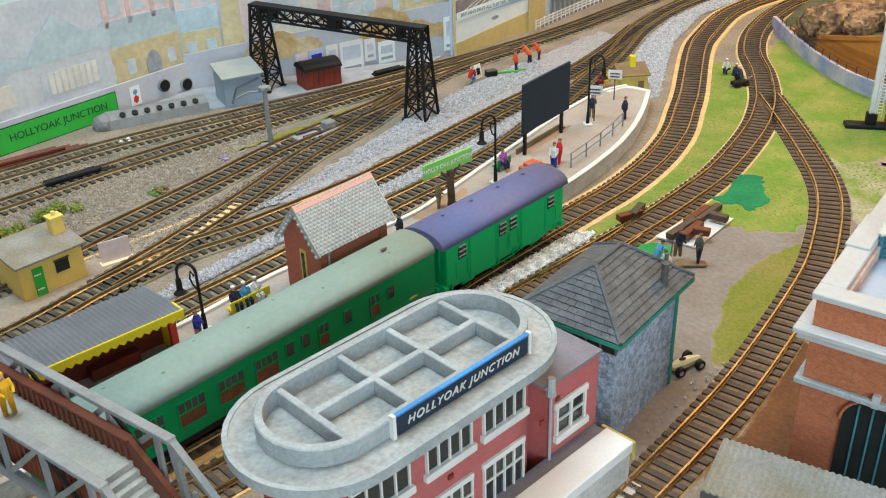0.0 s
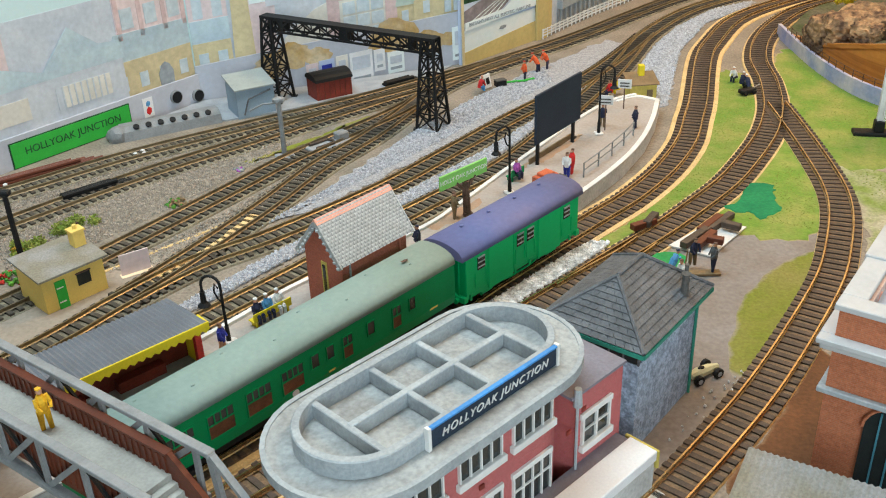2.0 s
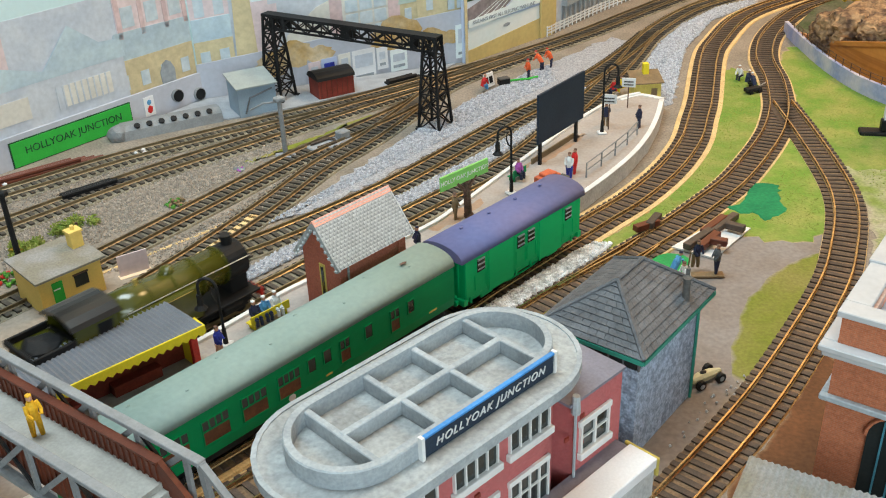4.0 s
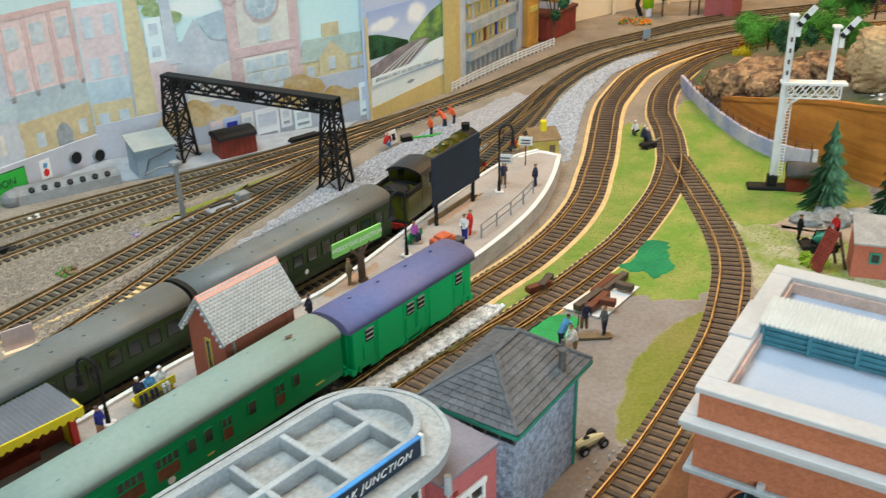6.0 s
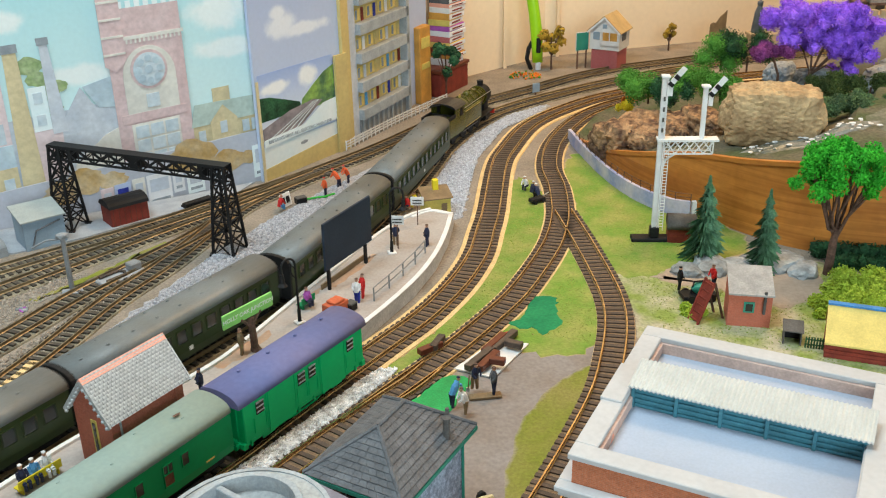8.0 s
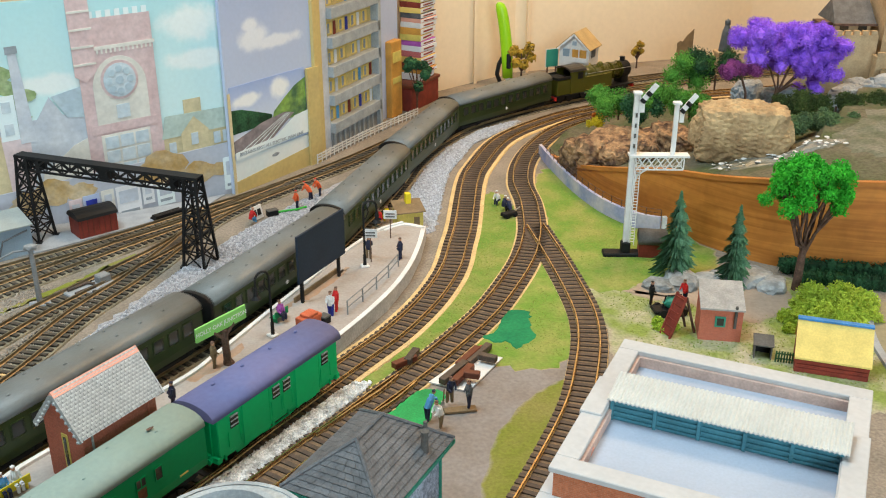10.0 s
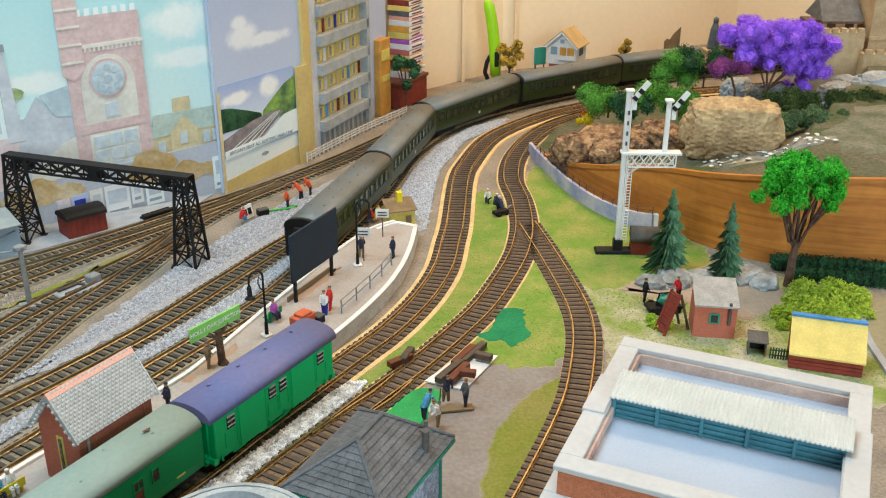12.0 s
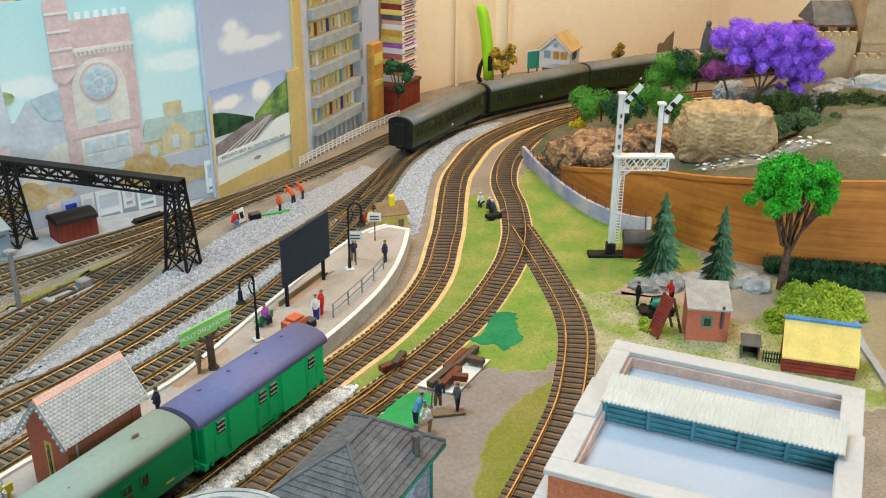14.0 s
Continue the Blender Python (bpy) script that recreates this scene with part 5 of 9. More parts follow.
    # lower wing
    w0, w1, y0, y1, zw = 0.066, 0.1035, yf - 0.0005, 0.020, 0.0715
    part("wing_wall", box(B(), w0, w1, y0, y1, 0, zw), "brick_pink", t)
    part("wing_roof", box(B(), w0 - 0.004, w1 + 0.001, y0 - 0.0012, y1 + 0.001, zw, zw + 0.0016), "lilac_roof", t)
    for x0, x1 in ((0.0715, 0.0925),):
        for z0, z1 in ((0.0400, 0.0555),):
            w = part("window", box(B(), x0, x1, y0 - 0.0004, y0 + 0.001, z0, z1), "glass", t)
            part("sill", box(B(), x0 - 0.002, x1 + 0.002, y0 - 0.003, y0, z0 - 0.004, z0, 0.0004), "white", w)
            part("lintel", box(B(), x0 - 0.002, x1 + 0.002, y0 - 0.0018, y0, z1, z1 + 0.0035, 0.0003), "white", w)
            for k in range(3):
                x = x0 + (x1 - x0) * k / 2
                part("glazing_bar", box(B(), x - 0.0007, x + 0.0007, y0 - 0.0016, y0, z0, z1), "white", w)
            part("glazing_bar", box(B(), x0, x1, y0 - 0.0014, y0, (z0 + z1) / 2, (z0 + z1) / 2 + 0.0008), "white", w)
    for x, z in ((0.071, 0.060), (0.071, 0.044), (0.060, 0.052), (0.0, 0.058), (0.02, 0.020)):
        part("vent_brick", box(B(), x, x + 0.003, y0 - 0.0006, y0 + 0.0004, z, z + 0.0022), "dark_red", t)
    part("rainwater_head", rod(rod(B(), (0.0655, y0 - 0.0018, zw - 0.004), (0.0655, y0 - 0.0018, 0.001), 0.0008), (0.0655, y0 - 0.0018, zw - 0.004), (0.0655, y0 - 0.0018, zw + 0.006), 0.0024, 0.0018, n=8), "deco_grey", t)
    part("awning", box(B(), -0.045, 0.1015, y0 - 0.0075, y0, 0.0265, 0.0290), "lilac_roof", t, "lilac-grey awning roof")
    part("awning_face", box(B(), -0.045, 0.1030, y0 - 0.0240, y0 - 0.0075, 0.0235, 0.0300, 0.0005), "paper", t, "white awning edge")
    part("awning_end", box(B(), 0.1030, 0.1050, y0 - 0.0245, y0 - 0.004, 0.0180, 0.0295, 0.0006), "straw", t)
    part("awning_front", box(B(), -0.045, 0.1020, y0 - 0.0232, y0 - 0.0215, 0.0, 0.0235), "stone_side", t, "pale grey front below the awning")
    part("plinth_strip", box(B(), -0.045, 0.1060, y0 - 0.0290, y0 - 0.0232, 0.0, 0.0030, 0.0006), "white", t)



deco_station()


def signal_box():
    t = thing("signal_box", "blue-grey stone signal box with hipped slate roof and teal gutters", "signal box", m=pose(0.0705, 0.3070, 0, 0, 0, 58.0))
    hx, hy, ze, zr, rx = 0.0410, 0.0312, 0.0700, 0.0925, 0.0135
    bx, by = hx - 0.006, hy - 0.0055
    part("wall", box(B(), -bx, bx, -by, by, 0, ze - 0.012), "blue_stone", t)
    part("cabin", box(B(), -bx + 0.0008, bx - 0.0008, -by + 0.0008, by - 0.0008, ze - 0.012, ze), "dark_grey", t)
    for k in range(7):
        y = -by + 2 * by * k / 6
        part("mullion", box(B(), -bx - 0.0003, -bx + 0.0012, y - 0.0005, y + 0.0005, ze - 0.012, ze), "slate", t)
    part("window_band", box(B(), -bx - 0.0001, -bx + 0.0009, -by + 0.001, by - 0.001, ze - 0.0115, ze - 0.002), "glass", t)
    ev = [(-hx, -hy), (hx, -hy), (hx, hy), (-hx, hy)]
    r0, r1 = Vector((-rx, 0, zr)), Vector((rx, 0, zr))
    e = [Vector((x, y, ze)) for x, y in ev]
    slopes = ((e[0], e[1], r1, r0), (e[1], e[2], r1, r1), (e[2], e[3], r0, r1), (e[3], e[0], r0, r0))
    for a, b, c, d in slopes:
        bm = B()
        if (c - d).length < 1e-6:
            n = (b - a).cross(c - a).normalized()
            v = [a, b, c]
        else:
            n = (b - a).cross(d - a).normalized()
            v = [a, b, c, d]
        if n.z < 0:
            n = -n
        loft(bm, [[p - n * 0.0012 for p in v], [p + n * 0.0 for p in v]])
        sl = part("roof_slope", bm, "slate", t)
        rows = 10
        for r in range(rows):
            f0, f1 = r / rows, (r + 1.25) / rows
            f1 = min(f1, 0.999)
            p0, p1, q0, q1 = a.lerp(d, f0), b.lerp(c, f0), a.lerp(d, f1), b.lerp(c, f1)
            cnt = max(1, int((p1 - p0).length / 0.0050))
            bm = B()
            for k in range(cnt):
                g0, g1 = (k + 0.015) / cnt, (k + 0.985) / cnt
                quad = [p0.lerp(p1, g0), p0.lerp(p1, g1), q0.lerp(q1, g1), q0.lerp(q1, g0)]
                loft(bm, [[p + n * 0.0001 for p in quad], [p + n * (0.0011 if m2 < 2 else 0.0003) for m2, p in enumerate(quad)]])
            tagged(part("slate_course", bm, "slate", sl), kind="stuff")
    for p in e:
        q = r0 if p.x < 0 else r1
        part("hip_tile", rod(B(), p + Vector((0, 0, 0.001)), q + Vector((0, 0, 0.001)), 0.0012, n=6), "slate", t)
    part("ridge_tile", rod(B(), r0 + Vector((0, 0, 0.001)), r1 + Vector((0, 0, 0.001)), 0.0013, n=6), "slate", t)
    for a, b in zip(e, e[1:] + e[:1]):
        part("gutter", bar(B(), a - Vector((0, 0, 0.0014)), b - Vector((0, 0, 0.0014)), 0.0016, 0.0024), "teal", t, "teal painted gutter")
    part("drainpipe", rod(B(), (bx * 0.93, -by - 0.001, 0), (bx * 0.93, -by - 0.001, ze - 0.002), 0.0009), "teal", t)
    c = part("stove_chimney", rod(B(), (0.017, -0.0250, 0.0715), (0.017, -0.0250, 0.0870), 0.0021, 0.0019, n=10), "dark_grey", t)
    part("chimney_pot", rod(B(), (0.017, -0.0250, 0.0870), (0.017, -0.0250, 0.0880), 0.0026, 0.0026, n=10), "dark_grey", c)
    part("chimney_pot", rod(B(), (0.0205, -0.0235, 0.0735), (0.0205, -0.0235, 0.0915), 0.0012, n=8), "dark_grey", c)
    part("notice_panel", box(B(), bx, bx + 0.0015, -by + 0.006, -by + 0.022, 0.035, 0.055), "deco_grey", t)


signal_box()


def powerhouse():
    """Brick block with white parapet and a sunken pale blue roof; corner at the origin, front towards -y."""
    t = thing("brick_works", "orange brick works with white parapets and pale blue flat roof", "building", m=pose(0.1515, 0.2235, 0, 0, 0, -29.8))
    X, Y, Z = 0.1325, 0.1335, 0.123
    wl = 0.011
    for x0, x1, y0, y1 in ((0.002, X - 0.002, 0.002, 0.009), (0.002, X - 0.002, Y - 0.009, Y - 0.002), (0.002, 0.009, 0.009, Y - 0.009), (X - 0.009, X - 0.002, 0.009, Y - 0.009)):
        part("wall", box(B(), x0, x1, y0, y1, 0, Z - 0.003), "brick_orange", t)
    for x0, x1, y0, y1 in ((0, X, 0, wl), (0, X, Y - wl, Y), (0, wl, wl, Y - wl), (X - wl, X, wl, Y - wl)):
        part("coping", box(B(), x0, x1, y0, y1, Z - 0.003, Z, 0.0004), "coping", t, "white stone coping")
    part("coping_step", box(B(), -0.0008, 0.0105, 0.050, 0.086, Z - 0.0028, Z + 0.0012, 0.0004), "coping", t)
    part("coping_step", box(B(), X - 0.0105, X + 0.001, 0.004, 0.085, Z - 0.0028, Z + 0.0012, 0.0004), "coping", t)
    part("roof", box(B(), 0.009, X - 0.009, 0.009, Y - 0.009, Z - 0.020, Z - 0.0090), "blue_roof", t, "pale blue-grey flat roof")
    inner = B()
    for x0, x1, y0, y1 in ((0.009, X - 0.009, Y - 0.0125, Y - 0.0092), (0.009, 0.0125, 0.009, Y - 0.0125)):
        box(inner, x0, x1, y0, y1, Z - 0.0090, Z - 0.003)
    part("parapet_lining", inner, "parapet", t)
    for z, o in ((Z - 0.0165, 0.0045), (Z - 0.0195, 0.0030), (Z - 0.044, 0.0012)):
        for x0, x1, y0, y1 in ((-o, X + o, -o, 0.002), (-o, 0.002, 0.002, Y + o)):
            part("cornice", box(B(), x0, x1, y0, y1, z - 0.003, z, 0.0005), "coping" if z > Z - 0.03 else "deco_grey", t)
    # clerestory across the roof
    c0, c1, zc = 0.062, 0.082, Z + 0.006
    part("clerestory_side", box(B(), 0.0125, X - 0.0105, c0 + 0.002, c1 - 0.002, Z - 0.0135, zc - 0.002), "teal_blue", t, "teal blue louvred side")
    for k in range(6):
        x = 0.0125 + (X - 0.023) * k / 5
        part("clerestory_post", box(B(), x - 0.0009, x + 0.0009, c0 + 0.0008, c0 + 0.0022, Z - 0.0135, zc - 0.002), "teal_blue", t)
    for k in range(5):
        for z in (0.0012, 0.0042, 0.0072, 0.0102):
            x = 0.0125 + (X - 0.023) * k / 5
            part("louvre", box(B(), x + 0.0012, x + (X - 0.023) / 5 - 0.0012, c0 + 0.0010, c0 + 0.0026, Z - 0.0090 + z, Z - 0.0090 + z + 0.0012), "teal_blue", t)
    part("clerestory_roof", corrugated(0.0105, X - 0.0075, 52, (c0 - 0.003, zc - 0.001), (c1, zc + 0.0025), amp=0.0009), "corrugated_light", t, "pale corrugated strip roof")
    for x in (0.034, 0.070, 0.110):
        arch = [(x + 0.0125 * math.cos(k * math.pi / 12), 0.064 + 0.0125 * math.sin(k * math.pi / 12)) for k in range(13)] + [(x - 0.0125, 0.02), (x + 0.0125, 0.02)]
        w = part("arched_window", loft(B(), [[(a, 0.0010, z) for a, z in arch], [(a, 0.0024, z) for a, z in arch]]), "glass", t, "dark arched window")
        part("keystone", box(B(), x - 0.0016, x + 0.0016, -0.0006, 0.002, 0.0755, 0.082), "coping", w)
        for q in (-0.006, 0.0, 0.006):
            part("glazing_bar", box(B(), x + q - 0.0004, x + q + 0.0004, 0.0004, 0.0012, 0.02, 0.074), "teal_blue", w)
        part("arch_ring", tube(B(), [(a, 0.0012, z) for a, z in [(x + 0.0133 * math.cos(k * math.pi / 12), 0.064 + 0.0133 * math.sin(k * math.pi / 12)) for k in range(13)]], 0.0009), "brick_orange", w)
    for yy in (0.035, 0.095):
        arch = [(yy + 0.010 * math.cos(k * math.pi / 12), 0.062 + 0.010 * math.sin(k * math.pi / 12)) for k in range(13)] + [(yy - 0.010, 0.03), (yy + 0.010, 0.03)]
        w = part("arched_window", loft(B(), [[(0.0008, a, z) for a, z in arch], [(0.0024, a, z) for a, z in arch]]), "glass", t)
        part("sill", box(B(), -0.001, 0.002, yy - 0.012, yy + 0.012, 0.0275, 0.030), "deco_grey", w)
    part("finial", blob(B(), (0.0105, 0.030, Z - 0.007), 0.0028, 1, 0.15, (1, 1.6, 1.2)), "coral", t)


powerhouse()


def lean_to():
    t = thing("corrugated_shed", "low shed with dark weathered corrugated roof beside the siding", "shed", m=pose(0.1175, 0.1985, 0, 0, 0, -25))
    part("roof", corrugated(0.0, 0.084, 30, (0.0, 0.062), (-0.030, 0.056)), "corrugated_dull", t)
    part("back_wall", box(B(), 0.002, 0.082, -0.0025, -0.001, 0, 0.0605), "dark_grey", t)
    for x in (0.002, 0.080):
        part("post", box(B(), x, x + 0.003, -0.029, -0.026, 0, 0.0555), "girder_grey", t)
    part("front_beam", box(B(), 0.0, 0.084, -0.030, -0.028, 0.051, 0.0555), "dark_grey", t)


lean_to()


def footbridge():
    """Lattice footbridge along x; deck top at z 0.085."""
    t = thing("footbridge", "grey lattice footbridge with maroon side panels and stairs", "footbridge", m=pose(-0.1575, 0.1465, 0, 0, 0, -29.5))
    xe, zd, w, zt = 0.030, 0.084, 0.0118, 0.1010
    xw = -0.24
    part("deck", box(B(), xw, xe, -w, w, zd - 0.003, zd), "walk_grey", t, "pale boarded walkway")
    for s in (-1, 1):
        y = s * w
        part("side_panel", box(B(), xw, xe, y - 0.0012, y + 0.0012, zd - 0.008, zd + 0.0095), "maroon", t, "maroon riveted panel")
        rivets = B()
        for k in range(60):
            box(rivets, xe - 0.003 - k * 0.0042, xe - 0.0016 - k * 0.0042, y - 0.0018, y + 0.0018, zd - 0.005, zd + 0.0085)
        tagged(part("rivet_strip", rivets, "maroon", t), kind="stuff")
        part("panel_cap", box(B(), xw, xe, y - 0.0020, y + 0.0020, zd + 0.0095, zd + 0.0107), "maroon", t)
        yo = s * (w + 0.0040)
        part("top_chord", box(B(), xw, xe + 0.022, yo - 0.0022, yo + 0.0022, zt - 0.0012, zt + 0.0012, 0.0003), "girder_grey", t)
        part("bottom_chord", box(B(), xw, xe + 0.014, yo - 0.0022, yo + 0.0022, zd - 0.0115, zd - 0.009), "girder_grey", t)
        n = 9
        for k in range(n):
            x0, x1 = xe + 0.012 - k * 0.030, xe + 0.012 - (k + 1) * 0.030
            part("strut", bar(B(), (x0, yo, zd - 0.010), (x0, yo, zt), 0.0028, 0.0016, up=(0, 1, 0)), "girder_grey", t)
            part("brace", bar(B(), (x0, yo, zt), (x1, yo, zd - 0.010), 0.0026, 0.0014, up=(0, 1, 0)), "girder_grey", t)
            if k % 2 == 0:
                part("brace", bar(B(), (x0, yo, zd - 0.010), (x1, yo, zt), 0.0022, 0.0012, up=(0, 1, 0)), "black", t)
        part("end_post", bar(B(), (xe + 0.021, yo, zt), (xe + 0.026, yo, zd - 0.03), 0.0032, 0.0024, up=(0, 1, 0)), "girder_grey", t)
        q = B()
        pr = [(xe, zd + 0.0107), (xe, zd - 0.008), (xe + 0.10, 0.0), (xe + 0.1, 0.016)]
        loft(q, [[(x, y - 0.0012, z) for x, z in pr], [(x, y + 0.0012, z) for x, z in pr]])
        part("stair_panel", q, "maroon", t)
        part("stair_rail", bar(B(), (xe + 0.021, yo, zt), (xe + 0.11, yo, 0.022), 0.0030, 0.0020), "girder_grey", t)
        for k in range(3):
            x = xe + 0.03 + k * 0.03
            zz = zd - (x - xe) * 0.85
            part("stair_post", bar(B(), (x, yo, zz - 0.006), (x, yo, zz + 0.020), 0.0022, 0.0016, up=(0, 1, 0)), "girder_grey", t)
        part("pier", box(B(), xe + 0.032, xe + 0.036, y - 0.0016, y + 0.0016, 0, zd - 0.030), "girder_grey", t)
        part("pier", box(B(), -0.144, -0.140, y - 0.002, y + 0.002, 0, zd - 0.003), "girder_grey", t)
        part("pier", box(B(), xw, xw + 0.004, y - 0.002, y + 0.002, 0, zd - 0.003), "girder_grey", t)
    for k in range(30):
        x = xe + k * 0.00333
        z = zd - (k + 1) * 0.0028
        part("stair_tread", box(B(), x, x + 0.0036, -w + 0.0013, w - 0.0013, z - 0.0030, z), "walk_grey", t)


footbridge()


stabled = carriage("teal green coach with blue-grey roof standing under the footbridge", 0.200, "teal_coach", "roof_slate", tw, vents=True)
stabled.name = "stabled_coach"
YARDL = smooth_line(LINES["bay"], 0.004)
p, a = on_line(YARDL, -0.224, 0.030)
stabled.matrix_basis = pose(p.x, p.y, 0, 0, 0, a)


# ---- painted backdrop boards ----
def flat(poly, y0=0.0, th=0.0006):
    """A thin piece with outline (along, up) standing in the board's plane, its face towards -y."""
    bm = B()
    poly = [fit_to_view(*p) for p in poly] if MAPPED[0] else poly
    return loft(bm, [[(a, y0, z) for a, z in poly], [(a, y0 - th, z) for a, z in poly]])


def rect(a0, a1, z0, z1, y0=0.0, th=0.0006):
    return flat([(a0, z0), (a1, z0), (a1, z1), (a0, z1)], y0, th)


def tint(name, c, c2=None, vary=0.06, scale=25):
    return mat(name, c, 0.85, vary=vary, scale=scale, fine=220, bump=0, second=c2)


P = dict(
    cloud=tint("painted_cloud", (0.76, 0.80, 0.80), (0.66, 0.77, 0.80), 0.03, 14),
    blue=tint("poster_sky", (0.40, 0.47, 0.66), (0.46, 0.52, 0.69), 0.03, 9),
    brick=tint("painted_pink_brick", (0.58, 0.44, 0.44), (0.53, 0.385, 0.385), 0.12, 70),
    pink=tint("painted_pale_pink", (0.66, 0.54, 0.55), (0.60, 0.49, 0.505), 0.1, 40),
    cream=tint("painted_cream", (0.66, 0.635, 0.58), None, 0.08, 40),
    ochre=tint("painted_ochre", (0.58, 0.49, 0.30), (0.50, 0.42, 0.26), 0.12, 50),
    slate=tint("painted_blue_slate", (0.38, 0.47, 0.54), (0.46, 0.56, 0.60), 0.1, 40),
    green_slate=tint("painted_green_slate", (0.44, 0.53, 0.48), None, 0.1, 50),
    haze=tint("painted_grey_stone", (0.52, 0.55, 0.60), (0.44, 0.48, 0.55), 0.1, 30),
    pane=tint("painted_pane", (0.52, 0.58, 0.62), (0.42, 0.5, 0.56), 0.1, 90),
    dark=tint("painted_shadow", (0.28, 0.31, 0.34), None, 0.15, 60),
    tree=tint("painted_tree", (0.20, 0.28, 0.12), (0.30, 0.36, 0.2), 0.3, 80),
    hill=tint("painted_hill", (0.20, 0.33, 0.07), (0.06, 0.13, 0.06), 0.3, 60),
    rails=tint("painted_rails", (0.16, 0.14, 0.15), (0.28, 0.24, 0.25), 0.2, 60),
    sand=tint("painted_sand", (0.55, 0.43, 0.17), (0.50, 0.38, 0.16), 0.08, 30),
    lilac=tint("painted_lilac_wall", (0.42, 0.44, 0.51), (0.48, 0.49, 0.55), 0.06, 14),
    rust=tint("painted_autumn", (0.42, 0.27, 0.10), (0.52, 0.42, 0.28), 0.2, 40),
)
M.update({"p_" + k: v for k, v in P.items()})
ANG_1 = math.degrees(math.atan2(0.385, 0.25))
ANG_2 = math.degrees(math.atan2(0.130, 0.276))


def painted_sky(name, high, low, cloud, z0, z1, banks):
    """Brushed sky on a board: paler towards the horizon, with soft-edged cloud banks (along, up, half length, half height)."""
    m = mat(name, high, 0.85, vary=0.03, scale=9, fine=220, bump=0, second=tuple(0.93 * a + 0.07 for a in high))
    n, l = m.node_tree.nodes, m.node_tree.links
    tc, sep, nz = n.new("ShaderNodeTexCoord"), n.new("ShaderNodeSeparateXYZ"), n.new("ShaderNodeTexNoise")
    nz.inputs["Scale"].default_value, nz.inputs["Detail"].default_value, nz.inputs["Roughness"].default_value = 34, 6, 0.6
    l.new(tc.outputs["Object"], sep.inputs[0])
    l.new(tc.outputs["Object"], nz.inputs["Vector"])

    def calc(op, a, b, c=None):
        q = n.new("ShaderNodeMath")
        q.operation = op
        for i, v in enumerate((a, b, c)):
            if v is None:
                continue
            if isinstance(v, (int, float)):
                q.inputs[i].default_value = v
            else:
                l.new(v, q.inputs[i])
        return q.outputs[0]

    mask = None
    for a, z, ra, rz in banks:
        u = calc("DIVIDE", calc("SUBTRACT", sep.outputs["X"], a), ra)
        w = calc("DIVIDE", calc("SUBTRACT", sep.outputs["Z"], z), rz)
        d = calc("SUBTRACT", 1.0, calc("SQRT", calc("ADD", calc("MULTIPLY", u, u), calc("MULTIPLY", w, w)), None))
        mask = d if mask is None else calc("MAXIMUM", mask, d)
    soft = n.new("ShaderNodeMapRange")
    soft.interpolation_type = "SMOOTHSTEP"
    soft.inputs["From Min"].default_value, soft.inputs["From Max"].default_value = 0.0, 0.55
    l.new(calc("ADD", mask, calc("MULTIPLY_ADD", nz.outputs["Fac"], 1.2, -0.60)), soft.inputs["Value"])
    fall = n.new("ShaderNodeMapRange")
    fall.inputs["From Min"].default_value, fall.inputs["From Max"].default_value = z1, z0
    l.new(sep.outputs["Z"], fall.inputs["Value"])
    ramp = [x for x in n if x.bl_idname == "ShaderNodeValToRGB"][0]
    hsv = [x for x in n if x.bl_idname == "ShaderNodeHueSaturation"][0]
    src = ramp.outputs["Color"]
    for fac, colour in ((fall.outputs["Result"], low), (soft.outputs["Result"], cloud)):
        mix = n.new("ShaderNodeMix")
        mix.data_type = "RGBA"
        l.new(fac, mix.inputs["Factor"])
        l.new(src, mix.inputs["A"])
        mix.inputs["B"].default_value = (*colour, 1)
        src = mix.outputs["Result"]
    l.new(src, hsv.inputs["Color"])
    return m


M["sky_town"] = painted_sky("painted_town_sky", (0.38, 0.64, 0.68), (0.60, 0.76, 0.76), (0.74, 0.79, 0.78), 0.10, 0.24, ((0.272, 0.197, 0.046, 0.024), (0.278, 0.158, 0.042, 0.014), (0.12, 0.148, 0.05, 0.014), (0.05, 0.21, 0.03, 0.015)))
M["sky_mill"] = painted_sky("painted_mill_sky", (0.42, 0.64, 0.68), (0.58, 0.72, 0.74), (0.72, 0.77, 0.78), 0.10, 0.24, ((0.20, 0.19, 0.09, 0.02), (0.38, 0.20, 0.06, 0.02)))
M["sky_poster"] = painted_sky("painted_poster_sky", (0.34, 0.41, 0.62), (0.47, 0.54, 0.70), (0.70, 0.73, 0.80), 0.10, 0.25, ((0.050, 0.172, 0.030, 0.018), (0.085, 0.164, 0.050, 0.010), (0.045, 0.186, 0.016, 0.012)))
M["sky_print"] = painted_sky("poster_print_sky", (0.30, 0.40, 0.68), (0.62, 0.68, 0.78), (0.80, 0.82, 0.84), 0.07, 0.125, ((0.03, 0.105, 0.03, 0.010), (0.085, 0.108, 0.02, 0.016), (0.115, 0.090, 0.03, 0.012)))
b1 = tagged(new("backdrop"), "hazy painted backdrop of mills and a blue-roofed school", "backdrop", kind="structure")
b1.matrix_basis = pose(-0.60, 0.43, 0, 0, 0, ANG_1)
part("sky_board", box(B(), -0.35, 0.459, 0.0, 0.004, 0.0, 0.245), "sky_mill", b1, "pale teal painted sky")
bd = tagged(new("backdrop"), "hazy painted town backdrop of brick tower and houses", "backdrop", kind="structure")
bd.matrix_basis = pose(-0.35, 0.815, 0, 0, 0, ANG_2)
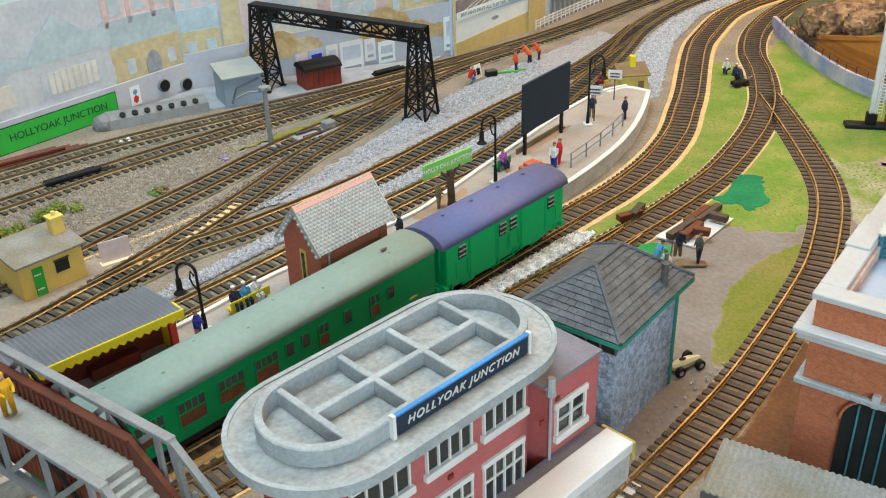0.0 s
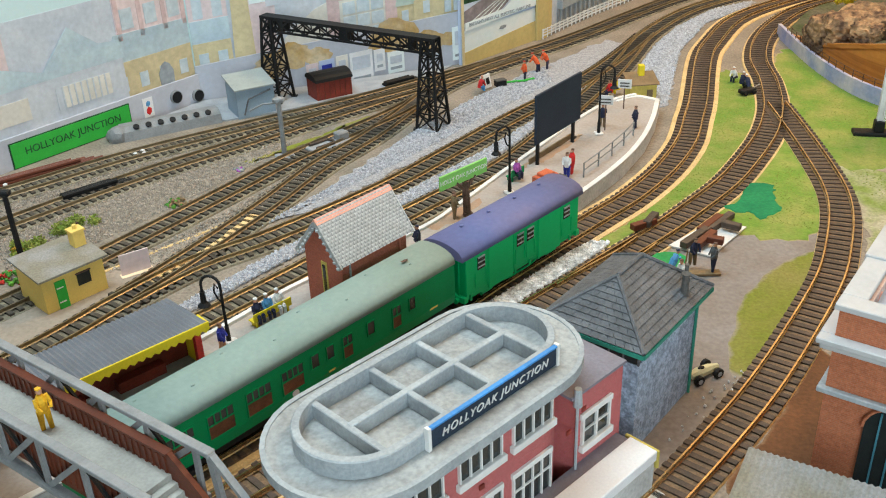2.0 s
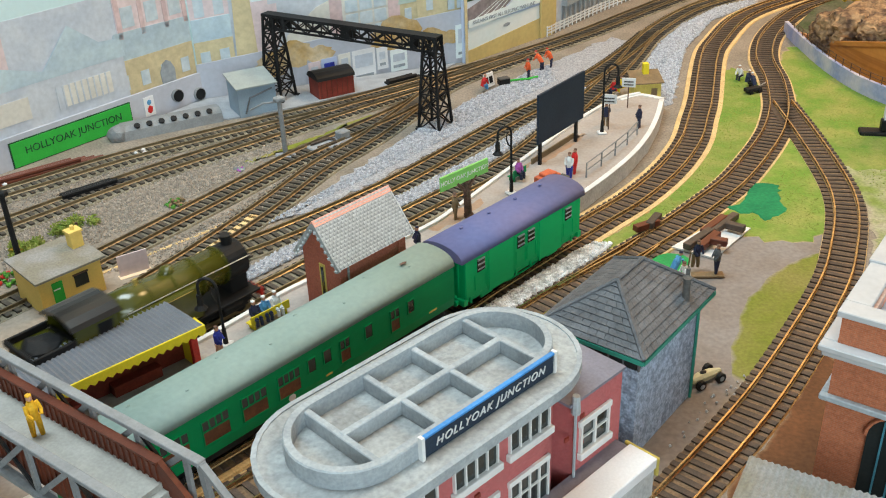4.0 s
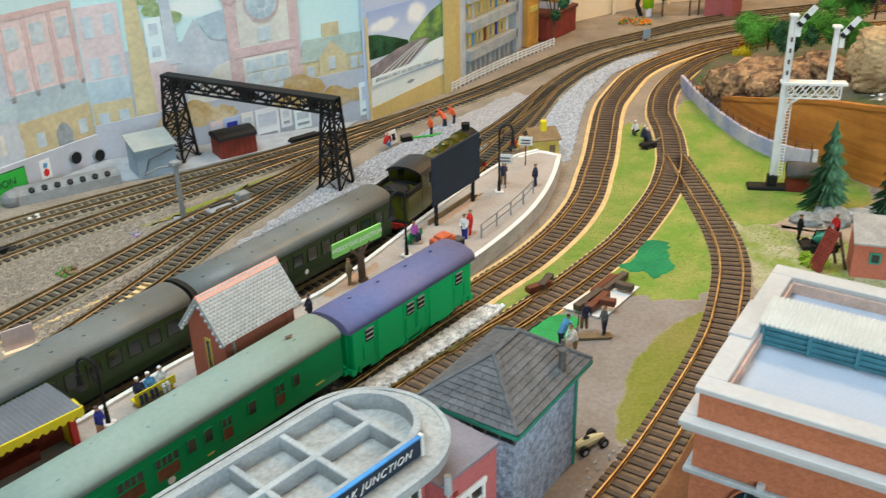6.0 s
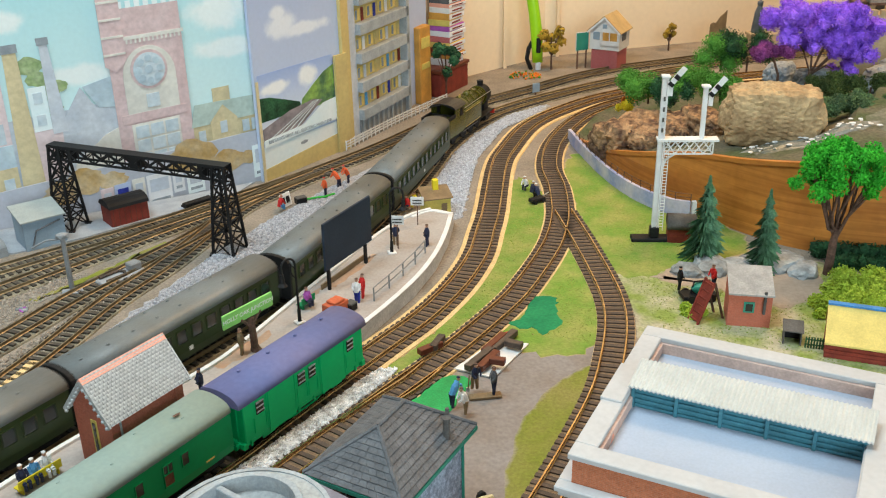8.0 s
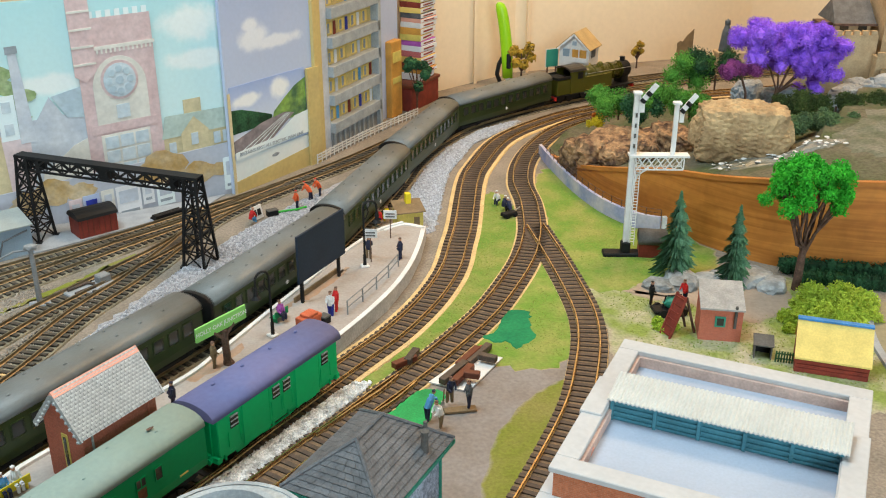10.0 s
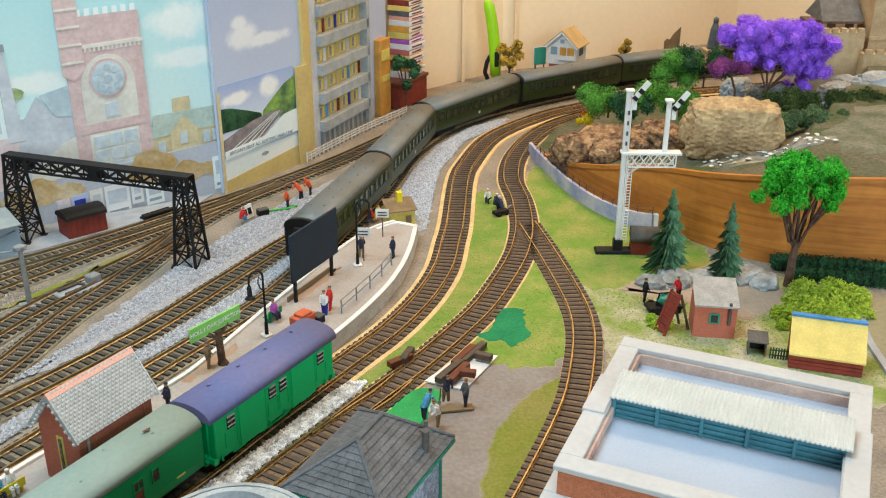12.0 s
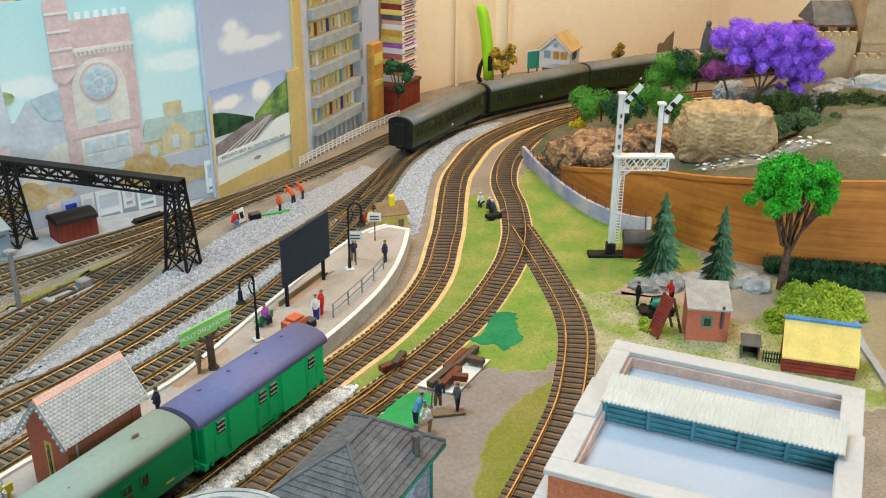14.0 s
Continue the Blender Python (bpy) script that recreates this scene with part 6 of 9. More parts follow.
part("sky_board", box(B(), 0.0, 0.306, 0.0, 0.004, 0.0, 0.233), "sky_town", bd, "pale teal painted sky")
BOARD = [bd]


def fit_to_view(a, z):
    """Town board only: shifts and stretches drawn shapes so they fit the camera's view."""
    if BOARD[0] is b1:
        return a, max(z, 0.0)
    g = a - 0.34
    return 0.047 + 0.972 * g, max(0.0, z * (1.074 - 0.234 * g) - 0.029 + 0.090 * g)


def bpart(name, bm, material, label=""):
    return part(name, bm, material, BOARD[0], label)


def lumps(cs, y0):
    bm = B()
    for k, (a, z, r) in enumerate(cs):
        flat_poly = [(a + r * (1 + 0.16 * math.sin(3 * q + k)) * math.cos(q * 0.349), z + 0.62 * r * (1 + 0.14 * math.cos(5 * q)) * math.sin(q * 0.349)) for q in range(18)]
        flat_poly = [fit_to_view(*p) for p in flat_poly] if MAPPED[0] else flat_poly
        loft(bm, [[(u, y0, w) for u, w in flat_poly], [(u, y0 - 0.0002 - 0.00005 * k, w) for u, w in flat_poly]])
    return bm


MAPPED = [True]
bpart("painted_haze", rect(0.30, 0.46, 0.0, 0.130, 0, 0.0003), "p_haze")


def painted_block(a0, a1, z0, z1, wall, rows, cols, y0=-0.0006, win="p_pane", wh=0.5, ww=0.5):
    bpart("painted_wall", rect(a0, a1, z0, z1, y0), wall)
    for r in range(rows):
        for c in range(cols):
            ca, cz = a0 + (a1 - a0) * (c + 0.5) / cols, z0 + (z1 - z0) * (r + 0.5) / rows
            da, dz = (a1 - a0) / cols * ww / 2, (z1 - z0) / rows * wh / 2
            bpart("painted_window", rect(ca - da, ca + da, cz - dz, cz + dz, y0 - 0.0006, 0.0004), win)


# first board: mills, school and ochre terrace
BOARD[0] = b1
bpart("painted_haze", rect(-0.35, 0.4585, 0.0, 0.130, 0, 0.0003), "p_haze")
painted_block(0.375, 0.4585, 0.085, 0.165, "p_pink", 2, 3)
bpart("painted_parapet", rect(0.372, 0.4585, 0.163, 0.169, -0.0012), "p_brick")
for a in (0.376, 0.402, 0.430, 0.4535):
    bpart("painted_pilaster", rect(a, a + 0.005, 0.085, 0.163, -0.0012), "p_brick")
bpart("painted_roof", flat([(0.36, 0.062), (0.4585, 0.060), (0.4585, 0.090), (0.37, 0.092)], -0.0012), "p_slate")
painted_block(0.36, 0.4585, 0.020, 0.064, "p_ochre", 1, 4, -0.0014, "p_pane", 0.34, 0.4)
bpart("painted_arch", flat([(0.415, 0.020), (0.431, 0.020), (0.432, 0.042), (0.428, 0.050), (0.423, 0.053), (0.418, 0.050), (0.414, 0.042)], -0.0026), "p_dark")
painted_block(0.20, 0.375, 0.025, 0.074, "p_haze", 1, 2, -0.0030, "p_cream", 0.42, 0.6)
for k in range(9):
    bpart("painted_mullion", rect(0.298 + k * 0.0066, 0.2995 + k * 0.0066, 0.038, 0.060, -0.0041, 0.0004), "p_haze")
bpart("painted_roof", flat([(0.21, 0.070), (0.378, 0.070), (0.374, 0.088), (0.352, 0.090), (0.323, 0.113), (0.290, 0.078), (0.23, 0.098)], -0.0032), "p_slate")
painted_block(-0.1, 0.26, 0.05, 0.17, "p_pink", 3, 7, -0.0012)
bpart("foot_wall", rect(-0.35, 0.4585, 0.0, 0.030, -0.0042, 0.003), "p_lilac", "grey-lilac retaining wall")
BOARD[0] = bd
painted_block(0.294, 0.336, 0.100, 0.178, "p_pink", 2, 2)
bpart("painted_roof", flat([(0.294, 0.085), (0.336, 0.08), (0.336, 0.108), (0.294, 0.108)], -0.0012), "p_slate")
painted_block(0.294, 0.336, 0.045, 0.086, "p_ochre", 1, 2, -0.0014)
# tall chimneys and trees
bpart("painted_chimney", flat([(0.337, 0.04), (0.362, 0.04), (0.356, 0.196), (0.343, 0.196)], -0.0018), "p_ochre")
bpart("painted_chimney_cap", rect(0.341, 0.358, 0.193, 0.201, -0.0024), "p_dark")
bpart("painted_chimney", flat([(0.378, 0.11), (0.394, 0.11), (0.387, 0.198), (0.379, 0.198)], -0.0016), "p_haze")
bpart("painted_chimney_cap", rect(0.377, 0.389, 0.196, 0.203, -0.0022), "p_dark")
bpart("painted_tree", lumps([(0.366, 0.178, 0.014), (0.372, 0.165, 0.012), (0.379, 0.15, 0.012), (0.392, 0.155, 0.009), (0.383, 0.132, 0.010)], -0.0005), "p_tree")
painted_block(0.360, 0.378, 0.115, 0.158, "p_cloud", 2, 1, -0.0012)
bpart("painted_terrace", rect(0.355, 0.40, 0.05, 0.12, -0.0009), "p_pink")
# grey hall
bpart("painted_hall", flat([(0.385, 0.062), (0.45, 0.062), (0.45, 0.125), (0.425, 0.128), (0.412, 0.150), (0.388, 0.118)], -0.0010), "p_haze")
bpart("painted_hall_roof", flat([(0.414, 0.150), (0.45, 0.156), (0.45, 0.124), (0.428, 0.127)], -0.0016), "p_slate")
bpart("painted_lean_to", flat([(0.39, 0.05), (0.452, 0.05), (0.452, 0.105), (0.43, 0.098), (0.395, 0.075)], -0.0020), "p_cream")
# brick clock tower
bpart("tower", rect(0.445, 0.526, 0.055, 0.219, -0.0024), "p_brick", "pink brick clock tower")
for k in range(7):
    bpart("battlement", rect(0.4615 + k * 0.0094, 0.4670 + k * 0.0094, 0.219, 0.2255, -0.0024), "p_cloud")
bpart("string_course", rect(0.443, 0.528, 0.188, 0.1915, -0.0031), "p_cream")
for k in range(17):
    bpart("corbel", rect(0.447 + k * 0.0047, 0.449 + k * 0.0047, 0.184, 0.188, -0.0031), "p_cream")
bpart("turret", flat([(0.441, 0.165), (0.452, 0.158), (0.464, 0.168), (0.464, 0.24), (0.441, 0.24)], -0.0032), "p_brick")
for z in (0.175, 0.192, 0.209, 0.226):
    bpart("turret_band", rect(0.441, 0.464, z, z + 0.002, -0.0039), "p_cream")
arch = [(0.486 + 0.0285 * math.cos(k * math.pi / 14), 0.150 + 0.030 * math.sin(k * math.pi / 14)) for k in range(15)] + [(0.4575, 0.113), (0.5145, 0.113)]
bpart("arch_field", flat(arch, -0.0032), "p_cream")
ring = lambda c, z, r, n=24: [(c + r * math.cos(2 * math.pi * k / n), z + r * math.sin(2 * math.pi * k / n)) for k in range(n)]
bpart("rose_rim", flat(ring(0.486, 0.156, 0.0200), -0.0039), "p_brick")
bpart("rose_window", flat(ring(0.486, 0.156, 0.0172), -0.0046), "p_pane")
for k in range(8):
    a = k * math.pi / 4
    bpart("rose_light", flat(ring(0.486 + 0.0115 * math.cos(a), 0.156 + 0.0115 * math.sin(a), 0.0036, 10), -0.0053), "p_slate")
bpart("rose_hub", flat(ring(0.486, 0.156, 0.0042, 12), -0.0053), "p_slate")
bpart("tower_window", rect(0.479, 0.493, 0.117, 0.131, -0.0040), "p_pane")
bpart("tower_band", rect(0.450, 0.521, 0.104, 0.113, -0.0034), "p_brick")
bpart("great_window", rect(0.459, 0.512, 0.055, 0.102, -0.0034), "p_cream")
for r in range(3):
    for c in range(3):
        bpart("great_pane", rect(0.4625 + c * 0.0165, 0.4765 + c * 0.0165, 0.057 + r * 0.015, 0.0695 + r * 0.015, -0.0041), "p_pane")
# ochre house
bpart("painted_house", rect(0.526, 0.6065, 0.040, 0.088, -0.0018), "p_ochre", "ochre stone house")
bpart("house_roof", flat([(0.524, 0.084), (0.607, 0.084), (0.604, 0.106), (0.53, 0.108)], -0.0025), "p_green_slate")
bpart("house_gable", flat([(0.546, 0.040), (0.578, 0.040), (0.578, 0.086), (0.562, 0.103), (0.546, 0.086)], -0.0032), "p_ochre")
bpart("house_chimney", rect(0.552, 0.572, 0.106, 0.122, -0.0018), "p_ochre")
bpart("house_chimney", rect(0.600, 0.606, 0.100, 0.118, -0.0026), "p_ochre")
for a, z in ((0.531, 0.066), (0.531, 0.046), (0.557, 0.072), (0.557, 0.048), (0.583, 0.068), (0.583, 0.046), (0.594, 0.068), (0.594, 0.046)):
    bpart("house_window", rect(a, a + 0.008, z, z + 0.013, -0.0040), "p_pane")
# low grey wall, autumn shrubs and posters at its foot
bpart("foot_wall", rect(0.2925, 0.6065, 0.0, 0.066, -0.0045, 0.0015), "p_lilac")
bpart("painted_shrub", lumps([(0.375, 0.05, 0.02), (0.40, 0.056, 0.022), (0.43, 0.05, 0.015), (0.52, 0.054, 0.03), (0.56, 0.04, 0.02), (0.585, 0.038, 0.012)], -0.0062), "p_rust")
POSTERS = [(0.414, 0.428, 0.020, 0.044, "p_pink"), (0.429, 0.447, 0.022, 0.045, "p_blue"), (0.449, 0.463, 0.022, 0.046, "p_cream"), (0.465, 0.492, 0.012, 0.046, "paper"), (0.494, 0.507, 0.020, 0.044, "paper"), (0.510, 0.530, 0.014, 0.038, "p_cloud"), (0.59, 0.604, 0.012, 0.05, "p_cloud")]
for a0, a1, z0, z1, c in POSTERS:
    p = thing("wall_poster", "small faded printed poster on the grey wall", "poster", "posters along the wall", m=bd.matrix_basis.copy())
    part("sheet", rect(a0, a1, z0, z1, -0.0072, 0.0005), c, p)
    part("picture", rect(a0 + 0.003, a1 - 0.003, z0 + (z1 - z0) * 0.45, z1 - 0.005, -0.0078, 0.0003), "p_haze" if c != "p_blue" else "fig_blue", p)
    part("text_bar", rect(a0 + 0.003, a1 - 0.003, z0 + 0.004, z0 + 0.007, -0.0078, 0.0003), "p_dark", p)

MAPPED[0] = False
bn = thing("station_banner", "bright green banner with black station lettering on the wall", "banner", m=b1.matrix_basis.copy())
part("board", rect(0.240, 0.368, 0.0010, 0.0240, -0.0078, 0.001), "banner_green", bn)
part("border", rect(0.2388, 0.3692, 0.0, 0.0252, -0.0074, 0.0006), "leaf_dark", bn)
writing("lettering", "HOLLYOAK JUNCTION", 0.0100, "leaf_dark", bn, pose(0.305, -0.0090, 0.0140, 90, 0, 0))
for a, z in ((0.4255, 0.0150), (0.4530, 0.0085)):
    o = thing("drain_outlet", "round black drain outlet in the wall", "pipe", "drain outlets", m=b1.matrix_basis.copy())
    part("outlet_ring", rod(B(), (a, -0.0065, z), (a, -0.0105, z), 0.0068, n=18), "girder_grey", o)
    part("outlet_hole", rod(B(), (a, -0.0100, z), (a, -0.0109, z), 0.0060, n=18), "black", o)
ad = thing("enamel_sign", "small colourful enamel advertisement on the wall", "sign", m=b1.matrix_basis.copy())
part("plate", rect(0.385, 0.397, 0.004, 0.024, -0.0074, 0.0006), "paper", ad)
part("motif", blob(B(), (0.391, -0.0080, 0.0105), 0.0036, 1, 0.1, (1, 0.15, 1.2)), "fig_red", ad)
part("motif", blob(B(), (0.391, -0.0080, 0.0180), 0.0030, 1, 0.1, (1, 0.15, 1)), "fig_sky", ad)

# railway poster board beyond the town
ps = tagged(new("backdrop"), "large railway poster board with sky, hills and tracks", "backdrop", kind="structure")
ps.matrix_basis = pose(-0.0745, 0.9315, 0, 0, 0, 51.1)
part("poster_board", box(B(), 0.0, 0.150, 0.0, 0.004, 0.0, 0.226), "sky_poster", ps)
part("poster_picture", rect(0.004, 0.1285, 0.044, 0.124, -0.0006), "sky_print", ps)
part("picture_hill", flat([(0.004, 0.070), (0.07, 0.070), (0.068, 0.080), (0.045, 0.088), (0.02, 0.096), (0.004, 0.098)], -0.0014), "leaf_dark", ps)
part("picture_hill", flat([(0.068, 0.070), (0.1285, 0.066), (0.1285, 0.112), (0.11, 0.106), (0.09, 0.094), (0.072, 0.082)], -0.0016), "p_hill", ps)
part("picture_rails", flat([(0.004, 0.048), (0.06, 0.048), (0.105, 0.074), (0.09, 0.078), (0.05, 0.074), (0.004, 0.062)], -0.0024), "p_rails", ps)
for k in range(4):
    a = 0.012 + 0.013 * k
    part("picture_rail", flat([(a, 0.048), (a + 0.002, 0.048), (0.090 + k * 0.003, 0.076), (0.0893 + k * 0.003, 0.076)], -0.0031, 0.0003), "p_cloud", ps)
part("poster_foot", flat([(0.004, 0.040), (0.1285, 0.044), (0.1285, 0.072), (0.105, 0.070), (0.07, 0.052), (0.004, 0.049)], -0.0034, 0.0004), "p_cloud", ps)
part("poster_band", rect(0.0, 0.150, 0.004, 0.040, -0.0010), "p_cloud", ps)
part("poster_sand", flat([(0.0, 0.0), (0.150, 0.0), (0.150, 0.026), (0.0, 0.014)], -0.0022, 0.0006), "p_sand", ps)
part("poster_edge", rect(-0.001, 0.003, 0.0, 0.118, -0.0024, 0.0006), "p_ochre", ps)
writing("lettering", "BRITAIN'S FIRST ALL ELECTRIC MAIN LINE", 0.0058, "p_dark", ps, pose(0.064, -0.0042, 0.0455, 90, 0, 0))
part("poster_emblem", blob(B(), (0.07, -0.0020, 0.030), 0.004, 1, 0.0, (1.8, 0.1, 0.6)), "p_dark", ps)
part("yellow_pier", rect(0.1285, 0.150, 0.0, 0.122, -0.0030, 0.003), "p_sand", ps)

sf = thing("wall_shelf", "orange-brown wooden shelf edge above the painted boards", "shelf", m=bd.matrix_basis.copy())
part("board", box(B(), -0.10, 0.325, 0.030, 0.20, 0.236, 0.250, 0.001), "shelf_wood", sf)
part("lip", box(B(), -0.10, 0.325, 0.024, 0.030, 0.234, 0.275, 0.001), "shelf_wood", sf)
for x in (-0.06, 0.14, 0.30):
    part("bracket", box(B(), x, x + 0.008, 0.034, 0.12, 0.0, 0.236), "shelf_wood", sf)
en = tagged(new("backdrop"), "plain pale lilac-blue sky board beyond the flats", "backdrop", kind="structure")
en.matrix_basis = pose(0.0165, 1.048, 0, 0, 0, 62)
part("sky_board", box(B(), 0.172, 0.252, 0.004, 0.008, 0.0, 0.30), "p_blue", en)


# ---- block of flats ----
def flats():
    t = thing("apartment_block", "tall grey and yellow block of flats with balconies", "apartment building", m=pose(0.0165, 1.048, 0, 0, 0, 62.0))
    X, D, Z = 0.170, 0.035, 0.30
    part("wall", box(B(), 0.036, X, 0.002, D, 0, Z), "p_sand", t)
    part("end_pier", box(B(), -0.004, 0.014, -0.006, D, 0, Z), "p_sand", t, "ochre end wall")
    part("stair_tower", box(B(), 0.014, 0.036, -0.002, D - 0.002, 0, Z), "p_haze", t, "grey stair tower")
    part("roof", box(B(), -0.004, X, -0.006, D, Z, Z + 0.004), "dark_grey", t)
    fh = 0.0365
    for f in range(8):
        z = 0.030 + f * fh
        b = part("balcony", box(B(), 0.036, X + 0.001, -0.0095, 0.002, z - 0.004, z + 0.0095, 0.0004), "deco_grey", t, "grey concrete balcony front")
        for k in range(4):
            a = 0.041 + k * 0.032
            w = part("window", box(B(), a, a + 0.013, 0.0006, 0.0022, z + 0.012, z + 0.026), "yellow", t)
            part("pane", box(B(), a + 0.001, a + 0.006, 0.0001, 0.0008, z + 0.013, z + 0.025), "p_dark", w)
            part("door", box(B(), a + 0.018, a + 0.023, 0.0006, 0.0022, z + 0.0095, z + 0.026), ("fig_sky", "p_sand", "dark_red", "p_haze", "fig_blue", "p_sand", "paper")[(f * 3 + k * 2) % 7], t)
    part("end_column", box(B(), X - 0.006, X + 0.002, -0.0095, 0.002, 0, Z), "deco_grey", t)
    part("ground_floor", box(B(), 0.036, X - 0.006, -0.004, 0.002, 0, 0.026), "girder_grey", t)
    for k in range(9):
        part("ground_pillar", box(B(), 0.040 + k * 0.0135, 0.044 + k * 0.0135, -0.0055, -0.004, 0, 0.026), "deco_grey", t)


flats()


def picket_fence():
    t = thing("white_fence", "white post-and-rail fence in front of the flats", "fence")
    line = smooth_line([(0.018, 1.035), (0.05, 1.088), (0.09, 1.150), (0.13, 1.205), (0.16, 1.245)], 0.010)
    for p in line:
        part("post", box(B(), p.x - 0.0008, p.x + 0.0008, p.y - 0.0008, p.y + 0.0008, 0, 0.0125), "white", t)
    for z in (0.004, 0.0075, 0.011):
        part("rail", ribbon(B(), line, [(-0.0004, z - 0.0008), (0.0004, z - 0.0008), (0.0004, z + 0.0008), (-0.0004, z + 0.0008)]), "white", t)


picket_fence()


# ---- trackside huts and yard things on the far side ----
def red_hut():
    t = thing("grounded_van_body", "dark red grounded van body with curved black roof", "hut", m=pose(-0.2170, 0.8075, 0, 0, 0, 36))
    part("body", box(B(), 0, 0.041, 0, 0.026, 0, 0.0215, 0.0004), "dark_red", t)
    arc = [(-0.0015 + 0.0145 - 0.0150 * math.cos(k * math.pi / 8), 0.0210 + 0.0075 * math.sin(k * math.pi / 8)) for k in range(9)]
    part("roof", loft(B(), [[(x, y, z) for y, z in arc] for x in (-0.001, 0.042)]), "black", t)
    for k in range(7):
        part("plank_strip", box(B(), 0.003 + k * 0.006, 0.0035 + k * 0.006, -0.0004, 0.0002, 0.001, 0.021), "maroon", t)


red_hut()


def grey_hut():
    t = thing("lamp_hut", "blue-grey lineside hut with pale sloping roof", "hut", m=pose(-0.2875, 0.7560, 0, 0, 0, 35))
    part("wall", box(B(), 0, 0.040, 0, 0.034, 0, 0.031), "hut_blue", t)
    bm = B()
    loft(bm, [[(-0.002, -0.003, 0.0305), (0.042, -0.003, 0.0305), (0.042, -0.003, 0.0318), (-0.002, -0.003, 0.0318)], [(-0.002, 0.037, 0.0365), (0.042, 0.037, 0.0365), (0.042, 0.037, 0.0378), (-0.002, 0.037, 0.0378)]])
    part("roof", bm, "hut_roof", t)
    part("pipe", tube(B(), [(0.006, -0.001, 0.004), (0.012, -0.001, 0.020), (0.036, -0.001, 0.026)], 0.0009), "slate", t)


grey_hut()
solo("concrete_apron", prism(B(), [(-0.375, 0.755), (-0.30, 0.752), (-0.24, 0.785), (-0.17, 0.838), (-0.10, 0.898), (-0.085, 0.93), (-0.2, 0.875), (-0.345, 0.808)], -0.001, 0.0014), "plate", "grey concrete strip along the backdrop foot", "pavement", kind="structure")


def culvert():
    t = thing("pipe_culvert", "grey stone culvert with a row of round holes", "culvert", m=pose(-0.384, 0.6935, 0, 0, 0, 34))
    sec = [(0, 0), (0.022, 0), (0.022, 0.012), (0.010, 0.013), (0.002, 0.009)]
    part("body", loft(B(), [[(x, y, z) for y, z in sec] for x in (0, 0.098)]), "girder_grey", t)
    for k in range(7):
        x = 0.014 + k * 0.012
        part("hole", rod(B(), (x, 0.0050, 0.0115), (x, 0.0042, 0.0128), 0.0030, n=10), "black", t)
    part("end_block", blob(B(), (-0.004, 0.010, 0.005), 0.011, 2, 0.08, (1, 1, 0.9)), "girder_grey", t)


culvert()


def water_crane():
    t = thing("yard_lamp", "grey yard post with outreach arm on a square base", "lamp post", m=pose(-0.216, 0.660, 0, 0, 0, 20))
    part("base", box(B(), -0.009, 0.009, -0.006, 0.006, 0, 0.003, 0.0005), "plate", t)
    part("post", rod(B(), (0, 0, 0.003), (0, 0, 0.056), 0.0024, 0.0020, n=8), "girder_grey", t)
    part("arm", tube(B(), [(0, 0, 0.054), (-0.014, 0.004, 0.053), (-0.026, 0.007, 0.047)], 0.0010), "girder_grey", t)
    part("head", blob(B(), (0.0, 0, 0.0565), 0.0045, 1, 0.1, (1.5, 1, 0.8)), "girder_grey", t)


water_crane()


def ground_frame():
    t = thing("point_motor", "rusty point motor on a grey plinth", "railway equipment", m=pose(-0.195, 0.672, 0, 0, 0, 48))
    part("plinth", box(B(), 0, 0.045, -0.009, 0.009, 0, 0.0035, 0.001), "plate", t)
    part("trough", tube(B(), [(0.004, -0.006, 0.005), (0.024, -0.006, 0.005), (0.027, 0, 0.005), (0.024, 0.006, 0.005), (0.004, 0.006, 0.005)], 0.0016), "sleeper", t)
    part("motor", box(B(), 0.031, 0.043, -0.005, 0.005, 0.0035, 0.011, 0.001), "girder_grey", t)


ground_frame()


def pipe_stack(x, y, a, n, l, m_, label, lift=0.0):
    t = thing("pipe_stack", label, "scrap", "scrap heaps by the line", m=pose(x, y, lift, 0, 0, a))
    for k in range(n):
        part("pipe", rod(B(), (0, (k % 3) * 0.0042, 0.002 + (k // 3) * 0.0035), (l * (1 - 0.07 * k), (k % 3) * 0.0042 + 0.001, 0.002 + (k // 3) * 0.0035), 0.0020, n=7), m_, t)


pipe_stack(-0.462, 0.585, 43, 5, 0.10, "maroon", "bundle of maroon rails lying beside the line")
pipe_stack(-0.385, 0.560, 45, 5, 0.062, "black", "black pipes stacked beside the track")
pipe_stack(-0.150, 0.852, 40, 5, 0.045, "black", "black rail lengths beside the sidings")
for k, (x, y) in enumerate(((-0.367, 0.668), (-0.360, 0.660), (-0.356, 0.668), (-0.452, 0.588), (-0.352, 0.662))):
    solo("paint_pot", blob(B(), (x, y, 0.0024), 0.0024, 1, 0.05), "white", "tiny white ball beside the rails", "ball", "white balls")


def tuft(x, y, mats, r, label, seed, z=0.0, n=34, squash=0.6):
    t = thing("flower_clump", label, "plant", "flower clumps", m=pose(x, y, z))
    rnd = random.Random(seed)
    for m_, share in mats:
        bm = B()
        for k in range(int(n * share)):
            a, q = rnd.uniform(0, 6.28), r * math.sqrt(rnd.random())
            blob(bm, (q * math.cos(a) * 1.4, q * math.sin(a), rnd.uniform(0.001, r * squash * (1.2 - q / r))), rnd.uniform(0.0010, 0.0022), 1, 0.35, seed=seed * 99 + k)
        part("foliage", bm, m_, t)


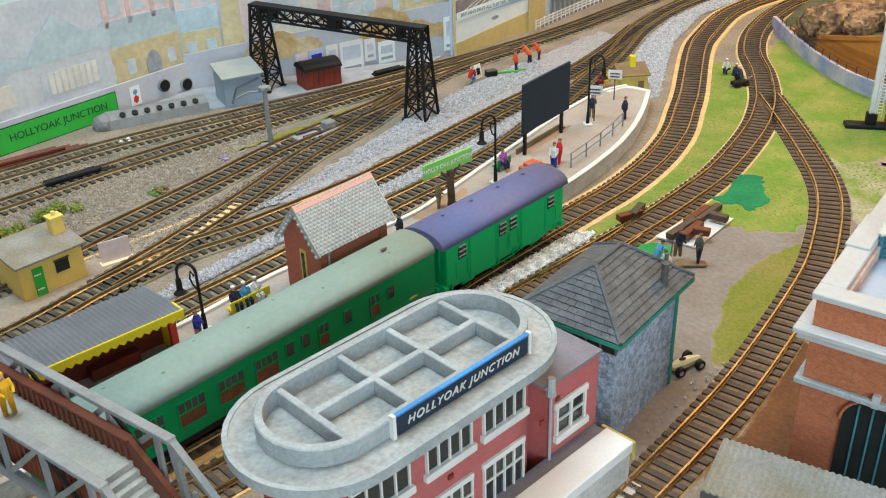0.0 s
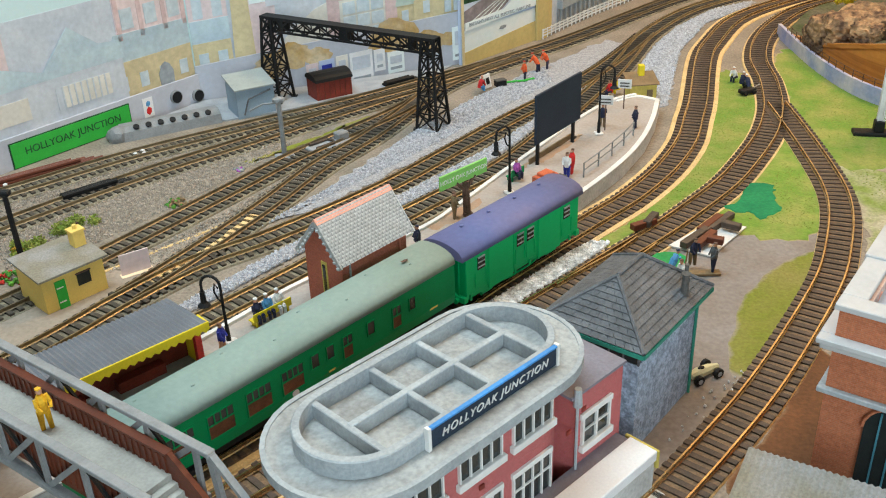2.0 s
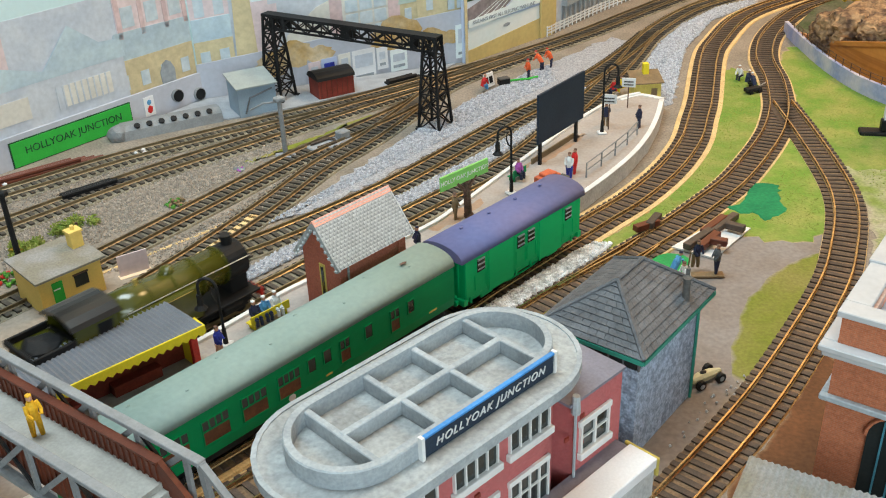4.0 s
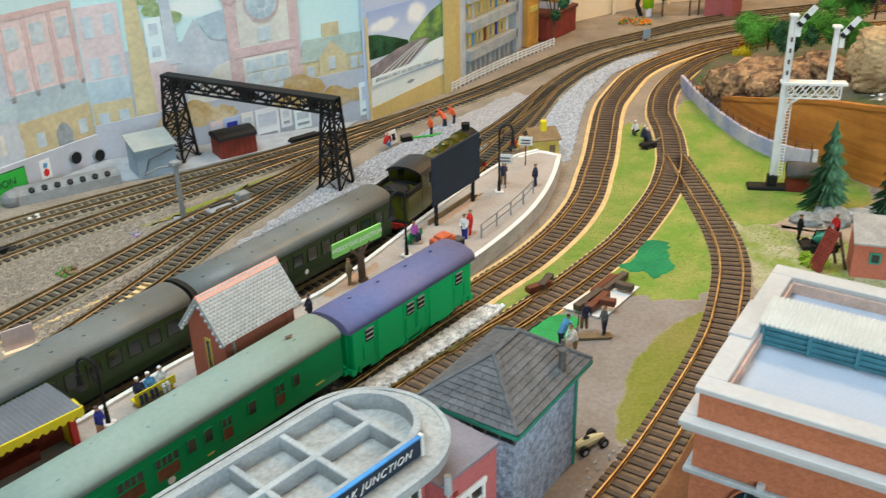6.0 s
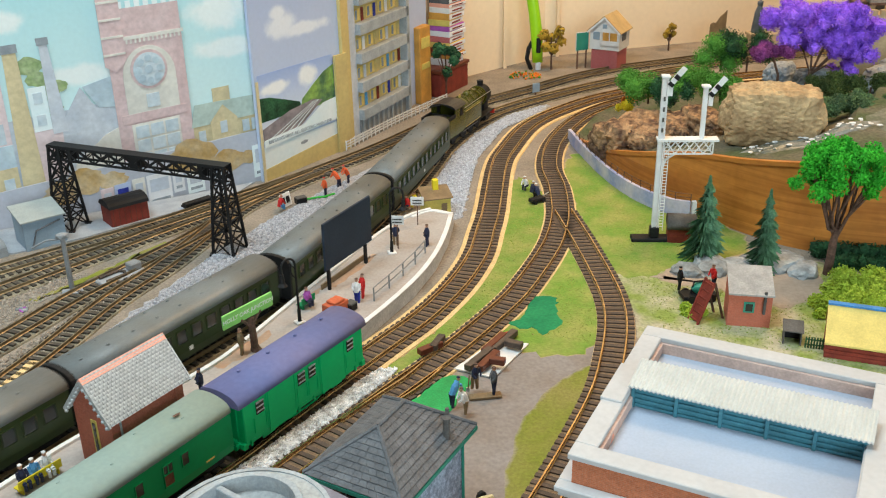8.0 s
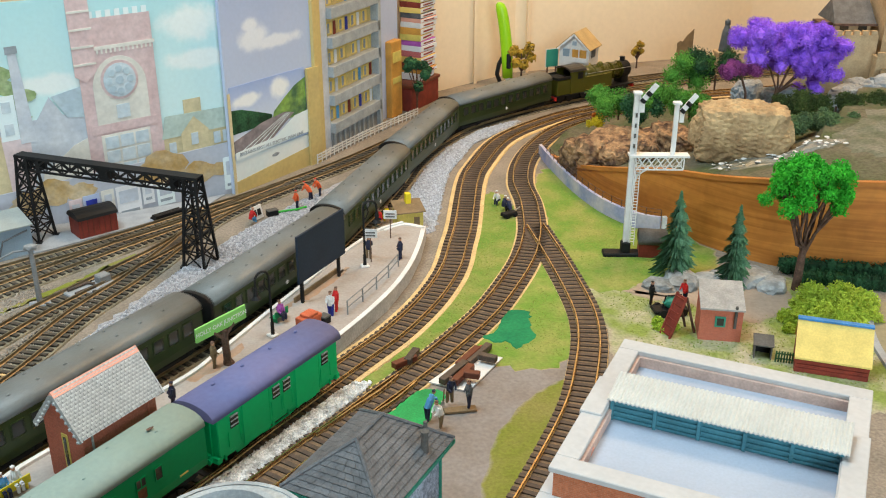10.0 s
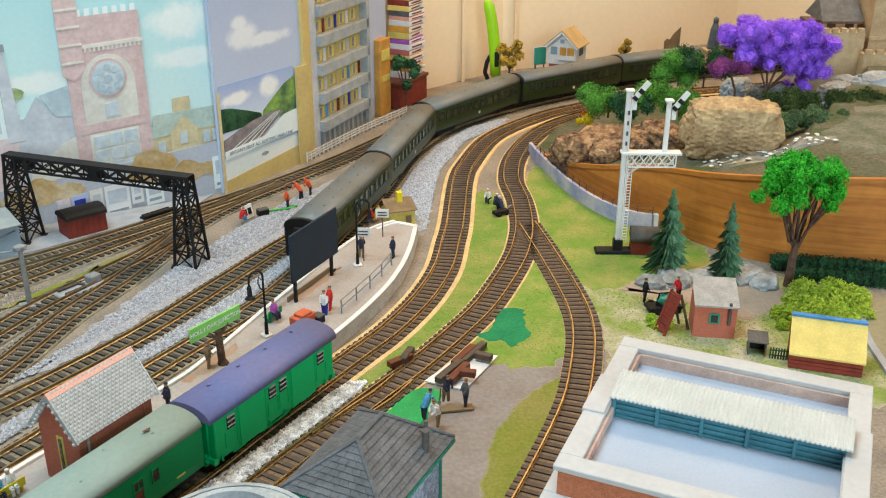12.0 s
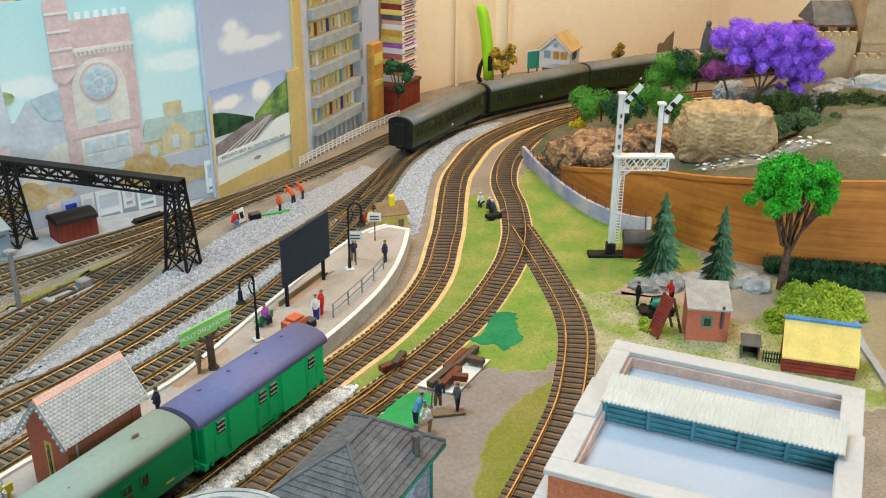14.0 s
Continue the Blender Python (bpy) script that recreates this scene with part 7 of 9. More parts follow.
tuft(-0.347, 0.470, (("leaf_mid", 1.0), ("lime", 0.7)), 0.012, "green flowering clump on the yard ground", 1, n=50)
tuft(-0.363, 0.432, (("leaf_mid", 1.0), ("red_paint", 0.4)), 0.011, "clump of red flowers and green leaves", 2, n=50)
tuft(-0.283, 0.560, (("leaf_mid", 0.4), ("fig_tan", 1.0)), 0.008, "small brown and green dry clump", 3)
tuft(-0.252, 0.630, (("fig_purple", 0.3), ("rock_grey", 0.6)), 0.004, "tiny mauve clump on the ballast", 4, n=18)
patch("lawn", [(-0.255, 0.645), (-0.20, 0.71), (-0.165, 0.755), (-0.15, 0.765), (-0.17, 0.735), (-0.205, 0.69), (-0.24, 0.645)], 0.0011, "olive", "dull green grass strip between sidings", seed=21, category="grass")
solo("tan_strip", ribbon(B(), smooth_line([(-0.302, 0.440), (-0.268, 0.480), (-0.238, 0.516), (-0.212, 0.556)], 0.01), [(-0.0015, 0.0005), (0.0015, 0.0005), (0.0015, 0.0016), (-0.0015, 0.0016)]), "cork", "thin tan cork strip beside the line", "strip")
solo("grey_path", prism(B(), [(-0.40, 0.30), (-0.32, 0.335), (-0.262, 0.425), (-0.228, 0.485), (-0.212, 0.530), (-0.200, 0.572), (-0.208, 0.575), (-0.222, 0.550), (-0.252, 0.505), (-0.302, 0.442), (-0.38, 0.345)], -0.001, 0.0011), "grey_earth", "flat brown-grey cinder path", "path", kind="structure")
patch("cork_shim", [(-0.262, 0.432), (-0.235, 0.478), (-0.212, 0.535), (-0.208, 0.535), (-0.226, 0.48), (-0.25, 0.432)], 0.0030, "cork", "ragged tan cork shim beside the point", jitter=0.001, seed=31, category="strip", step=0.003)


# ---- model figures, each one plain mesh ----
def figure(x, y, z, a, coat, legs, label, lean=0.0, sit=False, s=1.0, hat=None):
    bm = B()
    hip = 0.0048 if sit else 0.0105
    for q in (-0.0016, 0.0016):
        if sit:
            rod(bm, (0.005, q, 0.0), (0.005, q, 0.0048), 0.0011, 0.0012, 6, 1)
            rod(bm, (0.005, q, 0.0048), (0, q, 0.0052), 0.0013, 0.0015, 6, 1)
        else:
            rod(bm, (q * 0.6, q, 0.0), (0, q, hip), 0.0011, 0.0016, 6, 1)
    dx = math.sin(radians(lean)) * 0.009
    rod(bm, (0, 0, hip - 0.001), (dx * 0.6, 0, hip + 0.0050), 0.0025, 0.0027, 8, 0)
    rod(bm, (dx * 0.6, 0, hip + 0.0050), (dx, 0, hip + 0.0082), 0.0027, 0.0014, 8, 0)
    for q in (-1, 1):
        rod(bm, (dx, q * 0.0027, hip + 0.0070), (dx + 0.0012, q * 0.0033, hip + 0.0032), 0.0010, 0.0009, 6, 0)
        rod(bm, (dx + 0.0012, q * 0.0033, hip + 0.0032), (dx + 0.0030, q * 0.0022, hip + 0.0014), 0.0009, 0.0007, 6, 0)
    blob(bm, (dx * 1.15, 0, hip + 0.0100), 0.0017, 1, 0.03, (1, 0.9, 1.15), 2)
    blob(bm, (dx * 1.15 - 0.0002, 0, hip + 0.0112), 0.0016, 1, 0.03, (1.05, 1.0, 0.55), 3)
    return solo("model_figure", bm, [coat, legs, "flesh", hat or "bark"], label, "figurine", "model figures", m=pose(x, y, z, 0, 0, a) @ Matrix.Scale(s, 4))


FIGS = [
    (-0.066, 0.458, HP, 200, "fig_navy", "fig_navy", "painted plastic model porter in dark uniform on the platform", 0, False, "fig_navy"),
    (-0.0445, 0.5135, HP, 30, "fig_tan", "fig_tan", "painted plastic model figure in khaki beside the nameboard", 0, False, "bark"),
    (0.042, 0.592, HP, 250, "white", "fig_blue", "painted model figure in white top and blue trousers", 0, False, "bark"),
    (0.0465, 0.600, HP, 200, "fig_red", "fig_red", "painted model figure in a red coat", 0, False, "bark"),
    (0.1055, 0.701, HP, 180, "fig_navy", "fig_navy", "painted model figure in a navy coat at the platform end", 0, False, "bark"),
    (0.076, 0.706, HP, 90, "fig_navy", "fig_tan", "painted model figure reading the platform notice", 0, False, "bark"),
    (0.0005, 0.5845, HP + 0.003, 320, "fig_purple", "fig_navy", "seated painted model figure in a mauve coat", 0, True, "bark"),
    (-0.170, 0.325, HP, 0, "fig_blue", "flesh", "painted model figure in a blue top by the shelter", 0, False, "bark"),
    (-0.1573, 0.3589, HP + 0.003, 320, "fig_navy", "fig_navy", "seated painted model figure in navy on a bench", 0, True, "white"),
    (-0.1523, 0.3649, HP + 0.003, 320, "fig_sky", "fig_navy", "seated painted model figure in sky blue on a bench", 0, True, "white"),
    (-0.1468, 0.3714, HP + 0.003, 320, "white", "white", "seated painted model figure in white on a bench", 0, True, "white"),
    (-0.1915, 0.1665, 0.084, 330, "fig_yellow", "fig_yellow", "yellow painted model figure with white pack on the footbridge", 5, False, "fig_yellow"),
    (0.000, 0.875, 0.0015, 200, "fig_orange", "fig_navy", "model track worker in orange vest beside the line", 5, False, "red_paint"),
    (0.014, 0.901, 0.0015, 160, "fig_orange", "fig_navy", "bending model track worker in orange vest", 45, False, "red_paint"),
    (0.024, 0.915, 0.0015, 200, "fig_orange", "fig_navy", "model track worker in orange vest with shovel", 30, False, "red_paint"),
    (-0.047, 0.835, 0.003, 40, "fig_red", "fig_sky", "seated model track worker in red and blue", 20, True, "flesh"),
    (0.227, 0.852, 0.002, 40, "fig_navy", "fig_navy", "seated model worker in dark clothes beside the point", 15, True, "white"),
    (0.130, 0.4665, 0.004, 300, "fig_navy", "fig_tan", "model worker in dark jacket at the dug-up track", 10, False, "bark"),
    (0.1435, 0.4600, 0.0035, 200, "slate", "fig_navy", "model worker in grey overalls holding a shovel", 0, False, "bark"),
    (0.112, 0.446, 0.003, 40, "fig_sky", "fig_navy", "kneeling model worker in blue by the green sheet", 40, False, "fig_navy"),
    (0.121, 0.437, 0.003, 200, "white", "fig_tan", "model worker in white shirt by the green sheet", 20, False, "bark"),
    (0.324, 0.614, 0.002, 0, "black", "black", "black painted model figure beside a small wagon", 0, False, "black"),
    (0.352, 0.607, 0.006, 200, "fig_red", "fig_navy", "model figure in red leaning by the wagon", 10, False, "bark"),
    (0.0905, 0.823, 0.003, 200, "fig_red", "fig_navy", "seated model figure in red beside the running line", 10, True, "bark"),
    (0.099, 0.832, 0.003, 200, "bright_yellow", "bright_yellow", "seated model figure in yellow beside the running line", 10, True, "bark"),
]
for f in FIGS:
    figure(*f[:7], lean=f[7], sit=f[8], hat=f[9])

for x, y, a, coat, legs, lab, lean, sit in ((0.2245, 0.872, 220, "white", "fig_navy", "kneeling model worker in a white cap beside the point", 25, True), (0.2330, 0.842, 120, "fig_navy", "black", "crouching model worker in dark clothes by the rails", 30, True)):
    figure(x, y, 0.002, a, coat, legs, lab, lean=lean, sit=sit, hat="white")
tb = thing("tool_barrow", "black tool barrow lying beside the point", "barrow", m=pose(0.2300, 0.8330, 0.001, 0, 0, 30))
part("tray", box(B(), -0.009, 0.009, -0.004, 0.004, 0.002, 0.006, 0.0006), "black", tb)
for x in (-0.005, 0.006):
    part("wheel", rod(B(), (x, -0.005, 0.0024), (x, -0.004, 0.0024), 0.0024, n=10), "black", tb)
part("handle", rod(B(), (0.009, 0.002, 0.005), (0.018, 0.003, 0.007), 0.0006), "metal", tb)
nb = thing("speed_notice", "small white number board leaning on the ballast", "sign", m=pose(-0.040, 0.847, 0.002, -12, 0, 55))
part("board", box(B(), -0.008, 0.008, -0.0006, 0.0006, 0, 0.015, 0.0003), "white", nb)
part("text_bar", box(B(), -0.005, -0.002, -0.0012, -0.0006, 0.004, 0.011), "black", nb)
part("text_bar", box(B(), 0.0, 0.005, -0.0012, -0.0006, 0.004, 0.011), "black", nb)
bk = thing("tool_box", "small black tool box beside the number board", "box", m=pose(-0.026, 0.856, 0.002, 0, 0, 30))
part("body", box(B(), -0.006, 0.006, -0.004, 0.004, 0, 0.006, 0.0005), "black", bk)
part("lid", box(B(), -0.0062, 0.0062, -0.0042, 0.0042, 0.006, 0.0072, 0.0004), "dark_grey", bk)
hs_ = thing("green_hose", "thin green hose lying across the ballast", "hose")
part("hose", tube(B(), [(-0.020, 0.862, 0.0035), (-0.010, 0.866, 0.0035), (0.0, 0.8685, 0.0035), (0.010, 0.876, 0.0035)], 0.0014), "banner_green", hs_)


def bench(x, y, a, colour, l=0.024):
    t = thing("platform_bench", "small coloured platform bench with backrest", "bench", "platform benches", m=pose(x, y, HP, 0, 0, a))
    part("seat", box(B(), -l / 2, l / 2, -0.003, 0.003, 0.0040, 0.0048), colour, t)
    part("backrest", box(B(), -l / 2, l / 2, 0.003, 0.0038, 0.0048, 0.0105), colour, t)
    for x_ in (-l / 2 + 0.002, l / 2 - 0.003):
        part("leg", box(B(), x_, x_ + 0.001, -0.003, 0.003, 0, 0.0040), colour, t)


bench(-0.1513, 0.3664, 52 + 180, "bright_yellow", 0.030)
bench(-0.0010, 0.5875, 52 + 180, "dark_green", 0.016)


def luggage():
    t = thing("luggage_barrow", "orange parcel stack on a platform barrow", "luggage trolley", m=pose(0.0245, 0.5735, HP, 0, 0, 50))
    part("crate", box(B(), -0.010, 0.010, -0.006, 0.006, 0.002, 0.0105, 0.0006), "trolley", t)
    part("crate", box(B(), -0.006, 0.006, -0.0055, 0.0045, 0.0105, 0.013, 0.0005), "trolley", t)
    part("bed", box(B(), -0.012, 0.012, -0.0065, 0.0065, 0.001, 0.002), "fig_navy", t)
    part("handle", rod(B(), (-0.012, 0, 0.002), (-0.020, -0.004, 0.003), 0.0010), "fig_navy", t)
    k = thing("suitcase", "small black trunk on the platform", "suitcase", m=pose(0.0370, 0.5790, HP, 0, 0, 50))
    part("body", box(B(), -0.004, 0.004, -0.004, 0.004, 0, 0.007, 0.0006), "black", k)
    part("lid", box(B(), -0.0041, 0.0041, -0.0041, 0.0041, 0.0055, 0.0072, 0.0004), "dark_grey", k)


luggage()


def end_hut():
    t = thing("platform_end_hut", "small straw-yellow hut with brown roof beyond the platform", "hut", m=pose(0.1075, 0.800, 0, 0, 0, 12))
    part("wall", box(B(), 0, 0.028, 0, 0.02, 0, 0.022), "straw", t)
    bm = B()
    loft(bm, [[(-0.002, -0.003, 0.0215), (0.030, -0.003, 0.0215), (0.030, -0.003, 0.0226), (-0.002, -0.003, 0.0226)], [(-0.002, 0.022, 0.0275), (0.030, 0.022, 0.0275), (0.030, 0.022, 0.0286), (-0.002, 0.022, 0.0286)]])
    part("roof", bm, "fig_tan", t)
    part("chimney", box(B(), 0.0125, 0.0185, 0.013, 0.019, 0.024, 0.0375, 0.0004), "bright_yellow", t)
    part("door", box(B(), 0.018, 0.024, -0.0006, 0.0002, 0.001, 0.016), "fig_tan", t)


end_hut()


# ---- raised ground on the right ----
FASCIA = [(0.312, 1.03, 0.006), (0.325, 0.93, 0.026), (0.348, 0.86, 0.045), (0.385, 0.797, 0.064), (0.420, 0.738, 0.076), (0.461, 0.692, 0.087), (0.52, 0.664, 0.093), (0.60, 0.641, 0.097), (0.75, 0.60, 0.10), (1.2, 0.50, 0.10)]
fl = smooth_line([(x, y, z) for x, y, z in FASCIA], 0.012)
bm = B()
nn = normals_of(fl)
loft(bm, [[Vector((p.x, p.y, -0.005)), Vector((p.x, p.y, p.z)), Vector((p.x, p.y, p.z)) + s * 0.005, Vector((p.x, p.y, -0.005)) + s * 0.005] for p, s in zip(fl, nn)])
fascia = solo("plywood_fascia", bm, "wood", "curved varnished plywood fascia holding the raised ground", "board", kind="structure")
wn, wl = M["wood"].node_tree.nodes, M["wood"].node_tree.links
wt, wm, wv = wn.new("ShaderNodeTexCoord"), wn.new("ShaderNodeMapping"), wn.new("ShaderNodeTexNoise")
wm.inputs["Scale"].default_value = (3, 3, 60)
wv.inputs["Scale"].default_value, wv.inputs["Detail"].default_value, wv.inputs["Distortion"].default_value = 2.2, 3, 1.2
wl.new(wt.outputs["Object"], wm.inputs["Vector"])
wl.new(wm.outputs["Vector"], wv.inputs["Vector"])
wl.new(wv.outputs["Fac"], [x for x in wn if x.bl_idname == "ShaderNodeValToRGB"][0].inputs["Fac"])
part("fascia_edge", loft(B(), [[p + Vector((0, 0, -0.004)) - s * 0.0015, p + Vector((0, 0, 0.0005)) - s * 0.0015, p + Vector((0, 0, 0.0005)) + s * 0.004, p + Vector((0, 0, -0.004)) + s * 0.004] for p, s in zip(fl, nn)]), "wood", fascia)


def terrace_z(x, y):
    """Height of the raised ground."""
    best = min(fl, key=lambda p: (p.x - x) ** 2 + (p.y - y) ** 2)
    d = math.hypot(best.x - x, best.y - y)
    return best.z - 0.003 + min(0.012, d * 0.06) + 0.004 * noise.noise(Vector((x * 25, y * 25, 0)))


bm = B()
rows = []
BACKL = smooth_line([(0.318, 1.06, 0), (0.36, 1.14, 0), (0.42, 1.185, 0), (0.55, 1.235, 0), (0.8, 1.27, 0), (1.0, 1.28, 0), (1.2, 1.28, 0), (1.4, 1.28, 0)], 0.012)
m_ = min(len(BACKL), 90)
for i in range(m_):
    f = fl[int(i * (len(fl) - 1) / (m_ - 1))]
    g = BACKL[int(i * (len(BACKL) - 1) / (m_ - 1))]
    ring = []
    for k in range(15):
        q = Vector((f.x, f.y, 0)).lerp(Vector((g.x, g.y, 0)), k / 14)
        ring.append((q.x, q.y, f.z - 0.003 if k == 0 else terrace_z(q.x, q.y) * (1 if k < 14 else 0)))
    rows.append(ring)
loft(bm, rows, closed=False, caps=False)
ter = solo("terrace_ground", bm, "terrace", "raised rough brown and green scenic ground", "ground", kind="structure")

WALLP = [(0.303, 1.045), (0.309, 0.97), (0.318, 0.905), (0.331, 0.85), (0.347, 0.812), (0.365, 0.788), (0.383, 0.777)]
wl_line = smooth_line(WALLP, 0.008)
bm = B()
hs = [0.015 + 0.003 * i / (len(wl_line) - 1) for i in range(len(wl_line))]
loft(bm, [[p - s * 0.002, p + s * 0.002, p + s * 0.002 + Vector((0, 0, h)), p - s * 0.002 + Vector((0, 0, h))] for p, s, h in zip(wl_line, normals_of(wl_line), hs)])
sw = solo("stone_wall", bm, "lilac_wall", "curved lilac-grey retaining wall beside the grass", "wall", kind="structure")
part("wall_end", box(B(), 0.3825, 0.3870, 0.7745, 0.7795, 0, 0.0185), "white", sw)
t = thing("wall_railing", "thin dark wire railing along the curved wall", "railing")
pts = [p + Vector((0, 0, h)) for p, h in zip(wl_line, hs)][4:]
for p in pts[::2]:
    part("post", rod(B(), p, p + Vector((0, 0, 0.008)), 0.0005, n=5), "bark", t)
for z in (0.004, 0.0078):
    part("wire", tube(B(), [p + Vector((0, 0, z)) for p in pts], 0.0003, n=5), "bark", t)


def boulder(x, y, z, r, squash, material, label, seed, grooves=0.0, sub=4):
    bm = B()
    bmesh.ops.create_icosphere(bm, subdivisions=sub, radius=1.0)
    for v in bm.verts:
        d = v.co.normalized()
        k = 1 + (0.06 if grooves else 0.15) * noise.noise(d * 1.7 + Vector((seed, 0, 0))) + (0.02 if grooves else 0.13) * noise.noise(d * 4.5 + Vector((0, seed, 0))) + (0.02 if grooves else 0.10) * noise.noise(d * 9 + Vector((seed, seed, 0))) + (0.012 if grooves else 0.06) * noise.noise(d * 22)
        if grooves:
            k += grooves * (0.7 * noise.noise(Vector((d.x * 8, d.y * 3, d.z * 0.5 + seed))) + 0.75 * noise.noise(Vector((d.x * 19, d.y * 8, d.z * 0.9))))
        m3 = max(abs(d.x), abs(d.y), abs(d.z))
        v.co = Vector((d.x * squash[0], d.y * squash[1], d.z * squash[2])) * (r * k * ((0.60 + 0.40 / m3) if grooves else (0.66 + 0.34 / m3)))
    for f in bm.faces:
        f.smooth = False
    return solo("boulder", bm, material, label, "rock", "boulders", m=pose(x, y, z, 0, 0, seed * 40))


o = boulder(0.482, 0.812, 0.104, 0.0385, (1.34, 0.78, 0.90), "tan_rock", "large tan boulder with upright grooves on the raised ground", 2, 0.10, 5)
o.matrix_basis = pose(0.470, 0.812, 0.096, 0, 0, -14)
ROCKS = [(0.335, 0.945, 0.020), (0.352, 0.930, 0.022), (0.366, 0.950, 0.024), (0.386, 0.945, 0.022), (0.405, 0.915, 0.020), (0.425, 0.905, 0.020), (0.372, 0.918, 0.017), (0.345, 0.965, 0.018), (0.327, 0.962, 0.013), (0.441, 0.882, 0.015), (0.395, 0.895, 0.014), (0.36, 0.90, 0.012)]
for k, (x, y, r) in enumerate(ROCKS):
    boulder(x, y, terrace_z(x, y) + r * 0.7, r * 1.2, (1.15, 0.85, 0.85), "rock_dark", "craggy brown rock at the head of the wall", 3 + k * 1.7)
for k, (x, y, r) in enumerate(((0.365, 0.655, 0.016), (0.39, 0.652, 0.013), (0.342, 0.648, 0.012), (0.43, 0.655, 0.018), (0.445, 0.64, 0.014), (0.41, 0.66, 0.012))):
    boulder(x, y, 0.002, r, (1.3, 1.0, 0.55), "rock_grey", "low grey rock under the conifers", 11 + k, sub=3)
for k, (x, y, r) in enumerate(((0.690, 0.965, 0.026), (0.725, 0.955, 0.034), (0.660, 0.960, 0.020), (0.765, 0.945, 0.036), (0.645, 0.945, 0.014), (0.81, 0.93, 0.04), (0.58, 0.97, 0.018), (0.55, 1.0, 0.018))):
    boulder(x, y, 0.090, r, (1.3, 0.8, 0.80), "crag", "grey-blue crag below the castle", 21 + k, sub=4)
def drape(name, x0, x1, y0, y1, rise, material, label, category, seed, n=26):
    """A ragged oval of cover lying on the raised ground."""
    bm = B()
    cx, cy = (x0 + x1) / 2, (y0 + y1) / 2
    rings = []
    for r in (1.0, 0.8, 0.55, 0.3, 0.05):
        ring = []
        for k in range(n):
            a = 2 * math.pi * k / n
            w = r * (1 + 0.18 * math.sin(3 * a + seed) + 0.1 * math.sin(7 * a))
            x, y = cx + (x1 - x0) / 2 * w * math.cos(a), cy + (y1 - y0) / 2 * w * math.sin(a)
            ring.append((x, y, terrace_z(x, y) + (rise if r < 1 else -0.001)))
        rings.append(ring)
    loft(bm, rings, caps=False)
    return solo(name, bm, material, label, category, kind="structure")


drape("stream", 0.42, 0.56, 0.752, 0.790, 0.002, "water", "pale rippled stream at the rocks' foot", "water", 1)
drape("pond", 0.58, 0.72, 0.68, 0.75, 0.002, "water", "grey pond on the raised ground", "water", 2)
drape("grey_scree", 0.55, 0.80, 0.70, 0.86, 0.001, "scree", "grey-green scree on the raised ground", "ground", 3)
rnd = random.Random(77)
for k in range(46):
    x, y = rnd.uniform(0.43, 0.56), rnd.uniform(0.757, 0.785)
    solo("foam_fleck", blob(B(), (x, y, terrace_z(x, y) + 0.003), rnd.uniform(0.001, 0.0024), 1, 0.3, (1.5, 1, 0.5), seed=k), "white", "white foam fleck on the stream", "foam", "foam flecks")


def leafy(bm, centres, count, size, seed, spread=1.0):
    """Small leaf clumps on and in a set of puffs."""
    rnd = random.Random(seed)
    for k in range(count):
        c, r = centres[rnd.randrange(len(centres))]
        v = Vector((rnd.gauss(0, 1), rnd.gauss(0, 1), rnd.gauss(0, 1))).normalized() * (r * rnd.uniform(0.72, 1.05))
        p = Vector(c) + v * spread
        n = (v.normalized() + Vector((rnd.uniform(-.7, .7), rnd.uniform(-.7, .7), rnd.uniform(-.3, .9)))).normalized()
        a = n.orthogonal().normalized()
        b = n.cross(a)
        q = size * rnd.uniform(0.6, 1.4)
        th = rnd.uniform(0, 6.28)
        vs = [bm.verts.new(p + (a * math.cos(th + j * 1.2566) + b * math.sin(th + j * 1.2566)) * q * rnd.uniform(0.7, 1.1) + n * rnd.uniform(-0.3, 0.3) * q) for j in range(5)]
        top = bm.verts.new(p + n * q * 0.55)
        for j in range(5):
            bm.faces.new((vs[j], vs[(j + 1) % 5], top))
    return bm


def foam(name, centres, count, size, seed, material, parent, core=0.62):
    """A crown of fine foam: lumpy hearts under thousands of small angular crumbs."""
    rnd = random.Random(seed)
    bm = B()
    for k, (c, r) in enumerate(centres):
        blob(bm, c, r * core, 1, 0.3, seed=seed + k)
    verts = [tuple(v.co) for v in bm.verts]
    bm.verts.index_update()
    faces = [tuple(v.index for v in f.verts) for f in bm.faces]
    bm.free()
    total = sum(r * r for _, r in centres)
    for c, r in centres:
        for _ in range(int(count * r * r / total)):
            x, y, z = rnd.gauss(0, 1), rnd.gauss(0, 1), rnd.gauss(0, 1)
            q = r * rnd.uniform(0.55, 1.08) / (math.sqrt(x * x + y * y + z * z) + 1e-9)
            p = (c[0] + x * q, c[1] + y * q, c[2] + z * q)
            i = len(verts)
            for _ in range(4):
                verts.append((p[0] + rnd.uniform(-size, size), p[1] + rnd.uniform(-size, size), p[2] + rnd.uniform(-size, size)))
            faces += [(i, i + 1, i + 2), (i, i + 2, i + 3), (i, i + 3, i + 1), (i + 1, i + 3, i + 2)]
    me = bpy.data.meshes.new(name)
    me.from_pydata(verts, [], faces)
    me.materials.append(M[material])
    ob = new(name, me)
    ob.parent = parent
    return ob


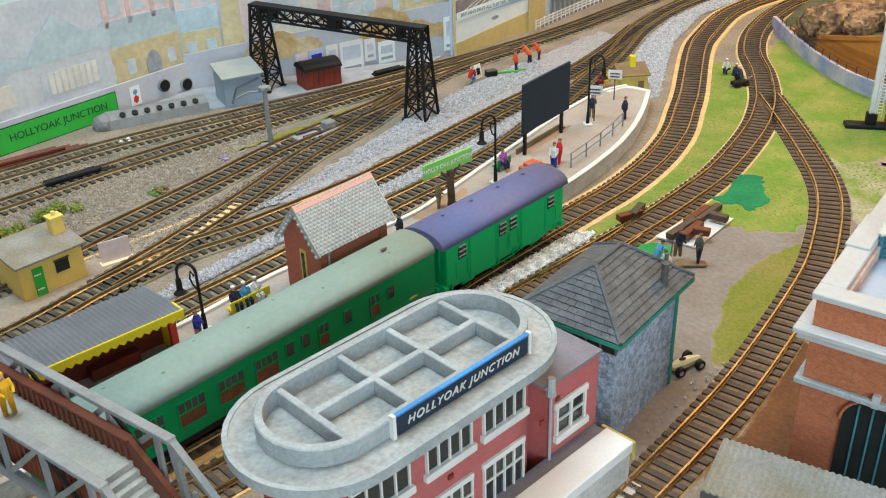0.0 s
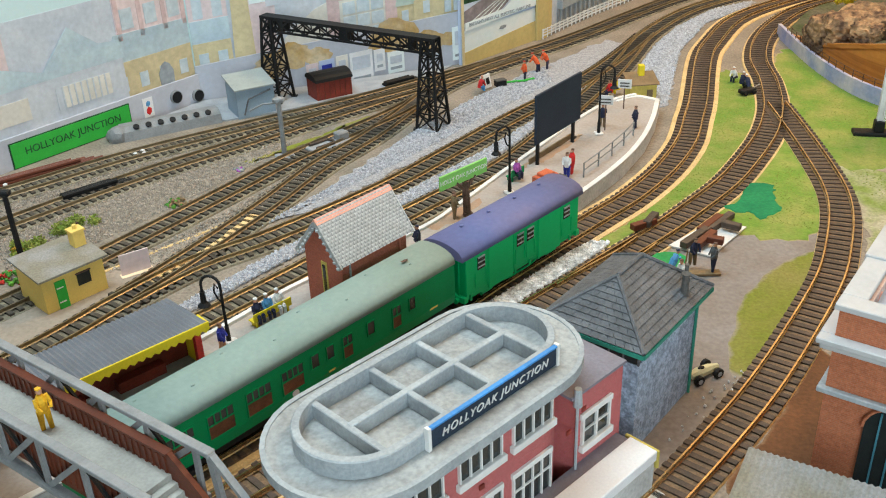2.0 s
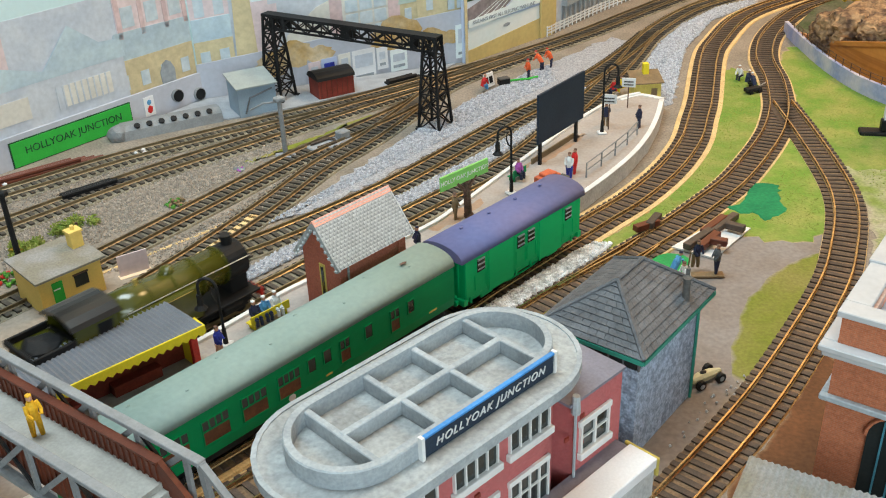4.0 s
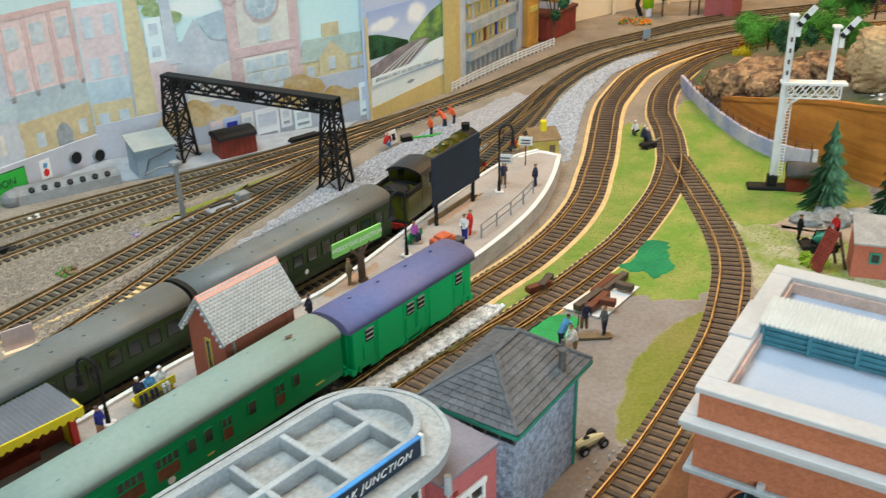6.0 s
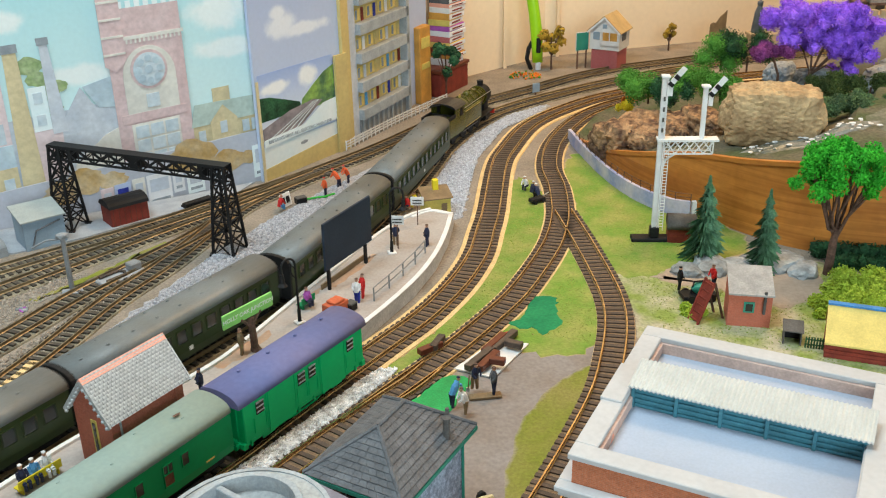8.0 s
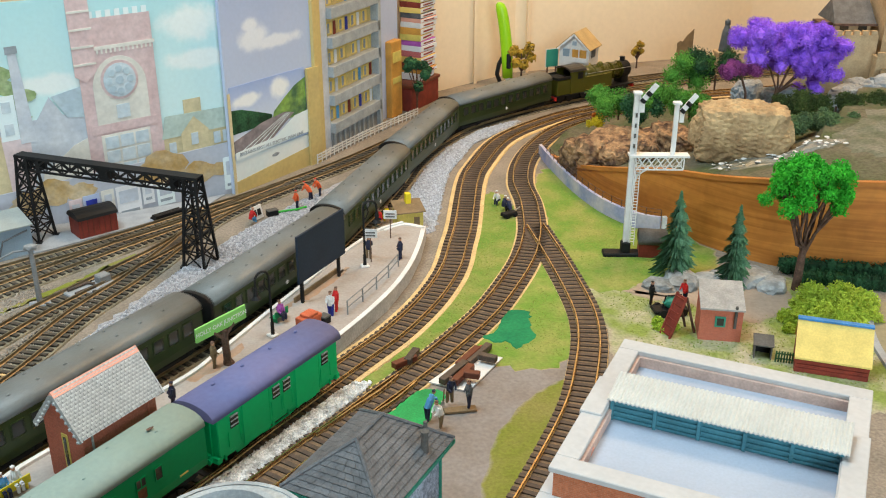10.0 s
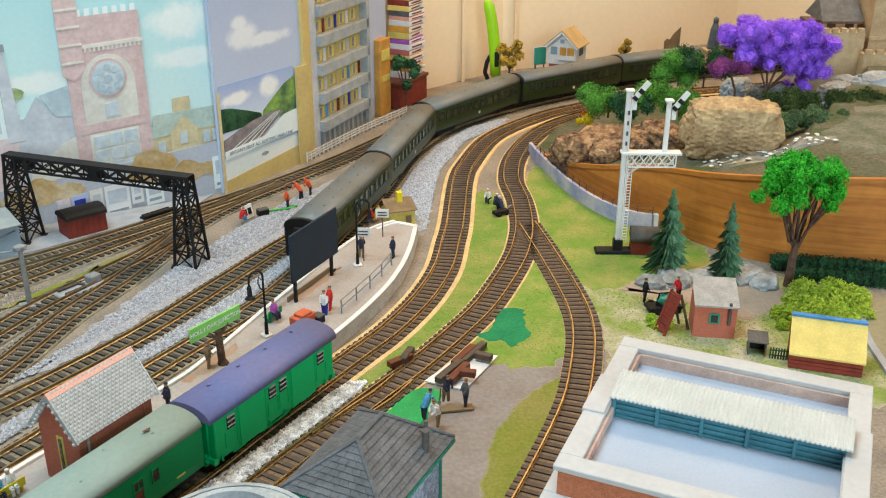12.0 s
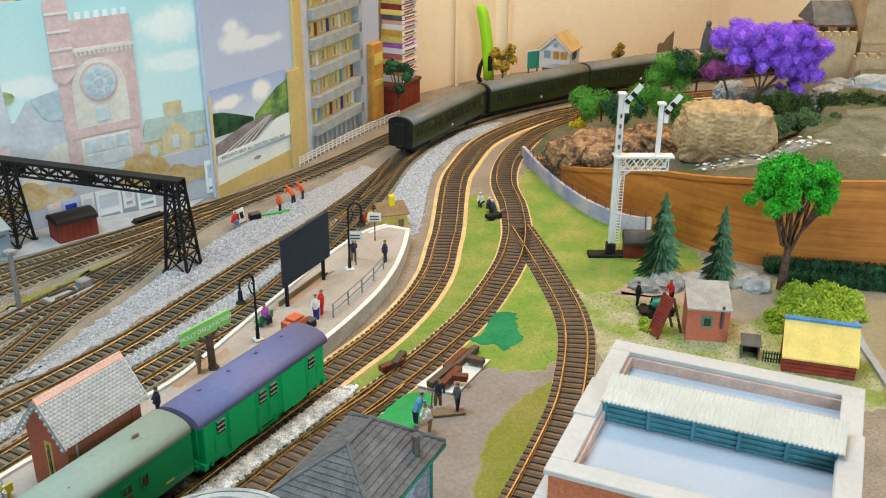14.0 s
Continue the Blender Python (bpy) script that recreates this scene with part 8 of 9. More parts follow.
def bush(x, y, z, r, n, material, label, seed, flat_=0.6, count=1500, name="shrub", size=0.0016):
    rnd = random.Random(seed)
    cs = [((rnd.uniform(-r, r), rnd.uniform(-r, r) * 0.8, rnd.uniform(0.3, 1.0) * r * flat_), r * rnd.uniform(0.35, 0.6)) for _ in range(n)]
    t = thing(name, label, "shrub", "shrubs on the layout", m=pose(x, y, z))
    foam("foliage", cs, count * 3, size * 0.85, seed, material, t)
    part("stem", rod(B(), (0, 0, -0.004), (0, 0, r * 0.5), 0.0012), "bark", t)


bush(-0.350, 0.511, 0.0, 0.014, 6, "flock", "low green shrub between the yard lines", 71, 0.35, 500)
bush(-0.371, 0.471, 0.0, 0.013, 6, "flock", "low green shrub beside the yellow hut", 72, 0.35, 500)
bush(-0.374, 0.468, 0.003, 0.007, 4, "ochre", "rusty flowers in the shrub by the hut", 73, 0.35, 250)
bush(0.390, 1.00, 0.062, 0.030, 7, "leaf_mid", "green foam shrub behind the rocks", 1, 0.9)
bush(0.435, 0.985, 0.072, 0.028, 6, "leaf_mid", "green foam shrub behind the signal", 2, 0.9)
bush(0.458, 0.940, 0.078, 0.025, 6, "leaf_mid", "green foam shrub beside the large boulder", 3, 0.9)
bush(0.412, 0.965, 0.070, 0.022, 6, "leaf_dark", "dark green shrub with reddish flowers", 4, 0.9)
bush(0.495, 1.055, 0.085, 0.026, 8, "leaf_mid", "tall green willow-like shrub", 5, 1.3)
bush(0.525, 1.045, 0.085, 0.030, 9, "leaf_dark", "dark green bushy tree", 6, 1.4)
bush(0.365, 1.00, 0.052, 0.012, 5, "bright_yellow", "clump of yellow flowers on the rocks", 7, 0.7, 400)
bush(0.372, 1.02, 0.054, 0.008, 4, "orange", "clump of orange flowers on the rocks", 8, 0.7, 250)
for k, x in enumerate((0.560, 0.585, 0.612, 0.640, 0.668, 0.70, 0.735)):
    bush(x, 0.900 - (x - 0.56) * 0.12, 0.090, 0.019, 8, "hedge_olive", "dark olive hedge bush on the raised ground", 50 + k, 0.9)
for k, (x, y) in enumerate(((0.548, 0.838), (0.572, 0.832), (0.590, 0.845))):
    bush(x, y, 0.090, 0.016, 8, "scrub", "grey-green scrub on the raised ground", 60 + k, 0.8)



def broadleaf():
    t = thing("broadleaf_tree", "bright green broadleaf model tree with bare lower limbs", "tree", m=pose(0.466, 0.634, 0))
    rnd = random.Random(4)
    bm = B()
    rod(bm, (0, 0, -0.002), (0.001, 0, 0.030), 0.0044, 0.0036, 8)
    rod(bm, (0.001, 0, 0.030), (0.002, 0, 0.052), 0.0036, 0.0024, 8)
    cs = []
    for k in range(11):
        a = k * 2 * math.pi / 11
        q = (0.011 * math.cos(a), 0.009 * math.sin(a), 0.058 + 0.004 * (k % 3))
        e = (0.029 * math.cos(a + 0.3), 0.023 * math.sin(a + 0.3), 0.086 + 0.008 * (k % 3))
        tube(bm, [(0.001, 0, 0.030 + 0.002 * k), (q[0] * 0.6, q[1] * 0.6, q[2] - 0.012), q, e], 0.0013, 6)
        cs.append((e, rnd.uniform(0.007, 0.0095)))
        for j in range(2):
            tip = (e[0] * rnd.uniform(0.5, 1.15), e[1] * rnd.uniform(0.5, 1.15), e[2] + rnd.uniform(0.006, 0.020))
            rod(bm, q, tip, 0.0008, 0.0004, 5)
            cs.append((tip, rnd.uniform(0.006, 0.009)))
    for k in range(16):
        a, r = rnd.uniform(0, 6.283), 0.030 * math.sqrt(rnd.random())
        cs.append(((r * math.cos(a), 0.8 * r * math.sin(a), 0.122 - 9.0 * r * r + rnd.uniform(-0.005, 0.003)), rnd.uniform(0.006, 0.009)))
    cs += [((-0.040, 0.0, 0.090), 0.0060), ((-0.045, 0.0, 0.092), 0.0035), ((0.034, 0.004, 0.094), 0.0075)]
    part("trunk", bm, "bark", t)
    foam("crown", cs, 11000, 0.0016, 9, "leaf", t, 0.5)


broadleaf()


def conifer(x, y, h, r, seed):
    t = thing("conifer", "dark green model fir tree on rocky ground", "tree", "conifers", m=pose(x, y, 0.002))
    part("trunk", rod(B(), (0, 0, -0.002), (0, 0, h * 0.97), 0.0022, 0.0004, 6), "bark", t)
    rnd = random.Random(seed)
    verts, faces = [], []
    for k in range(1700):
        f = rnd.random() ** 0.75
        z = h * (0.06 + 0.94 * f)
        rr = r * (1 - f) ** 0.85 * rnd.uniform(0.55, 1.12) + 0.0008
        tier = 0.82 + 0.18 * math.sin(f * 46)
        rr *= tier
        a = rnd.uniform(0, 6.283)
        i = len(verts)
        tip = (rr * math.cos(a), rr * math.sin(a), z - rr * 0.42)
        w = 0.0016
        base = rr * 0.25
        verts += [(base * math.cos(a - 0.15), base * math.sin(a - 0.15), z), tip, (rr * 0.62 * math.cos(a + w / max(rr, 0.002)), rr * 0.62 * math.sin(a + w / max(rr, 0.002)), z - rr * 0.12), (rr * 0.62 * math.cos(a - w / max(rr, 0.002)), rr * 0.62 * math.sin(a - w / max(rr, 0.002)), z - rr * 0.30)]
        faces += [(i, i + 2, i + 1), (i, i + 1, i + 3), (i, i + 3, i + 2), (i + 1, i + 2, i + 3)]
    me = bpy.data.meshes.new("foliage")
    me.from_pydata(verts, [], faces)
    me.materials.append(M["fir"])
    ob = new("foliage", me)
    ob.parent = t
    ob["kind"] = "stuff"


conifer(0.363, 0.674, 0.084, 0.026, 1)
conifer(0.409, 0.645, 0.080, 0.021, 2)


def purple_tree():
    t = thing("flowering_tree", "vivid purple foam flowering tree on the raised ground", "tree", m=pose(0.572, 0.955, 0.084))
    rnd = random.Random(6)
    bm = B()
    rod(bm, (-0.008, 0, -0.006), (-0.004, 0, 0.020), 0.0040, 0.0026, 8)
    cs = []
    LOBES = ((-0.048, 0.080, 0.017), (-0.030, 0.086, 0.018), (-0.012, 0.074, 0.018), (0.000, 0.092, 0.014), (0.016, 0.082, 0.019), (0.036, 0.076, 0.020), (0.052, 0.066, 0.019), (0.030, 0.056, 0.017), (0.058, 0.048, 0.015), (0.044, 0.036, 0.014), (0.034, 0.022, 0.011), (-0.034, 0.064, 0.015), (0.006, 0.058, 0.016), (0.040, 0.090, 0.010), (-0.012, 0.054, 0.012), (0.020, 0.046, 0.013))
    for k, (x, z, r) in enumerate(LOBES):
        if k % 2 == 0:
            tube(bm, [(-0.004, 0, 0.016), (x * 0.35, 0.004 * math.sin(k), 0.02 + z * 0.32), (x * 0.8, 0.008 * math.sin(k * 2), z * 0.85), (x, 0.01 * math.sin(k * 2), z)], 0.0011, 5)
        for j in range(7):
            cs.append(((x + rnd.uniform(-1, 1) * r * 0.62, rnd.uniform(-1, 1) * 0.022, z + rnd.uniform(-1, 1) * r * 0.5), r * rnd.uniform(0.45, 0.68)))
    part("trunk", bm, "bark", t)
    foam("crown", cs, 60000, 0.00100, 12, "purple", t, 0.8)
    b = thing("flowering_bush", "magenta foam bush beside the purple tree", "shrub", m=pose(0.517, 0.950, 0.118))
    bs = [((rnd.uniform(-0.020, 0.020), rnd.uniform(-0.01, 0.01), 0.012 + rnd.uniform(-0.005, 0.005)), rnd.uniform(0.006, 0.010)) for _ in range(12)]
    part("stem", tube(B(), [(0.012, 0, -0.040), (0.010, 0, -0.015), (0.0, 0, 0.010)], 0.0014), "bark", b)
    foam("foliage", bs, 7000, 0.0010, 77, "magenta", b, 0.75)


purple_tree()


# ---- bracket signal ----
def bracket_signal():
    t = thing("bracket_signal", "white lattice bracket signal with two black and white arms", "railway signal", m=pose(0.3295, 0.7245, 0, 0, 0, -6))
    part("base", box(B(), -0.022, 0.016, -0.007, 0.007, 0, 0.0045, 0.001), "black", t)
    part("foot", box(B(), -0.0045, 0.0045, -0.0045, 0.0045, 0.0045, 0.015, 0.0008), "black", t)
    for i in (-0.0022, 0.0022):
        for j in (-0.0022, 0.0022):
            part("mast_angle", box(B(), i - 0.0006, i + 0.0006, j - 0.0006, j + 0.0006, 0.012, 0.1635), "white", t)
    part("mast_core", box(B(), -0.0020, 0.0012, -0.0016, 0.0020, 0.012, 0.1630), "white", t)
    bm = B()
    for k in range(30):
        z = 0.016 + k * 0.003
        rod(bm, (0.0035, -0.0028, z), (0.0075, -0.0028, z), 0.0004, n=4)
    for x in (0.0035, 0.0075):
        rod(bm, (x, -0.0028, 0.012), (x, -0.0028, 0.105), 0.0005, n=4)
    part("ladder", bm, "white", t)
    zb = 0.1035
    part("platform", box(B(), -0.004, 0.053, -0.006, 0.006, zb, zb + 0.002), "white", t)
    for s in (-1, 1):
        part("truss_chord", bar(B(), (0.003, s * 0.005, zb - 0.012), (0.048, s * 0.005, zb - 0.012), 0.001, 0.0012), "white", t)
        n = 5
        for k in range(n):
            x0, x1 = 0.004 + 0.0088 * k, 0.004 + 0.0088 * (k + 1)
            part("truss_diagonal", bar(B(), (x0, s * 0.005, zb - 0.012), (x1, s * 0.005, zb), 0.0008, 0.0010), "white", t)
            part("truss_diagonal", bar(B(), (x0, s * 0.005, zb), (x1, s * 0.005, zb - 0.012), 0.0008, 0.0010), "white", t)
        part("truss_post", bar(B(), (0.048, s * 0.005, zb - 0.012), (0.048, s * 0.005, zb), 0.001, 0.001, up=(0, 1, 0)), "white", t)
    part("knee", tube(B(), [(0.002, 0, zb - 0.030), (0.006, 0, zb - 0.019), (0.016, 0, zb - 0.012)], 0.0012), "white", t)
    part("doll_post", box(B(), 0.0355, 0.0395, -0.002, 0.002, zb + 0.002, 0.1540), "white", t)
    for x, z in ((0.0, 0.1635), (0.0375, 0.1540)):
        part("finial", box(B(), x - 0.0040, x + 0.0040, -0.004, 0.004, z, z + 0.0025, 0.0006), "white", t)
        part("spectacle", box(B(), x + 0.003, x + 0.0070, -0.002, 0.001, z - 0.017, z - 0.006), "white", t)
        arm = part("arm", bar(B(), (x + 0.004, -0.003, z - 0.006), (x + 0.0165, -0.003, z + 0.010), 0.0012, 0.0050, up=(-0.8, 0, 0.6)), "white", t, "white semaphore arm with black stripe")
        part("stripe", bar(B(), (x + 0.0085, -0.0038, z - 0.0005), (x + 0.0112, -0.0038, z + 0.0028), 0.0012, 0.0052, up=(-0.8, 0, 0.6)), "black", arm)
        part("stripe", bar(B(), (x + 0.0035, -0.0038, z - 0.0068), (x + 0.0058, -0.0038, z - 0.0040), 0.0012, 0.0052, up=(-0.8, 0, 0.6)), "black", arm)
    for z in (0.112, 0.122, 0.132, 0.142):
        part("rivet_plate", box(B(), -0.0008, 0.0008, -0.0032, -0.0024, z, z + 0.004), "dark_grey", t)


bracket_signal()


def lamp_shed():
    t = thing("signal_hut", "small red hut with curved black roof beside the signal", "hut", m=pose(0.341, 0.716, 0, 0, 0, -12))
    part("wall", box(B(), 0, 0.026, 0, 0.020, 0, 0.017), "dark_red", t)
    arc = [(0.010 - 0.0112 * math.cos(k * math.pi / 8), 0.0150 + 0.0125 * math.sin(k * math.pi / 8)) for k in range(9)]
    part("roof", loft(B(), [[(x, y, z) for y, z in arc] for x in (-0.001, 0.027)], smooth=True), "dark_grey", t)


lamp_shed()


def brick_shed():
    t = thing("garden_shed", "small red brick shed with pale grey lean-to roof", "shed", m=pose(0.345, 0.549, 0, 0, 0, -14))
    part("wall", box(B(), 0, 0.034, 0, 0.030, 0, 0.031), "brick_red", t)
    bm = B()
    loft(bm, [[(-0.001, -0.003, 0.030), (0.035, -0.003, 0.030), (0.035, -0.003, 0.0315), (-0.001, -0.003, 0.0315)], [(-0.001, 0.033, 0.040), (0.035, 0.033, 0.040), (0.035, 0.033, 0.0415), (-0.001, 0.033, 0.0415)]])
    part("roof", bm, "shed_roof", t)
    w = part("window", box(B(), 0.012, 0.0205, -0.0008, 0.0004, 0.014, 0.0235), "teal", t)
    part("pane", box(B(), 0.0135, 0.019, -0.0012, -0.0006, 0.0155, 0.022), "glass", w)
    part("downpipe", rod(B(), (0.028, -0.0015, 0.014), (0.028, -0.0015, 0.034), 0.0012), "dark_grey", t)


brick_shed()


def a_frame():
    t = thing("trestle", "brown timber trestle leaning beside the brick shed", "trestle", m=pose(0.333, 0.556, 0, 0, 0, 20))
    for y in (0.0, 0.012):
        part("leg", bar(B(), (-0.012, y, 0), (0.002, y, 0.036), 0.0016, 0.0016), "dark_red", t)
        part("leg", bar(B(), (0.014, y, 0), (0.002, y, 0.036), 0.0016, 0.0016), "bark", t)
    for k in range(6):
        f = (k + 0.5) / 6
        part("rung", bar(B(), (-0.012 + 0.014 * f, 0, 0.036 * f), (-0.012 + 0.014 * f, 0.012, 0.036 * f), 0.0012, 0.0012), "dark_red", t)
    part("board", loft(B(), [[(-0.011, 0.0, 0.002), (0.0015, 0.0, 0.035), (0.0015, 0.012, 0.035), (-0.011, 0.012, 0.002)], [(-0.0102, 0.0, 0.002), (0.0023, 0.0, 0.035), (0.0023, 0.012, 0.035), (-0.0102, 0.012, 0.002)]]), "dark_red", t)


a_frame()


def small_wagon():
    t = thing("coal_wagon", "small dark wagon with green load", "wagon", m=pose(0.337, 0.597, 0, 0, 0, 5))
    part("chassis", box(B(), -0.017, 0.014, -0.007, 0.007, 0.004, 0.007, 0.0005), "black", t)
    for x in (-0.010, 0.008):
        for s in (-1, 1):
            part("wheel", rod(B(), (0, -0.001, 0), (0, 0.001, 0), 0.004, n=12), "black", t, m=pose(x, s * 0.0075, 0.0042))
    part("load", blob(B(), (0.001, 0, 0.0115), 0.007, 2, 0.15, (1.2, 0.9, 0.8), seed=3), "teal", t)
    part("frame", tube(B(), [(-0.008, 0, 0.007), (-0.006, 0, 0.018), (0.008, 0, 0.018), (0.010, 0, 0.007)], 0.0009), "black", t)


small_wagon()


def yellow_shed():
    t = thing("goods_shed", "red-walled shed with yellow roof and blue ridge", "shed", m=pose(0.402, 0.493, 0, 0, 0, -23))
    L = 0.056
    sec = [(0, 0), (0.030, 0), (0.030, 0.017), (0.022, 0.034), (0.001, 0.0155)]
    part("wall", loft(B(), [[(x, y, z) for y, z in sec] for x in (0.001, L - 0.001)]), "dark_red", t)
    slope = part("roof", loft(B(), [[(x, -0.003, 0.0135), (x, -0.003, 0.015), (x, 0.022, 0.0365), (x, 0.022, 0.035)] for x in (0, L)]), "pale_yellow", t, "faded yellow roof slope")
    part("roof", loft(B(), [[(x, 0.022, 0.035), (x, 0.022, 0.0365), (x, 0.033, 0.018), (x, 0.033, 0.0165)] for x in (0, L)]), "straw", t)
    part("ridge", box(B(), 0, L, 0.0205, 0.0255, 0.0362, 0.0378), "blue_edge", t, "blue ridge capping")
    for z in (0.002, 0.0055, 0.009, 0.0125):
        part("plank", box(B(), 0.001, L - 0.001, -0.0004, 0.0006, z, z + 0.0028), "dark_red", t)


yellow_shed()


def kennel():
    t = thing("lean_to_shed", "small open dark lean-to beside a green fence", "shed", m=pose(0.379, 0.515, 0, 0, 0, -20))
    part("side", box(B(), 0, 0.001, 0, 0.012, 0, 0.012), "dark_grey", t)
    part("side", box(B(), 0.013, 0.014, 0, 0.012, 0, 0.012), "dark_grey", t)
    part("back", box(B(), 0, 0.014, 0.012, 0.013, 0, 0.015), "black", t)
    part("roof", loft(B(), [[(x, -0.001, 0.0125), (x, -0.001, 0.0135), (x, 0.014, 0.0165), (x, 0.014, 0.0155)] for x in (-0.001, 0.015)]), "dark_grey", t)
    f = thing("picket_fence", "short dark green picket fence", "fence", m=pose(0.394, 0.508, 0, 0, 0, -20))
    for k in range(8):
        part("picket", box(B(), k * 0.0021, k * 0.0021 + 0.0012, 0, 0.0008, 0, 0.0105), "leaf_dark", f)
    for z in (0.003, 0.0075):
        part("rail", box(B(), 0, 0.017, 0.0008, 0.0014, z, z + 0.001), "leaf_dark", f)


kennel()


def hedge(x0, y0, x1, y1, h, w, seed):
    t = thing("hedge", "clipped dark green hedge along the fascia", "hedge", "hedges")
    n = int(math.hypot(x1 - x0, y1 - y0) / 0.008)
    cs = [((x0 + (x1 - x0) * k / n, y0 + (y1 - y0) * k / n, z), w) for k in range(n + 1) for z in (h * 0.35, h * 0.75)]
    foam("foliage", cs, 6000, 0.0014, seed, "leaf_dark", t, 0.85)


hedge(0.472, 0.672, 0.64, 0.618, 0.014, 0.0075, 81)
hedge(0.478, 0.650, 0.60, 0.610, 0.010, 0.0070, 82)
for k, (x, y, r) in enumerate(((0.452, 0.585, 0.020), (0.475, 0.600, 0.022), (0.495, 0.580, 0.020), (0.470, 0.565, 0.018), (0.505, 0.60, 0.018), (0.44, 0.565, 0.014), (0.322, 0.57, 0.009))):
    bush(x, y, 0.0, r, 8, "lime", "lime green foam bushes in the garden", 90 + k, 0.42, 1500)
patch("sandy_ground", [(0.30, 0.64), (0.34, 0.665), (0.42, 0.665), (0.46, 0.625), (0.43, 0.58), (0.395, 0.57), (0.37, 0.60), (0.33, 0.62)], 0.0016, "road", "bare sandy brown ground below the conifers", jitter=0.005, seed=23)
solo("road", prism(B(), smooth_line([(0.52, 0.60), (0.50, 0.565), (0.488, 0.53), (0.478, 0.48), (0.462, 0.40), (0.60, 0.36), (0.9, 0.42), (0.9, 0.58), (0.62, 0.60)], 0.01) and [(p.x, p.y) for p in smooth_line([(0.52, 0.60), (0.50, 0.565), (0.488, 0.53), (0.478, 0.48), (0.462, 0.40), (0.60, 0.36), (0.9, 0.42), (0.9, 0.58), (0.62, 0.60)], 0.01)], -0.001, 0.0020), "road", "brown-grey model road behind the works", "road", kind="structure")
solo("kerb", ribbon(B(), smooth_line([(0.530, 0.615), (0.505, 0.572), (0.488, 0.53), (0.478, 0.48), (0.462, 0.40)], 0.008), [(-0.003, 0), (0.003, 0), (0.003, 0.0040), (-0.003, 0.0040)]), "plate", "pale grey kerb along the road", "kerb", kind="structure")


# ---- castle and statue ----
def castle():
    t = thing("castle", "sandstone castle with battlements and grey-roofed gatehouse", "castle", m=pose(0.668, 1.062, -0.004, 0, 0, -6))
    part("curtain_wall", box(B(), -0.02, 0.070, 0.0, 0.03, 0.06, 0.150), "castle", t)
    for k in range(8):
        part("merlon", box(B(), -0.018 + k * 0.0112, -0.0108 + k * 0.0112, -0.001, 0.005, 0.150, 0.1555), "castle", t)
    part("bastion", box(B(), 0.066, 0.20, -0.016, 0.0, 0.096, 0.126, 0.001), "castle", t)
    part("bastion_foot", box(B(), 0.070, 0.20, -0.010, 0.0, 0.05, 0.096), "castle", t)
    for k in range(9):
        part("merlon", box(B(), 0.067 + k * 0.0145, 0.0765 + k * 0.0145, -0.0165, -0.0105, 0.126, 0.131), "castle", t)
    for k in range(8):
        x = 0.074 + k * 0.0125
        arch = [(x + 0.0045 * math.cos(j * math.pi / 8), 0.0945 + 0.0045 * math.sin(j * math.pi / 8)) for j in range(9)]
        part("corbel_arch", loft(B(), [[(u, -0.0168, z) for u, z in arch], [(u, -0.0158, z) for u, z in arch]]), "dark_red", t)
    g = part("gatehouse", box(B(), 0.024, 0.070, 0.030, 0.075, 0.09, 0.162), "castle", t)
    part("gatehouse_roof", loft(B(), [[(x0, 0.022, 0.160), (x1, 0.022, 0.160), (x1 - 0.001, 0.055, 0.186), (x0 + 0.004, 0.055, 0.186)] for x0, x1 in ((0.020, 0.074),)] + [[(0.020, 0.088, 0.160), (0.074, 0.088, 0.160), (0.073, 0.058, 0.186), (0.024, 0.058, 0.186)]]), "slate", t, "grey-green slate gatehouse roof")
    part("eaves_board", box(B(), 0.019, 0.075, 0.0205, 0.0225, 0.1575, 0.1605), "bark", t)
    part("annexe", box(B(), 0.004, 0.022, 0.034, 0.060, 0.09, 0.160), "bark", t)
    for x in (0.030, 0.054):
        part("window", box(B(), x, x + 0.011, 0.0285, 0.0305, 0.1475, 0.1570), "glass", g)
    part("keep", box(B(), 0.078, 0.20, 0.006, 0.09, 0.05, 0.27), "castle", t)
    part("string_course", box(B(), 0.077, 0.20, 0.004, 0.006, 0.140, 0.144), "castle", t)


castle()


def statue():
    bm = B()
    box(bm, -0.010, 0.010, -0.010, 0.010, 0.0, 0.020)
    box(bm, -0.012, 0.012, -0.012, 0.012, 0.020, 0.024, 0.0008)
    rod(bm, (0, 0, 0.024), (0, 0, 0.050), 0.0085, 0.0058, 10, 1)
    rod(bm, (0, 0, 0.050), (0, 0, 0.058), 0.0058, 0.003, 10, 1)
    blob(bm, (0, 0, 0.0615), 0.0042, 1, 0.05, (1, 1, 1.2), 1)
    solo("statue", bm, ["castle", "slate"], "dark grey robed statue on a stone plinth", "statue", m=pose(0.560, 1.115, 0.092))


statue()


